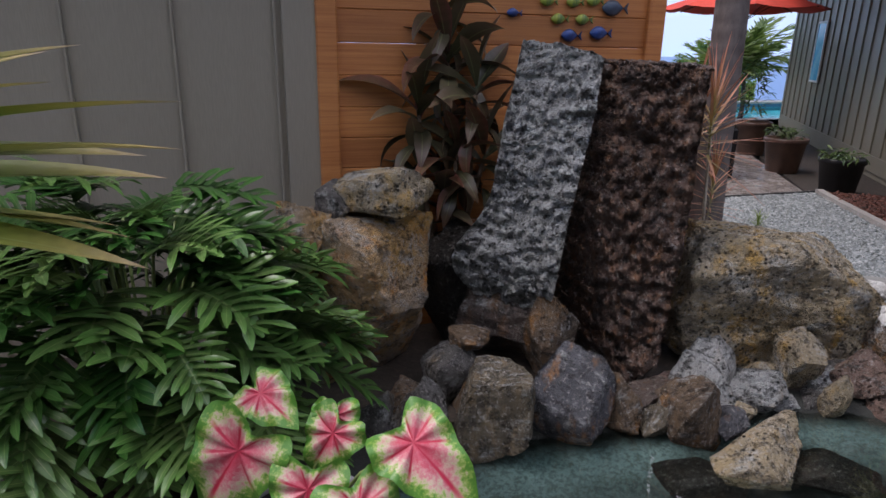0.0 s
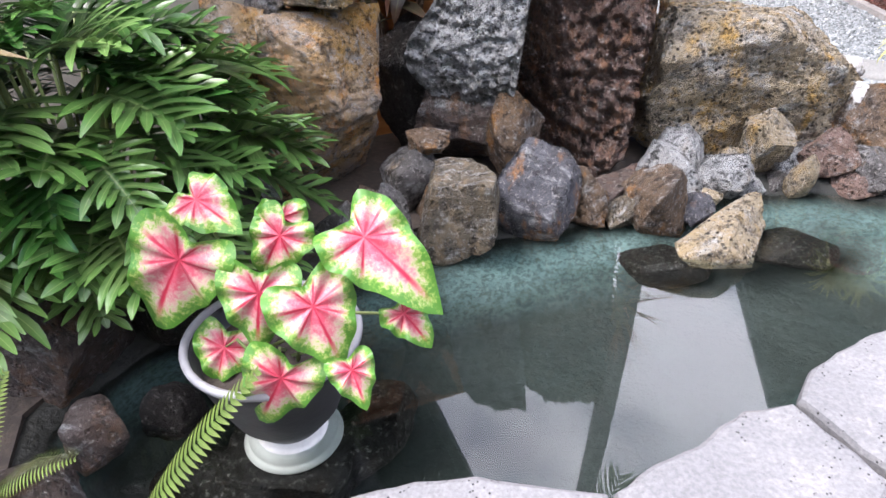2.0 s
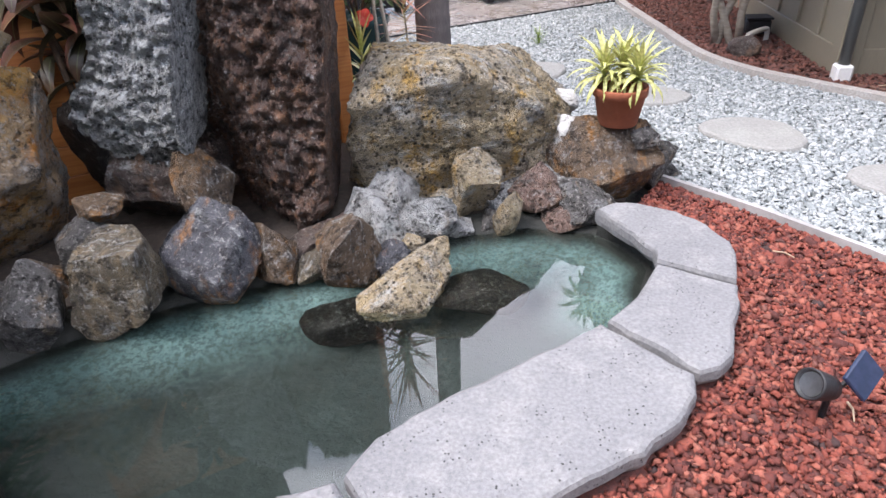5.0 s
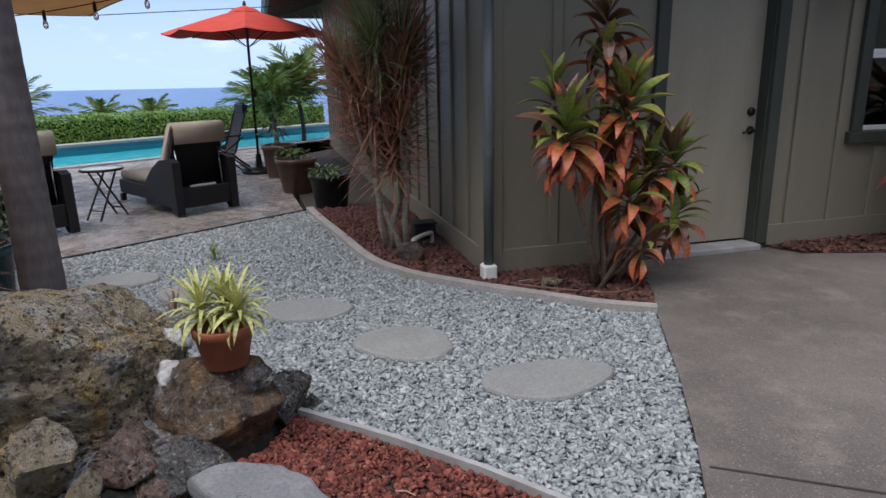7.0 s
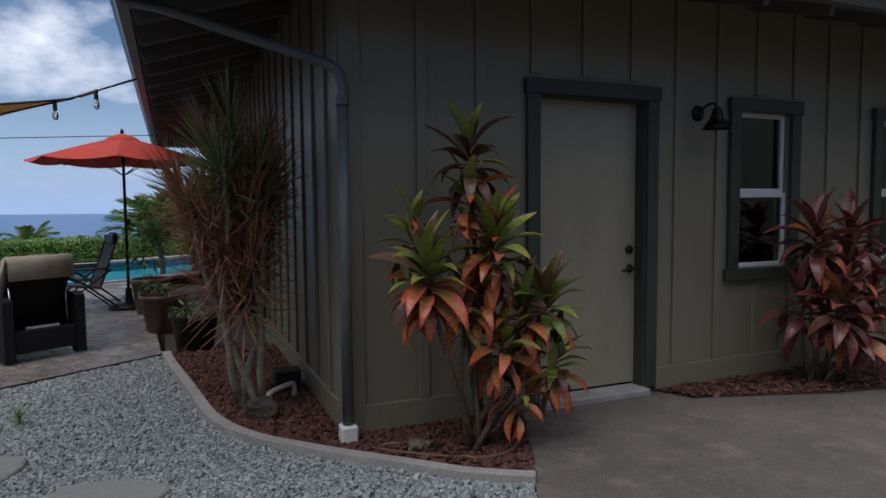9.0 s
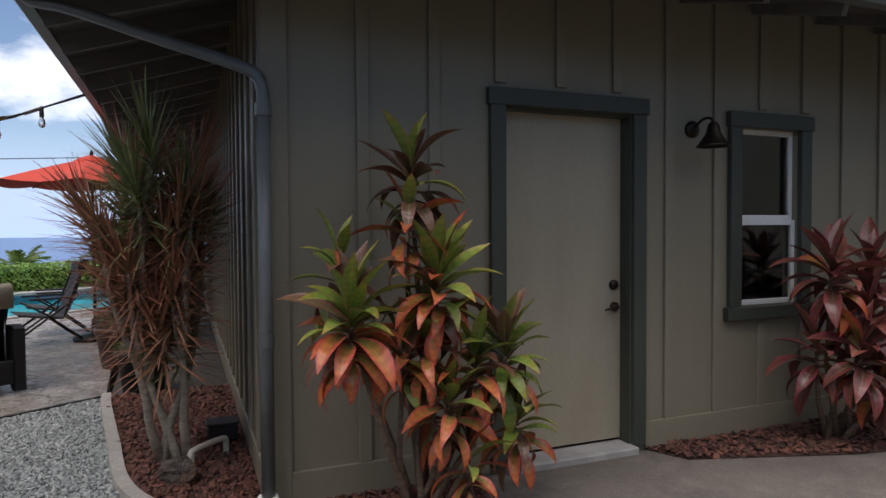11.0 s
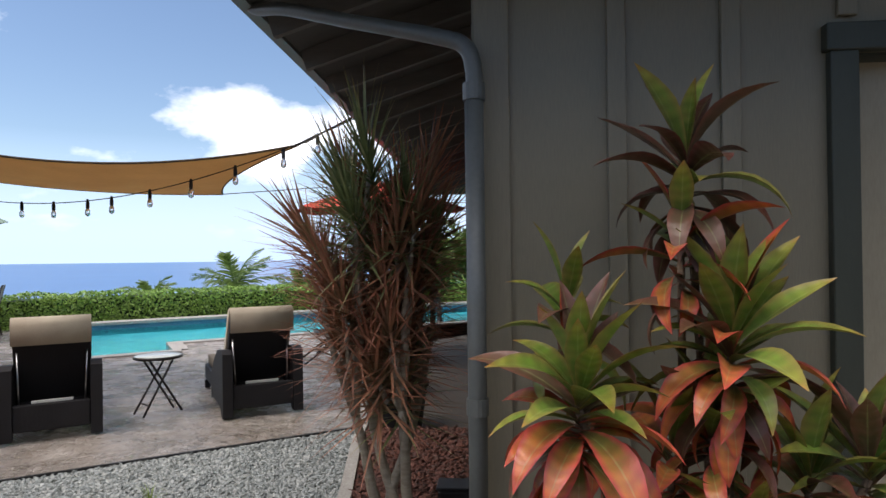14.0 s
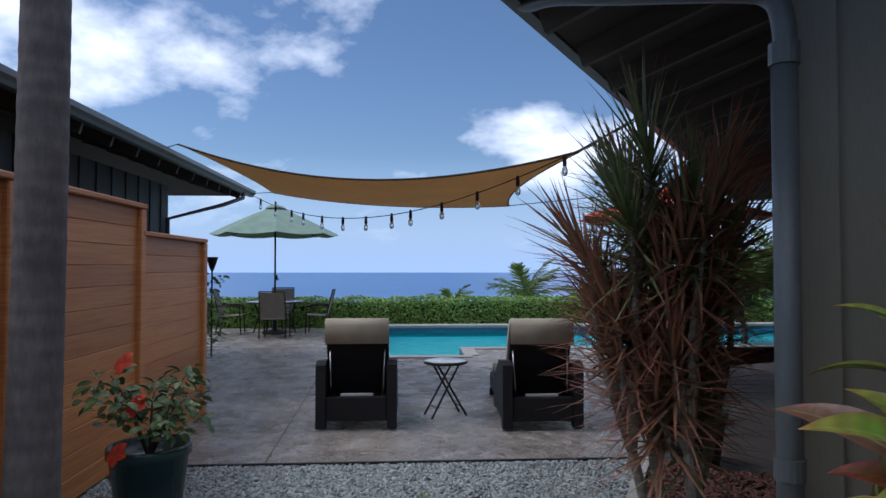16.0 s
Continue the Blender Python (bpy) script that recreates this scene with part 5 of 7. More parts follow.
def ti_plant(label, base, heads, seed, groups, weights, scale, n=19, group="", canes=None):
    rnd = random.Random(seed)
    plant = thing("ti_plant", label, "plant", pose(*base), group)
    b = Vector(base)
    for h in heads:
        q = Vector(h[:3]) - b
        r0 = Vector((rnd.uniform(-0.09, 0.09), rnd.uniform(-0.06, 0.06), -0.02))
        mid = r0.lerp(q, 0.5) + Vector((rnd.uniform(-0.05, 0.05), rnd.uniform(-0.04, 0.04), -0.03))
        path = [Vector((*r0[:2], -0.02)), r0.lerp(mid, 0.5) + Vector((0, 0, 0.02)), mid, q]
        part("cane", Shape().tube(path, [0.02, 0.017, 0.014, 0.011], 8), bark_brown, plant, "", True)
        rosette(plant, q, h[3] if len(h) > 3 else n, rnd, groups, weights, scale * (h[4] if len(h) > 4 else 1.0), mood=h[5] if len(h) > 5 else 1.0)
    return plant


ti_plant("ti plant with green, orange and red leaves by the door", (3.83, 4.22, 0.012),
         [(3.78, 4.24, 1.66, 29, 1.0, -1.0), (3.75, 4.20, 1.44, 19, 0.9, 0.6), (3.43, 4.02, 1.02, 55, 1.10, 0.9), (3.42, 4.20, 1.23, 19, 0.95, 2.0), (3.85, 4.10, 1.15, 55, 1.10, 1.0), (4.20, 4.10, 0.82, 38, 1.0, 1.7), (3.90, 4.08, 0.62, 29, 0.95, 0.7), (4.27, 4.10, 0.50, 26, 0.95, 1.1), (4.05, 4.10, 0.78, 29, 0.95, 0.7), (3.70, 4.14, 0.84, 19, 0.9, 0.5), (3.98, 4.04, 0.36, 17, 0.85, 0.9), (3.80, 4.12, 0.92, 24, 0.95, 0.7)],
         5, (1, 0, 2), lambda t: (0.30, 0.12, 1.0) if t < 0 else (1.0, 0.08, 0.25) if t < 0.42 else (0.30, 0.75, 0.25) if t < 0.6 else (0.06, 1.2, 0.16), 0.88)
ti_plant("dark red ti plant below the window", (6.80, 4.34, 0.016),
         [(6.62, 4.26, 1.12, 30), (7.05, 4.30, 1.10, 32), (6.72, 4.12, 0.62, 30), (7.2, 4.2, 0.7, 26), (6.95, 4.15, 0.44, 24), (6.55, 4.3, 0.62, 18), (6.9, 4.2, 0.85, 26)], 9, (3, 0), lambda t: (1.0, 0.03 + 0.14 * t), 1.12)
ti_plant("bronze-leaved ti plant in front of the cedar fence", (-0.64, 2.84, 0.05),
         [(-0.74, 2.94, 1.60, 14, 1.0), (-0.70, 2.90, 1.36, 18, 1.1), (-0.55, 2.86, 1.22, 16, 1.0), (-0.80, 2.78, 1.12, 18, 1.1), (-0.62, 2.80, 0.95, 16, 1.0), (-0.80, 2.82, 0.82, 14, 1.0), (-0.50, 2.84, 0.92, 12, 1.0), (-0.68, 2.8, 0.72, 10, 1.0)], 12, (4, 2), lambda t: (1.0, 0.25), 1.0)


def needle_crown(c, n, L, rnd, e0=88, e1=-40, W=0.011, axis=None, droop=(0.1, 0.5)):
    """A head of narrow leaves, all in one mesh."""
    s = Shape()
    turn = Vector((0, 0, 1)).rotation_difference(axis).to_matrix().to_4x4() if axis is not None else Matrix.Identity(4)
    at = Matrix.Translation(c) @ turn
    for i in range(n):
        t = i / n
        strap(L * rnd.uniform(0.75, 1.1), W, rnd.uniform(*droop), 4, 0.3, 0.9, 1.0, s=s, peak=0.2,
              m=at @ aim((0, 0, 0.06 - 0.25 * t), i * 137.5 + rnd.uniform(-12, 12), e0 + (e1 - e0) * t + rnd.uniform(-10, 10)))
    return s


def dragon_tree(label, base, heads, seed, L, mats, n=60, W=0.011, bark=None, trunks=4, group="", thick=0.022, fork=0.0):
    rnd = random.Random(seed)
    plant = thing("dragon_tree", label, "shrub", pose(*base), group)
    b = Vector(base)
    roots = [Vector((rnd.uniform(-0.12, 0.12), rnd.uniform(-0.10, 0.10), -0.03)) for _ in range(trunks)]
    if trunks == 1:
        roots = [Vector((0, 0, -0.03))]
    if fork:
        # stout canes up to the fork, from which the heads branch
        tops = []
        for k, r0 in enumerate(roots):
            a = k * 2 * math.pi / trunks + 0.6
            q = Vector((0.17 * math.cos(a) - 0.05, 0.17 * math.sin(a), fork * rnd.uniform(0.8, 1.15)))
            part("cane", Shape().tube([r0, r0.lerp(q, 0.35) + Vector((rnd.uniform(-0.03, 0.03), 0.02, 0.03)), r0.lerp(q, 0.7), q], [thick * 1.5, thick * 1.25, thick * 1.1, thick * 0.95], 10), bark or bark_grey, plant, "", True)
            tops.append(q)
        roots = tops
    for i, h in enumerate(heads):
        q = Vector(h[:3]) - b
        r0 = roots[i % trunks] if not fork else min(roots, key=lambda r: (r - q).to_2d().length)
        mid = r0.lerp(q, 0.55) + Vector((rnd.uniform(-0.04, 0.04), rnd.uniform(-0.04, 0.04), -0.06))
        part("cane", Shape().tube([r0, r0.lerp(mid, 0.5) + Vector((rnd.uniform(-0.02, 0.02), 0, 0.05)), mid, q], [thick, thick * 0.85, thick * 0.7, thick * 0.45], 8), bark or bark_grey, plant, "", True)
        part("leaf_crown", needle_crown(q, n, L * (h[3] if len(h) > 3 else 1), rnd, e1=-22, W=W, axis=Vector((q.x * 1.2, q.y * 1.2, 0.75)).normalized() if fork else None, droop=(0.0, 0.28)), mats[h[4] if len(h) > 4 else 0], plant, "", False)["kind"] = "stuff"
    return plant


rnd = random.Random(3)
heads = [(2.62, 5.42, 1.86, 1.05, 1), (2.52, 5.50, 1.68, 1.0, 1), (2.78, 5.45, 1.62, 1.0, 1), (2.86, 5.70, 1.80, 0.95, 0), (2.50, 5.64, 1.76, 0.95, 0)]
for i in range(26):
    a = i * 2.4
    h = (((i * 7) % 26) / 26) ** 0.8
    r = (0.10 + 0.22 * ((i * 7) % 11) / 10) * (0.80 + 0.40 * h)
    heads.append((2.67 + r * math.cos(a), 5.58 + r * math.sin(a), 0.78 + 0.90 * h, 0.92, 0 if i % 7 else 1))
dragon_tree("tall many-stemmed dragon tree with narrow bronze leaves", (2.72, 5.55, 0.012), heads, 21, 0.43, (L_MARG, L_MARG_G), 84, 0.0155, trunks=4, thick=0.022, fork=0.62)
dragon_tree("tall thin-stemmed coral dracaena beside the boulder", (0.52, 3.40, 0.0), [(0.50, 3.10, 1.14, 1, 0), (0.44, 3.34, 1.10, 0.9, 0)], 23, 0.34, (L_RSPIKE,), 40, 0.014, trunks=1, thick=0.013)
dragon_tree("small single-stemmed coral dracaena beside the palm", (0.64, 3.52, 0.0), [(0.58, 3.38, 0.80, 1, 0)], 24, 0.19, (L_RSPIKE,), 46, 0.010, trunks=1, thick=0.008)
dragon_tree("small striped yellow-green dracaena by the fence", (0.30, 3.66, 0.0), [(0.30, 3.62, 0.50, 1, 0), (0.36, 3.58, 0.34, 0.9, 0)], 25, 0.20, (L_VARI,), 22, 0.022, trunks=1, thick=0.012)


# philodendron with deeply cut leaves
def philo_leaf(L, lobes):
    """A blade cut deeply into broad blunt fingers along its rib."""
    s = strap(L, 0.105, 0.6, 9, 0.2, 0.6, 0.9, peak=0.3)
    for i in range(lobes):
        t = (i + 0.15) / lobes
        ln = 0.165 * (0.75 + 0.35 * math.sin(math.pi * min(1, 0.15 + 0.75 * t))) * (1 - 0.42 * t)
        a = -0.6 * t ** 1.3
        x, z = L * t * 0.93 * math.cos(a * 0.5), L * t * 0.93 * math.sin(a * 0.5)
        for sd in (-1, 1):
            wave = math.sin(i * 2.3 + sd * 1.4 + lobes)
            strap(ln * (1 + 0.12 * wave), 0.027 * (1 + 0.15 * wave), 0.45 + 0.25 * math.sin(i * 1.7 + sd), 6, 0.22, 0.95, 0.86, curl=0.25 * sd, s=s, peak=0.58,
                  m=Matrix.Translation((x, sd * 0.010, z + 0.003 + 0.0008 * i)) @ Matrix.Rotation(radians(sd * (80 - 58 * t + 6 * wave)), 4, "Z") @ Matrix.Rotation(radians(-14 + 8 * wave), 4, "Y"))
    return s


PH = [philo_leaf(L, k).mesh("leaf", True) for L, k in ((0.26, 9), (0.29, 10), (0.23, 8))]
for me in PH:
    me.materials.append(L_PHILO)
ph = thing("philodendron", "bushy philodendron with glossy deeply lobed green leaves", "plant", pose(-1.25, 1.40, 0.05))
rnd = random.Random(31)
for i in range(135):
    yaw = i * 137.5 + rnd.uniform(-20, 20)
    t = (i + 0.5) / 135
    elev = 78 - 76 * t ** 0.85 + rnd.uniform(-8, 8)
    r = 0.36 + 0.22 * rnd.random()
    st = Vector((math.cos(radians(yaw)) * math.cos(radians(elev)), math.sin(radians(yaw)) * math.cos(radians(elev)), math.sin(radians(elev)))) * r
    st = Vector((st.x * 0.88, st.y * 0.85, max(0.32, st.z * 1.15 + 0.36 - 0.18 * st.x)))
    ob = part("leaf", PH[i % 3], None, ph)
    ob.matrix_local = aim(st, yaw + rnd.uniform(-25, 25), elev * 0.40 - 20 + rnd.uniform(-16, 16), rnd.uniform(-28, 28), rnd.uniform(0.78, 1.2))
    if i % 2 == 0:
        part("stalk", Shape().tube([Vector((st.x * 0.1, st.y * 0.1, 0)), st * 0.6 + Vector((0, 0, 0.03)), st], [0.007, 0.006, 0.005], 5), L_FERN, ph, "", True)

# caladium in its urn
cm = Mat("caladium_leaf", 0.4)
uvn = cm.n("ShaderNodeSeparateXYZ")
cm.link(cm.tc.outputs["UV"], uvn.inputs[0])
ad = cm.n("ShaderNodeMath")
ad.operation = "ADD"
cm.link(uvn.outputs[1], ad.inputs[0])
nz = cm.n("ShaderNodeMath")
nz.operation = "MULTIPLY_ADD"
nz.inputs[1].default_value, nz.inputs[2].default_value = 0.34, -0.17
cm.link(cm.noise(70, 5, 0.75), nz.inputs[0])
cm.link(nz.outputs[0], ad.inputs[1])
c = cm.ramp(ad.outputs[0], [(0.0, (0.52, 0.035, 0.07)), (0.30, (0.56, 0.09, 0.13)), (0.50, (0.58, 0.24, 0.24)), (0.66, (0.58, 0.48, 0.34)), (0.77, (0.30, 0.44, 0.09)), (0.90, (0.08, 0.24, 0.025))])
# veins fan out along UV x
vw = cm.n("ShaderNodeMath")
vw.operation = "PINGPONG"
vw.inputs[1].default_value = 0.5
vm = cm.n("ShaderNodeMath")
vm.operation = "MULTIPLY"
vm.inputs[1].default_value = 7.0
cm.link(uvn.outputs[0], vm.inputs[0])
cm.link(vm.outputs[0], vw.inputs[0])
vr = cm.n("ShaderNodeMapRange")
vr.inputs[1].default_value, vr.inputs[2].default_value = 0.03, 0.09
cm.link(vw.outputs[0], vr.inputs[0])
reach = cm.n("ShaderNodeMapRange")
reach.inputs[1].default_value, reach.inputs[2].default_value = 0.55, 0.85
cm.link(uvn.outputs[1], reach.inputs[0])
c = cm.mix(cm.mix(reach.outputs[0], vr.outputs[0], (1, 1, 1)), (0.46, 0.012, 0.045), c)
c = cm.mix(0.16, c, (0.0, 0.0, 0.0))
cm.colour(c)
cm.bump(vr.outputs[0], 0.25, 0.004)


def heart_leaf(L, W, seed):
    """A heart-shaped blade in rings round its stalk; UV: x round, y from middle to rim."""
    s = Shape()
    n, rings = 54, 7
    s.v.append((0, 0, 0))
    s.uv.append((0, 0))
    for r in range(1, rings + 1):
        f = r / rings
        for k in range(n):
            a = 2 * math.pi * k / n
            # a = 0 is the tip, pi the notch between the lobes
            d = math.cos(a)
            if d > 0:
                rad = ((d / (0.76 * L)) ** 1.28 + (abs(math.sin(a)) / (W * 0.5)) ** 1.28) ** (-1 / 1.28)
            else:
                rad = W * 0.5 * (1 + 0.10 * math.sin(math.pi * -d))
            if d < -0.8:
                rad *= 1 - 2.6 * (abs(d) - 0.8)
            rad *= 1 + 0.03 * math.sin(9 * a + seed)
            x, y = rad * f * math.cos(a), rad * f * math.sin(a)
            z = -0.38 * (f * rad) ** 2 / L + 0.012 * math.sin(7 * a + seed) * f + 0.10 * abs(y)
            s.v.append((x, y, z))
            s.uv.append((k / n if k <= n / 2 else 1 - k / n, f))
    for k in range(n):
        s.f.append((0, 1 + k, 1 + (k + 1) % n))
    for r in range(rings - 1):
        for k in range(n):
            a, b = 1 + r * n + k, 1 + r * n + (k + 1) % n
            s.f.append((a, a + n, b + n, b))
    return s


grey_pot = plain("charcoal_plastic_pot", (0.028, 0.027, 0.028), (0.042, 0.041, 0.042), 6, 0.45, fine=60, bump=0.1)
pale_rim = plain("worn_pale_rim", (0.36, 0.36, 0.36), (0.26, 0.26, 0.27), 10, 0.5, fine=60)
PC = Vector((-0.49, 1.04, 0.0))
stone("rock", "flat dark stone under water carrying the urn", (-0.49, 1.05, -0.33), (0.42, 0.38, 0.26), R_WET_GAP, 70, facets=3, blocky=0.6)
cal = thing("potted_caladium", "pink and green caladium in a charcoal urn standing in water", "potted plant", pose(PC.x, PC.y, -0.07))
part("urn", Shape().lathe([(0.0, 0.10), (0.085, 0.10), (0.10, 0.12), (0.135, 0.17), (0.165, 0.25), (0.190, 0.34), (0.202, 0.37), (0.196, 0.385), (0.184, 0.37), (0.165, 0.30), (0.0, 0.30)], n=40), grey_pot, cal, "charcoal plastic urn", True)
part("rim", Shape().lathe([(0.202, 0.376), (0.211, 0.379), (0.212, 0.390), (0.205, 0.396), (0.195, 0.392), (0.193, 0.382)], n=40), pale_rim, cal, "worn pale grey rim", True)
part("foot", Shape().lathe([(0.0, 0.0), (0.125, 0.0), (0.13, 0.018), (0.118, 0.03), (0.112, 0.032), (0.116, 0.05), (0.10, 0.065), (0.08, 0.078), (0.082, 0.10), (0.0, 0.10)], n=40), white_trim, cal, "white ridged foot", True)
part("soil", Shape().lathe([(0.0, 0.335), (0.10, 0.34), (0.178, 0.33)], n=30), soil, cal)
# each leaf: where its stalk meets the blade, its tip, its width
FACE = Vector((0.40, -0.74, 0.62))
for i, (p, tip, wide, bend) in enumerate([
        ((-0.597, 0.930, 0.587), (-0.718, 0.885, 0.385), 0.215, 0.0), ((-0.433, 0.930, 0.525), (-0.436, 0.880, 0.405), 0.168, 0.1), ((-0.310, 0.915, 0.520), (-0.240, 0.870, 0.405), 0.182, 0.0),
        ((-0.220, 1.000, 0.640), (-0.040, 0.950, 0.520), 0.18, 0.15), ((-0.150, 1.000, 0.460), (-0.080, 0.965, 0.410), 0.098, 0.1), ((-0.377, 0.855, 0.371), (-0.441, 0.815, 0.240), 0.168, -0.1),
        ((-0.228, 0.875, 0.402), (-0.190, 0.840, 0.330), 0.098, 0.0), ((-0.610, 1.050, 0.660), (-0.500, 1.010, 0.628), 0.140, 0.4), ((-0.430, 1.050, 0.590), (-0.475, 1.000, 0.510), 0.140, 0.3),
        ((-0.570, 0.960, 0.330), (-0.575, 0.900, 0.275), 0.150, 0.5), ((-0.440, 1.090, 0.610), (-0.420, 1.040, 0.545), 0.110, 0.5)]):
    p, tip = Vector(p), Vector(tip)
    x = tip - p
    L = x.length / 0.76
    x.normalize()
    nrm = (FACE + Vector((0, 0, bend))).normalized()
    nrm = (nrm - x * nrm.dot(x)).normalized()
    m = Matrix((x, nrm.cross(x), nrm)).transposed().to_4x4()
    m.translation = p - Vector((PC.x, PC.y, -0.07))
    leaf = part("leaf", heart_leaf(L, wide, i * 1.3), cm.m, cal, "", True)
    leaf.matrix_local = m
    b = Vector((random.Random(i).uniform(-0.07, 0.07), random.Random(i + 5).uniform(-0.07, 0.07), 0.33))
    q = m.translation - nrm * 0.004
    part("stalk", Shape().tube([b, b.lerp(q, 0.6) + Vector((0, 0, 0.05)), q], [0.005, 0.004, 0.003], 6), L_FERN, cal, "", True)


def fern(label, base, fronds, seed):
    """Sword-fern fronds: two rows of leaflets on a rib."""
    plant = thing("fern", label, "fern", pose(*base))
    rr = random.Random(seed)
    for yaw, elev, L, droop in fronds:
        s = Shape()
        n = 30
        x = z = 0.0
        for i in range(n):
            t = i / n
            a = -droop * t
            x += math.cos(a) * L / n
            z += math.sin(a) * L / n
            w = 0.055 * math.sin(math.pi * (0.1 + 0.88 * t)) ** 0.6
            for sd in (-1, 1):
                strap(w, L / n * 0.85, 0.3, 3, 0.1, 0.8, 1.0, s=s, peak=0.3, m=Matrix.Translation((x, 0, z)) @ Matrix.Rotation(radians(sd * (82 - 25 * t)), 4, "Z"))
        ob = part("frond", s, L_FERN, plant)
        ob.matrix_local = aim((0, 0, 0), yaw, elev)
    return plant


fern("yellow-green sword fern beside the pond", (-0.66, 0.62, 0.08), [(40, 52, 0.46, 0.25)], 1)
fern("yellow-green sword fern below the boulder", (-1.02, 0.62, 0.10), [(75, 72, 0.30, 0.5), (20, 45, 0.26, 0.7), (140, 50, 0.3, 0.8), (-30, 50, 0.24, 0.6)], 2)
strappy = thing("strap_leaf_plant", "yellow-green strap-leaved dracaena beside the philodendron", "plant", pose(-1.38, 0.58, 0.08))
part("cane", Shape().tube([(0, 0, -0.03), (0.02, 0.02, 0.6), (0.06, 0.04, 1.2)], [0.03, 0.026, 0.022], 10), bark_grey, strappy, "", True)
SPK = [strap(0.62, 0.088, d, 10, 0.3, 0.6, 1.0, 0.1, peak=0.35).mesh("leaf", True) for d in (0.25, 0.6, 1.0)]
for me in SPK:
    me.materials.append(L_SPIKY)
for i, (yaw, elev, k, sc) in enumerate([(31, 34, 0, 1.15), (36, 40, 0, 1.05), (30, 24, 0, 0.95), (22, 20, 0, 0.9), (38, 28, 0, 0.85), (27, 16, 0, 1.22), (30, 9, 0, 1.05), (24, 12, 0, 1.2), (33, 7, 0, 1.1), (31, -2, 0, 1.0), (28, -6, 0, 1.05), (35, 2, 0, 0.95), (100, 40, 1, 1.0), (160, 30, 1, 1), (220, 40, 1, 1), (280, 25, 2, 1), (70, 65, 0, 1.0), (330, 30, 2, 0.9)]):
    ob = part("leaf", SPK[k], None, strappy)
    ob.matrix_local = aim((0.06, 0.04, 1.2 - 0.015 * i), yaw, elev, 10 * (-1) ** i, sc)

# potted plants
terracotta = plain("terracotta", (0.36, 0.11, 0.05), (0.28, 0.085, 0.04), 7, 0.75, fine=60, bump=0.2)


def pot(parent, r, h, material, name="pot", rim=0.12, label=""):
    return part(name, Shape().lathe([(0, 0), (r * 0.68, 0), (r * 0.72, h * 0.03), (r * 0.93, h * (1 - rim) - 0.001), (r * 0.99, h * (1 - rim)), (r, h * 0.97), (r * 0.985, h), (r * 0.90, h), (r * 0.86, h * 0.84), (0, h * 0.82)], n=32), material, parent, label, True)


vp = thing("potted_dracaena", "yellow striped dracaena in a terracotta pot on a rock", "potted plant", pose(1.53, 2.95, 0.345))
pot(vp, 0.112, 0.16, terracotta, rim=0.22, label="terracotta pot")
VL = [strap(0.17, 0.021, d, 7, 0.3, 0.7, 1.0, peak=0.4).mesh("leaf", True) for d in (0.7, 1.3, 1.9)]
for me in VL:
    me.materials.append(L_VARI)
rnd = random.Random(8)
for cx, cy in ((-0.07, 0.01), (0.06, -0.03), (0.01, 0.05)):
    for i in range(44):
        t = i / 44
        ob = part("leaf", VL[min(2, int(t * 3))], None, vp)
        ob.matrix_local = aim((cx, cy, 0.23 - 0.05 * t), i * 137.5, 85 - 80 * t, rnd.uniform(-20, 20), rnd.uniform(0.8, 1.1))
green_glaze = plain("teal_glazed_pot", (0.015, 0.05, 0.055), (0.025, 0.07, 0.07), 5, 0.2, fine=40, bump=0.05)
brown_glaze = plain("brown_glazed_pot", (0.10, 0.055, 0.04), (0.16, 0.09, 0.06), 6, 0.35, fine=40)
hib = thing("potted_hibiscus", "red-flowering hibiscus in a dark teal glazed pot", "potted plant", pose(-0.02, 4.97, -0.012))
pot(hib, 0.225, 0.45, green_glaze, label="dark teal glazed pot")


def bush_leaves(n, c, r, L, W, rnd, flat=0.5):
    """Many single leaves round a centre, all in one mesh."""
    s = Shape()
    for i in range(n):
        d = Vector((rnd.gauss(0, 1), rnd.gauss(0, 1), rnd.gauss(0, 1))).normalized() * r * rnd.uniform(0.45, 1.0) ** 0.6
        p = Vector(c) + Vector((d.x, d.y, d.z * flat))
        strap(L * rnd.uniform(0.7, 1.2), W, 0.6, 3, 0.2, 0.2, 1.0, s=s, peak=0.45, m=aim(p, math.degrees(math.atan2(d.y, d.x)) + rnd.uniform(-50, 50), rnd.uniform(-35, 45), rnd.uniform(-40, 40)))
    return s


for i in range(9):
    a = i * 2.4
    q = Vector((0.20 * math.cos(a), 0.20 * math.sin(a), 0.62 + 0.05 * (i % 4)))
    part("branch", Shape().tube([(0, 0, 0.36), q * 0.6 + Vector((0, 0, 0.25)), q + Vector((0, 0, 0.08))], [0.009, 0.006, 0.003], 6), bark_brown, hib, "", True)
    part("foliage", bush_leaves(34, q, 0.15, 0.075, 0.05, random.Random(i), 0.9), L_GREEN, hib)["kind"] = "stuff"
for p in ((0.0, -0.16, 0.92), (0.17, -0.20, 0.72), (0.10, -0.26, 0.47)):
    s = Shape()
    for k in range(5):
        strap(0.070, 0.062, 0.7, 5, 0.15, 0.3, 0.8, s=s, peak=0.6, m=Matrix.Translation(p) @ Matrix.Rotation(radians(55), 4, "X") @ aim((0, 0, 0), k * 72, 22))
    part("flower", s, red_petal, hib, "red hibiscus flower", True)


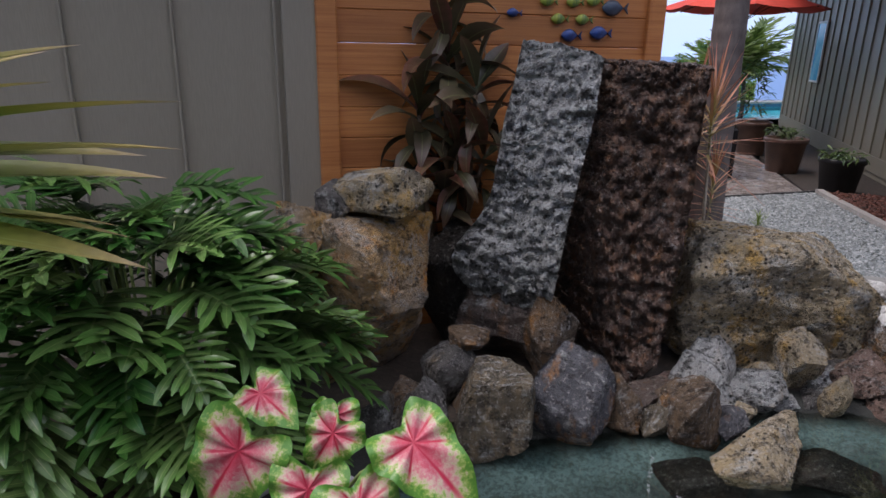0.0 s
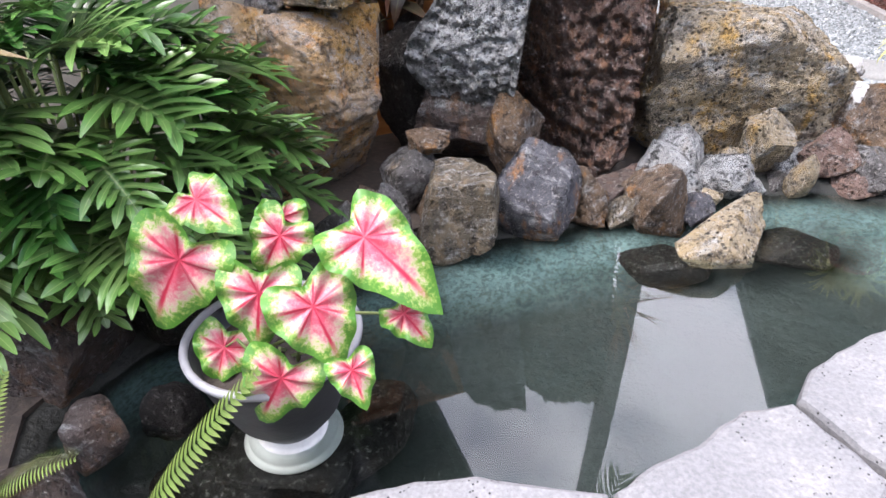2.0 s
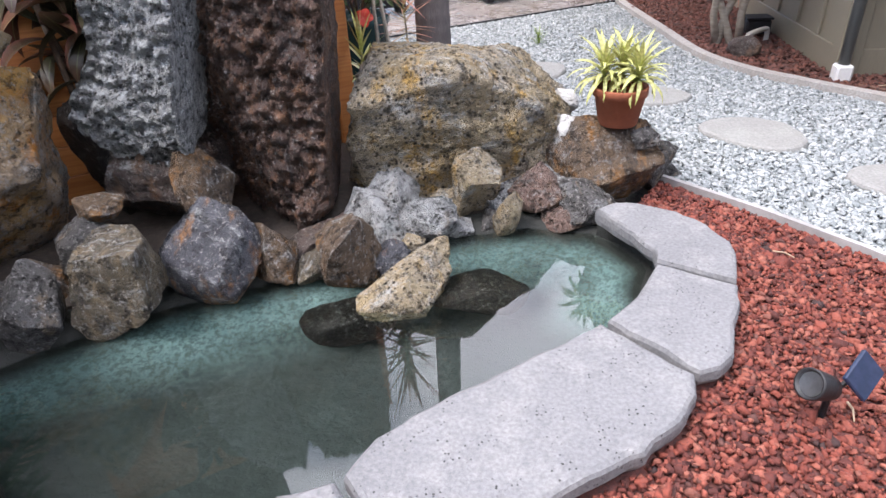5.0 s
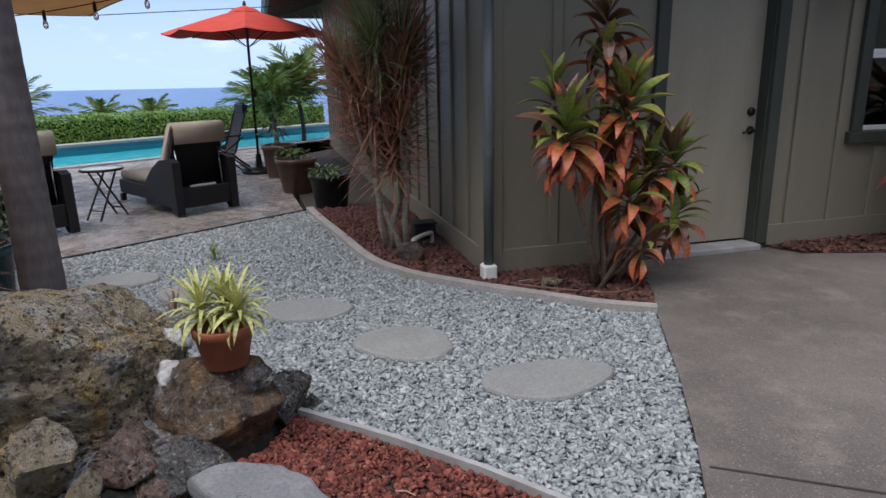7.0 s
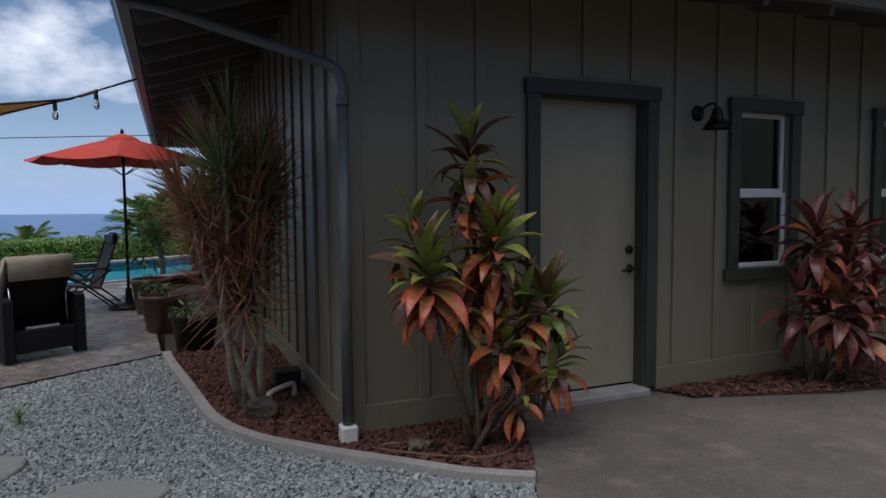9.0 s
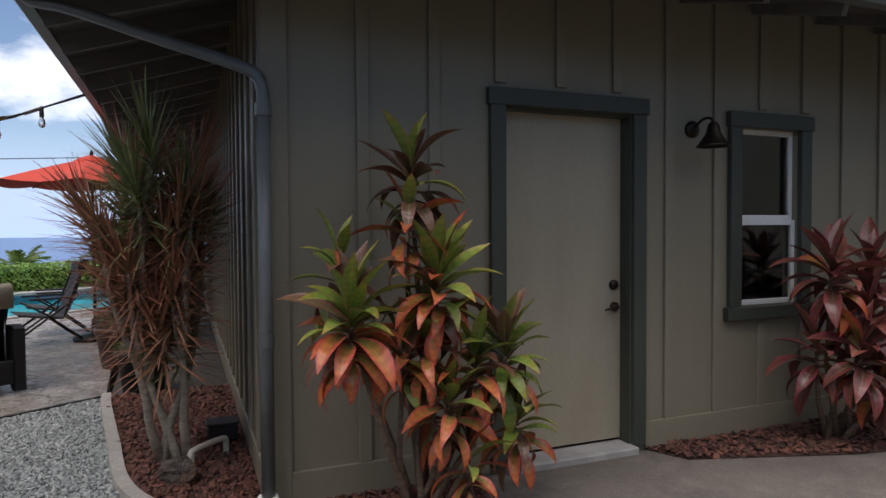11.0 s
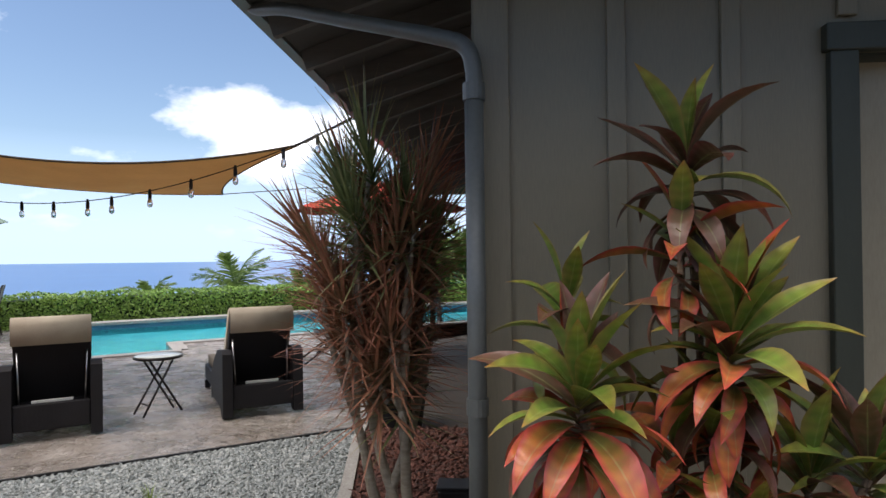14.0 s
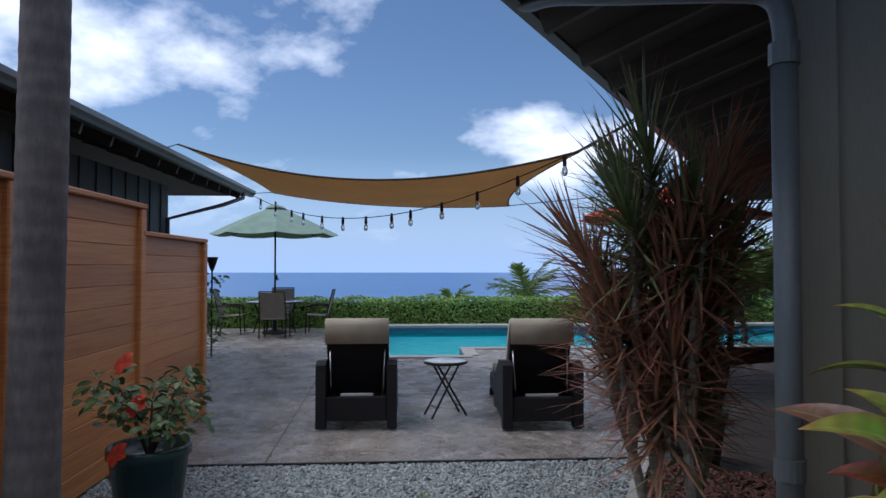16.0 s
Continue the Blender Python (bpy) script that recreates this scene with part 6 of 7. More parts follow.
def big_pot(label, c, r, h, material, leafy, seed, z=-0.08):
    t = thing("potted_plant", label, "potted plant", pose(c[0], c[1], z), "pots along the house")
    pot(t, r, h, material, label="glazed planter")
    rr = random.Random(seed)
    if leafy:
        for i in range(4):
            part("foliage", bush_leaves(40, (rr.uniform(-0.1, 0.1), rr.uniform(-0.1, 0.1), h + leafy * (0.2 + 0.22 * i)), 0.20 if leafy > 0.5 else 0.15, 0.16 if leafy > 0.5 else 0.09, 0.03, rr, 0.8 if leafy > 0.5 else 0.35), L_GREEN, t)["kind"] = "stuff"
    return t


big_pot("green shrub in a purple-brown glazed planter", (1.95, 10.8), 0.27, 0.50, brown_glaze, 0.9, 1)
big_pot("low succulents in a brown glazed planter", (2.12, 9.3), 0.27, 0.45, brown_glaze, 0.12, 2)
big_pot("low plants in a black planter", (2.42, 7.9), 0.24, 0.42, black_plastic, 0.05, 3)


def tuft(label, c, r, n, material, seed, W=0.006):
    rr = random.Random(seed)
    ob = part("grass_tuft", needle_crown((0, 0, 0.0), n, r, rr, 85, 15, W, droop=(0.3, 1.2)), material)
    ob.matrix_world = pose(c[0], c[1], c[2])
    return tagged(ob, label, "grass tuft")


tuft("small green grass tuft in the red lava rock", (2.30, 1.80, 0.04), 0.115, 190, L_GRASS, 1, 0.006)
tuft("small yellowish weed in the gravel", (1.28, 5.80, -0.005), 0.13, 110, L_FERN, 2)
tuft("small reddish grass tuft in the gravel", (1.13, 4.58, -0.005), 0.19, 80, L_MARG, 3)

# ---- patio furniture ----
wicker_m = Mat("dark_wicker", 0.6, 0, 0.3)
wv = wicker_m.n("ShaderNodeTexWave", Scale=55.0, Distortion=1.5)
wicker_m.link(wicker_m.coords((1, 1, 1)), wv.inputs["Vector"])
wh = wicker_m.n("ShaderNodeTexWave", Scale=55.0, Distortion=1.5)
wh.bands_direction = "Z"
wicker_m.link(wicker_m.coords((1, 1, 1)), wh.inputs["Vector"])
wc = wicker_m.mix(wv.outputs["Fac"], (0.008, 0.007, 0.008), (0.020, 0.019, 0.021))
wc = wicker_m.mix(wicker_m.noise(5), wc, wicker_m.mix(0.4, wc, (0.02, 0.02, 0.025)))
wicker_m.colour(wc)
wicker_m.bump(wicker_m.mix(0.5, wv.outputs["Fac"], wh.outputs["Fac"]), 0.5, 0.006)
wicker = wicker_m.m
cushion = plain("beige_canvas", (0.42, 0.36, 0.27), (0.37, 0.31, 0.235), 5, 0.9, fine=150, bump=0.3)
sling = plain("taupe_mesh_sling", (0.28, 0.24, 0.19), (0.23, 0.20, 0.16), 8, 0.8, fine=160, bump=0.3)
glass_top = plain("frosted_glass_top", (0.62, 0.66, 0.66), (0.55, 0.60, 0.60), 3, 0.12, fine=40, bump=0.02)


def hexa(s, pts):
    """A solid from eight corners, lower four then upper four."""
    return s.add(pts, [(0, 3, 2, 1), (4, 5, 6, 7), (0, 1, 5, 4), (1, 2, 6, 5), (2, 3, 7, 6), (3, 0, 4, 7)])


def lounger(m):
    t = thing("sun_lounger", "dark wicker sun lounger with beige cushion and raised back", "sun lounger", m, "loungers by the pool")
    W, L = 0.74, 1.75
    for sd in (-1, 1):
        x = sd * (W / 2 - 0.045)
        s = Shape()
        prof = [(0.0, 0.02), (0.0, 0.60), (0.10, 0.63), (0.32, 0.61), (0.55, 0.50), (0.74, 0.36), (0.80, 0.30), (0.80, 0.06), (0.62, 0.10), (0.16, 0.10), (0.10, 0.02)]
        n = len(prof)
        for dx in (-0.045, 0.045):
            s.v += [(x + dx, y, z) for y, z in prof]
        s.f = [tuple(range(n))[::-1], tuple(range(n, 2 * n))] + [(i, (i + 1) % n, (i + 1) % n + n, i + n) for i in range(n)]
        part("armrest", s, wicker, t, "dark woven side panel")
    part("rear_panel", Shape().box((0, 0.04, 0.20), (W - 0.18, 0.05, 0.22), ch=0.01), wicker, t)
    part("seat_frame", Shape().box((0, 1.05, 0.22), (W - 0.20, 1.42, 0.10), ch=0.015), wicker, t)
    part("foot_panel", Shape().box((0, L - 0.03, 0.17), (W - 0.16, 0.05, 0.20), ch=0.01), wicker, t)
    part("side_rail", Shape().box((-(W / 2 - 0.07), 1.22, 0.19), (0.05, 0.96, 0.17), ch=0.01), wicker, t)
    part("side_rail", Shape().box((W / 2 - 0.07, 1.22, 0.19), (0.05, 0.96, 0.17), ch=0.01), wicker, t)
    for x, y in ((-0.3, L - 0.06), (0.3, L - 0.06)):
        part("leg", Shape().box((x, y, 0.045), (0.06, 0.06, 0.09), ch=0.006), wicker, t)
    bw = 0.285
    s = hexa(Shape(), [(-bw, 0.40, 0.24), (bw, 0.40, 0.24), (bw, 0.44, 0.27), (-bw, 0.44, 0.27), (-bw, 0.06, 0.93), (bw, 0.06, 0.93), (bw, 0.11, 0.95), (-bw, 0.11, 0.95)])
    part("backrest", s, wicker, t, "black fabric and wicker backrest")
    # cushion folds over the top of the back
    s = Shape()
    prof = [(0.028, 0.79), (0.018, 0.96), (0.045, 1.005), (0.10, 1.02), (0.17, 1.0), (0.22, 0.96), (0.58, 0.41), (0.66, 0.385), (1.62, 0.385), (1.69, 0.365), (1.70, 0.32), (1.66, 0.275), (0.56, 0.275), (0.46, 0.29), (0.12, 0.945), (0.09, 0.965), (0.062, 0.95), (0.05, 0.79)]
    n = len(prof)
    for dx in (-0.29, 0.29):
        s.v += [(dx, y, z) for y, z in prof]
    s.f = [(i, i + n, (i + 1) % n + n, (i + 1) % n) for i in range(n)] + [tuple(range(n)), tuple(range(n, 2 * n))[::-1]]
    part("cushion", s, cushion, t, "beige canvas cushion", True)
    for sd in (-1, 1):
        part("strut", Shape().tube([(sd * 0.24, 0.10, 0.30), (sd * 0.255, 0.16, 0.72)], 0.008, 6), chrome, t, "", True)
    part("rear_tie", Shape().box((0, 0.085, 0.315), (0.30, 0.02, 0.025)), white_trim, t, "pale strap")
    return t


def on_patio(u, v, rz=0.0):
    x, y = pe(u, v)
    return pose(x, y, PATIO_Z, 0, 0, YAW_P + rz)


lg = lounger(on_patio(1.10, 1.22))
copy_thing(lg, on_patio(2.80, 1.10, -2))


def side_table(m):
    t = thing("side_table", "small round folding side table with pale top and dark legs", "table", m)
    part("tabletop", Shape().lathe([(0, 0.545), (0.205, 0.545), (0.21, 0.552), (0.205, 0.562), (0, 0.562)], n=36), glass_top, t, "pale glass top", True)
    part("rim", Shape().lathe([(0.20, 0.535), (0.218, 0.535), (0.221, 0.55), (0.214, 0.563), (0.208, 0.552)], n=36), black_metal, t, "", True)
    for y in (-0.10, 0.10):
        part("leg", Shape().tube([(-0.19, y, 0.012), (0.12, y * 0.8, 0.54)], 0.011, 8), black_metal, t, "", True)
        part("leg", Shape().tube([(0.19, y * 0.85, 0.012), (-0.12, y * 0.7, 0.54)], 0.011, 8), black_metal, t, "", True)
    part("stretcher", Shape().tube([(-0.13, -0.095, 0.11), (-0.13, 0.095, 0.11)], 0.008, 6), black_metal, t)
    part("stretcher", Shape().tube([(0.13, -0.08, 0.11), (0.13, 0.08, 0.11)], 0.008, 6), black_metal, t)
    return t


side_table(on_patio(1.95, 1.75, 20))


def umbrella(label, xy, r, edge, apex, cloth, tilt, lean=0.0):
    t = thing("patio_umbrella", label, "umbrella", pose(xy[0], xy[1], PATIO_Z))
    part("base", Shape().lathe([(0, 0), (0.27, 0), (0.28, 0.03), (0.25, 0.07), (0.06, 0.09), (0.04, 0.30), (0, 0.30)], n=28), black_metal, t, "", True)
    part("pole", Shape().tube([(0, 0, 0.05), (0, 0, apex + 0.03)], 0.021, 12), bronze, t, "", True)
    part("crank", Shape().box((0.03, 0, 1.25), (0.07, 0.05, 0.12), ch=0.01).tube([(0.06, 0, 1.25), (0.14, 0, 1.2)], 0.007), black_plastic, t)
    part("finial", Shape().lathe([(0, 0.1), (0.02, 0.07), (0.028, 0.04), (0.012, 0.0)], (0, 0, apex + 0.02), 12), bronze, t, "", True)
    n = 8
    for k in range(n):
        a0, a1 = 2 * math.pi * k / n, 2 * math.pi * (k + 1) / n
        s = Shape()
        rows = 6
        for i in range(rows + 1):
            f = 0.02 + 0.98 * i / rows
            for j in range(5):
                q = j / 4
                a = a0 + (a1 - a0) * q
                chord = math.cos(math.pi / n) / math.cos((q - 0.5) * 2 * math.pi / n)
                sag = 0.045 * math.sin(math.pi * q) * f
                s.v.append((r * f * chord * math.cos(a), r * f * chord * math.sin(a), apex - (apex - edge) * f ** 1.12 + 0.0 - sag))
        for i in range(rows):
            for j in range(4):
                b = i * 5 + j
                s.f.append((b, b + 5, b + 6, b + 1))
        b = (rows) * 5
        k0 = len(s.v)
        for j in range(5):
            x, y, z = s.v[b + j]
            s.v.append((x * 1.002, y * 1.002, z - 0.09 - (0.012 if j % 2 else 0)))
        if lean:
            for j in range(4):
                s.f.append((b + j, k0 + j, k0 + j + 1, b + j + 1))
        part("canopy_panel", s, cloth, t, "", True)
        part("rib", Shape().tube([(0.03 * math.cos(a0), 0.03 * math.sin(a0), apex - 0.03), (r * 0.98 * math.cos(a0), r * 0.98 * math.sin(a0), edge - 0.015)], 0.008, 5), bronze, t)
        part("strut", Shape().tube([(0.03 * math.cos(a0), 0.03 * math.sin(a0), apex - 0.55), (r * 0.5 * math.cos(a0), r * 0.5 * math.sin(a0), apex - (apex - edge) * 0.47 - 0.02)], 0.006, 5), bronze, t)
    part("vent", Shape().lathe([(0.01, apex + 0.045), (0.16, apex + 0.0), (0.24, apex - 0.055)], n=8), cloth, t)
    return t


red_cloth = plain("red_canvas", (0.62, 0.055, 0.025), (0.50, 0.045, 0.022), 4, 0.85, fine=150)
green_cloth = plain("sage_canvas", (0.24, 0.33, 0.255), (0.20, 0.28, 0.22), 4, 0.85, fine=150)
umbrella("open red market umbrella on a dark pole", (1.63, 11.42), 1.25, 2.14, 2.50, red_cloth, 0)
umbrella("open sage-green market umbrella over the dining table", (-7.25, 13.35), 1.42, 2.22, 2.86, green_cloth, 0)


def dining_chair(m):
    t = thing("patio_chair", "dark aluminium patio chair with a taupe sling", "chair", m, "chairs round the patio table")
    for sd in (-1, 1):
        x = sd * 0.27
        part("leg", Shape().tube([(x, -0.24, 0), (x, -0.22, 0.42), (x, -0.20, 0.62)], 0.014, 8), bronze, t, "", True)
        part("leg", Shape().tube([(x, 0.30, 0), (x, 0.22, 0.40), (x * 0.96, 0.36, 0.98)], 0.014, 8), bronze, t, "", True)
        part("armrest", Shape().tube([(x, -0.22, 0.61), (x, 0.0, 0.64), (x, 0.27, 0.63)], 0.016, 8), bronze, t, "", True)
    part("crossbar", Shape().tube([(-0.26, 0.36, 0.98), (0.26, 0.36, 0.98)], 0.013, 8), bronze, t, "", True)
    s = hexa(Shape(), [(-0.25, -0.24, 0.415), (0.25, -0.24, 0.415), (0.25, 0.20, 0.395), (-0.25, 0.20, 0.395), (-0.25, -0.24, 0.425), (0.25, -0.24, 0.425), (0.25, 0.20, 0.405), (-0.25, 0.20, 0.405)])
    part("seat", s, sling, t, "taupe mesh sling seat")
    s = hexa(Shape(), [(-0.245, 0.215, 0.42), (0.245, 0.215, 0.42), (0.245, 0.225, 0.42), (-0.245, 0.225, 0.42), (-0.245, 0.35, 0.96), (0.245, 0.35, 0.96), (0.245, 0.36, 0.96), (-0.245, 0.36, 0.96)])
    part("backrest", s, sling, t, "taupe mesh sling back")
    return t


dt = thing("dining_table", "round glass-topped patio dining table with dark legs", "table", pose(-7.25, 13.35, PATIO_Z))
part("tabletop", Shape().lathe([(0.03, 0.70), (0.60, 0.70), (0.61, 0.71), (0.60, 0.72), (0.03, 0.72)], n=40), glass_top, dt, "", True)
part("rim", Shape().lathe([(0.60, 0.69), (0.63, 0.69), (0.635, 0.71), (0.62, 0.725), (0.608, 0.712)], n=40), bronze, dt, "", True)
for k in range(4):
    a = k * math.pi / 2 + 0.4
    part("leg", Shape().tube([(0.5 * math.cos(a), 0.5 * math.sin(a), 0), (0.36 * math.cos(a), 0.36 * math.sin(a), 0.4), (0.48 * math.cos(a), 0.48 * math.sin(a), 0.70)], 0.016, 8), bronze, dt, "", True)
ch = None
for u, v, rz in ((0.18, -0.88, 180), (0.95, 0.05, -90), (-0.95, 0.0, 95), (-0.05, 0.90, 0)):
    x, y = -7.25 + E_DIR.x * u + D_DIR.x * v, 13.35 + E_DIR.y * u + D_DIR.y * v
    m = pose(x, y, PATIO_Z, 0, 0, YAW_P + rz)
    ch = dining_chair(m) if ch is None else copy_thing(ch, m)


def folding_chair(m):
    t = thing("folding_lounge_chair", "dark zero-gravity folding chair with a mesh sling", "chair", m, "folding chairs by the red umbrella")
    for sd in (-1, 1):
        x = sd * 0.29
        part("leg", Shape().tube([(x, -0.50, 0.015), (x, 0.05, 0.42), (x, 0.30, 0.60)], 0.013, 8), black_metal, t, "", True)
        part("leg", Shape().tube([(x, 0.42, 0.015), (x, -0.05, 0.42), (x, -0.25, 0.55)], 0.013, 8), black_metal, t, "", True)
        part("armrest", Shape().box((x, 0.02, 0.62), (0.055, 0.50, 0.025), ch=0.01), black_plastic, t)
        part("side_rail", Shape().tube([(x * 0.92, -0.35, 0.42), (x * 0.92, 0.15, 0.34), (x * 0.92, 0.42, 1.08)], 0.012, 8), black_metal, t, "", True)
    part("foot_bar", Shape().tube([(-0.29, -0.50, 0.015), (0.29, -0.50, 0.015)], 0.013, 8), black_metal, t)
    part("foot_bar", Shape().tube([(-0.29, 0.42, 0.015), (0.29, 0.42, 0.015)], 0.013, 8), black_metal, t)
    s = Shape()
    prof = [(-0.36, 0.425), (0.14, 0.345), (0.18, 0.36), (0.42, 1.07)]
    for y, z in prof:
        s.v += [(-0.26, y, z), (0.26, y, z), (0.26, y + 0.008, z + 0.012), (-0.26, y + 0.008, z + 0.012)]
    for i in range(3):
        b = i * 4
        s.f += [(b, b + 1, b + 5, b + 4), (b + 2, b + 3, b + 7, b + 6), (b + 1, b + 2, b + 6, b + 5), (b + 3, b, b + 4, b + 7)]
    part("sling", s, plain("black_mesh", (0.03, 0.03, 0.032), (0.05, 0.05, 0.05), 9, 0.8), t, "black mesh sling")
    part("headrest", Shape().box((0, 0.385, 1.02), (0.40, 0.05, 0.13), ch=0.02), black_plastic, t)
    return t


fc = folding_chair(pose(1.05, 11.35, PATIO_Z, 0, 0, -70))
copy_thing(fc, pose(1.0, 12.3, PATIO_Z, 0, 0, -78))

# ---- sail, cables, bulbs ----
scm = Mat("sand_shade_cloth", 0.9)
scol = scm.mix(scm.noise(2), (0.66, 0.47, 0.25), (0.60, 0.42, 0.225))
scol = scm.mix(scm.noise(150), scol, scm.mix(0.2, scol, (0.05, 0.03, 0.02)))
scm.colour(scol)
str_ = scm.n("ShaderNodeBsdfTranslucent")
scm.link(scol, str_.inputs[0])
smx = scm.n("ShaderNodeMixShader")
smx.inputs[0].default_value = 0.5
scm.link(scm.p.outputs[0], smx.inputs[1])
scm.link(str_.outputs[0], smx.inputs[2])
scm.link(smx.outputs[0], scm.nt.nodes["Material Output"].inputs[0])
sail_cloth = scm.m
A, B = Vector((1.36, 8.43, 2.50)), Vector((-0.36, 10.70, 2.26))
xd, yd = fe(ru1 + 0.20, 5.25)
xc, yc = fe(ru1 + 0.5, 9.1)
Cc, Dd = Vector((xc, yc, 2.74)), Vector((xd, yd, 2.86))
s = Shape()
NS = 18
for layer in range(2):
    for i in range(NS + 1):
        for j in range(NS + 1):
            a, b = i / NS, j / NS
            top, bot = Dd.lerp(A, a), Cc.lerp(B, a)
            ea, eb = 4 * a * (1 - a), 4 * b * (1 - b)
            # edges curve inwards, the cloth hangs in between
            bb = b + (0.5 - b) * 0.12 * ea
            aa = a + (0.5 - a) * 0.10 * eb
            p = Dd.lerp(A, aa).lerp(Cc.lerp(B, aa), bb)
            p.z -= 0.30 * ea * (1 - 0.55 * b) + 0.05 * eb + 0.004 * layer
            s.v.append(tuple(p))
n1 = (NS + 1) ** 2
for layer in range(2):
    for i in range(NS):
        for j in range(NS):
            b = layer * n1 + i * (NS + 1) + j
            q = (b, b + NS + 1, b + NS + 2, b + 1)
            s.f.append(q if layer == 0 else q[::-1])
sail = thing("shade_sail", "sand-coloured fabric shade sail stretched between the houses", "shade sail")
part("cloth", s, sail_cloth, sail, "", True)
hem = plain("dark_hem", (0.08, 0.055, 0.03), (0.06, 0.04, 0.025), 5, 0.9)
edge_pts = [Vector(s.v[i * (NS + 1)]) for i in range(NS + 1)]
part("hem", Shape().tube(edge_pts, 0.012, 5), hem, sail, "dark stitched hem", True)
part("hem", Shape().tube([Vector(s.v[i * (NS + 1) + NS]) for i in range(NS + 1)], 0.012, 5), hem, sail, "", True)
part("hem", Shape().tube([Vector(s.v[NS * (NS + 1) + j]) for j in range(NS + 1)], 0.012, 5), hem, sail, "", True)
anchor = Vector((EX - 0.06, 8.05, EZ - 0.03))
part("chain", Shape().tube([A, A.lerp(anchor, 0.45), anchor], 0.009, 6), black_metal, sail, "dark chain and turnbuckle")
part("turnbuckle", Shape().tube([A.lerp(anchor, 0.12), A.lerp(anchor, 0.4)], 0.018, 6), chrome, sail)
part("rope", Shape().tube([B, Vector((EX, 11.6, EZ - 0.22))], 0.006, 5), black_metal, sail)
part("rope", Shape().tube([Dd, Vector((*fe(ru1 + 0.1, 5.15), ROOF_Z + 0.08))], 0.006, 5), black_metal, sail)
part("rope", Shape().tube([Cc, Vector((*fe(ru1 + 0.1, 9.3), ROOF_Z + 0.02))], 0.006, 5), black_metal, sail)
lights = thing("string_lights", "dark cable with clear hanging bulbs across the patio", "string lights")
c0, c1 = Vector((*fe(ru1 + 0.05, 9.5), ROOF_Z + 0.02)), Vector((EX - 0.06, 8.15, EZ - 0.02))
cab = []
for i in range(41):
    t = i / 40
    p = c0.lerp(c1, t)
    p.z -= 0.62 * 4 * t * (1 - t)
    cab.append(p)
part("cable", Shape().tube(cab, 0.006, 5), black_plastic, lights)
bulb_glass = Mat("clear_bulb", 0.05, 0, 0.5)
bulb_glass.p.inputs["Base Color"].default_value = (0.95, 0.95, 0.92, 1)
bulb_glass.p.inputs["Transmission Weight"].default_value = 0.9
for i in range(14):
    p = cab[2 + round(i * 2.8)]
    sk = part("socket", Shape().lathe([(0, 0.02), (0.012, 0.02), (0.02, -0.03), (0.02, -0.085), (0, -0.085)], p, 10), black_plastic, lights)
    part("bulb", Shape().lathe([(0.014, -0.085), (0.026, -0.11), (0.03, -0.14), (0.024, -0.17), (0, -0.185)], p, 12), bulb_glass.m, lights, "clear glass bulb", True)

# ---- hedge and planting beyond the pool ----


def leaf_cards(n, place, L, W, seed):
    rr = random.Random(seed)
    s = Shape()
    for _ in range(n):
        p, nrm = place(rr)
        q = Vector((rr.gauss(0, 1), rr.gauss(0, 1), rr.gauss(0, 1))) * 0.55 + nrm
        q.normalize()
        a = q.orthogonal().normalized()
        a = Matrix.Rotation(rr.uniform(0, 6.28), 3, q) @ a
        b = q.cross(a)
        k, l, w = len(s.v), L * rr.uniform(0.6, 1.3), W * rr.uniform(0.7, 1.2)
        for x, y in ((-0.5, 0), (0, 0.5), (0.5, 0), (0, -0.5)):
            s.v.append(tuple(p + a * (x * l) + b * (y * w)))
            s.uv.append((x + 0.5, abs(y) * 2))
        s.f.append((k, k + 1, k + 2, k + 3))
    return s


HV0, HV1, HU0, HU1, HZ = 11.2, 12.3, -16.0, 12.5, 0.60
hedge = thing("hedge", "clipped bright green hedge along the pool", "hedge")


def hedge_place(rr):
    k = rr.random()
    u = rr.uniform(HU0, HU1)
    w = 0.07 * noise.noise((u * 1.7, 0, 0)) + 0.04 * noise.noise((u * 5, 3, 0))
    if k < 0.62:
        x, y = pe(u, HV0 + w + rr.uniform(-0.03, 0.05))
        return Vector((x, y, rr.uniform(-0.1, HZ + w))), Vector((-D_DIR.x, -D_DIR.y, 0.3))
    x, y = pe(u, rr.uniform(HV0, HV1))
    return Vector((x, y, HZ + w + rr.uniform(-0.03, 0.05))), Vector((0, 0, 1))


# solid block behind the leaf cards, coloured dark as the hedge's inner shade
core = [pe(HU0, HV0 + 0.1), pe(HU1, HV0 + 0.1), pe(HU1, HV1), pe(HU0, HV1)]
part("shade_core", Shape().prism(core, -0.36, HZ - 0.08), plain("hedge_core", (0.02, 0.045, 0.012), (0.03, 0.06, 0.015), 10, 0.9), hedge)
lv = part("foliage", leaf_cards(40000, hedge_place, 0.075, 0.045, 2), L_HEDGE, hedge)
lv["kind"] = "stuff"


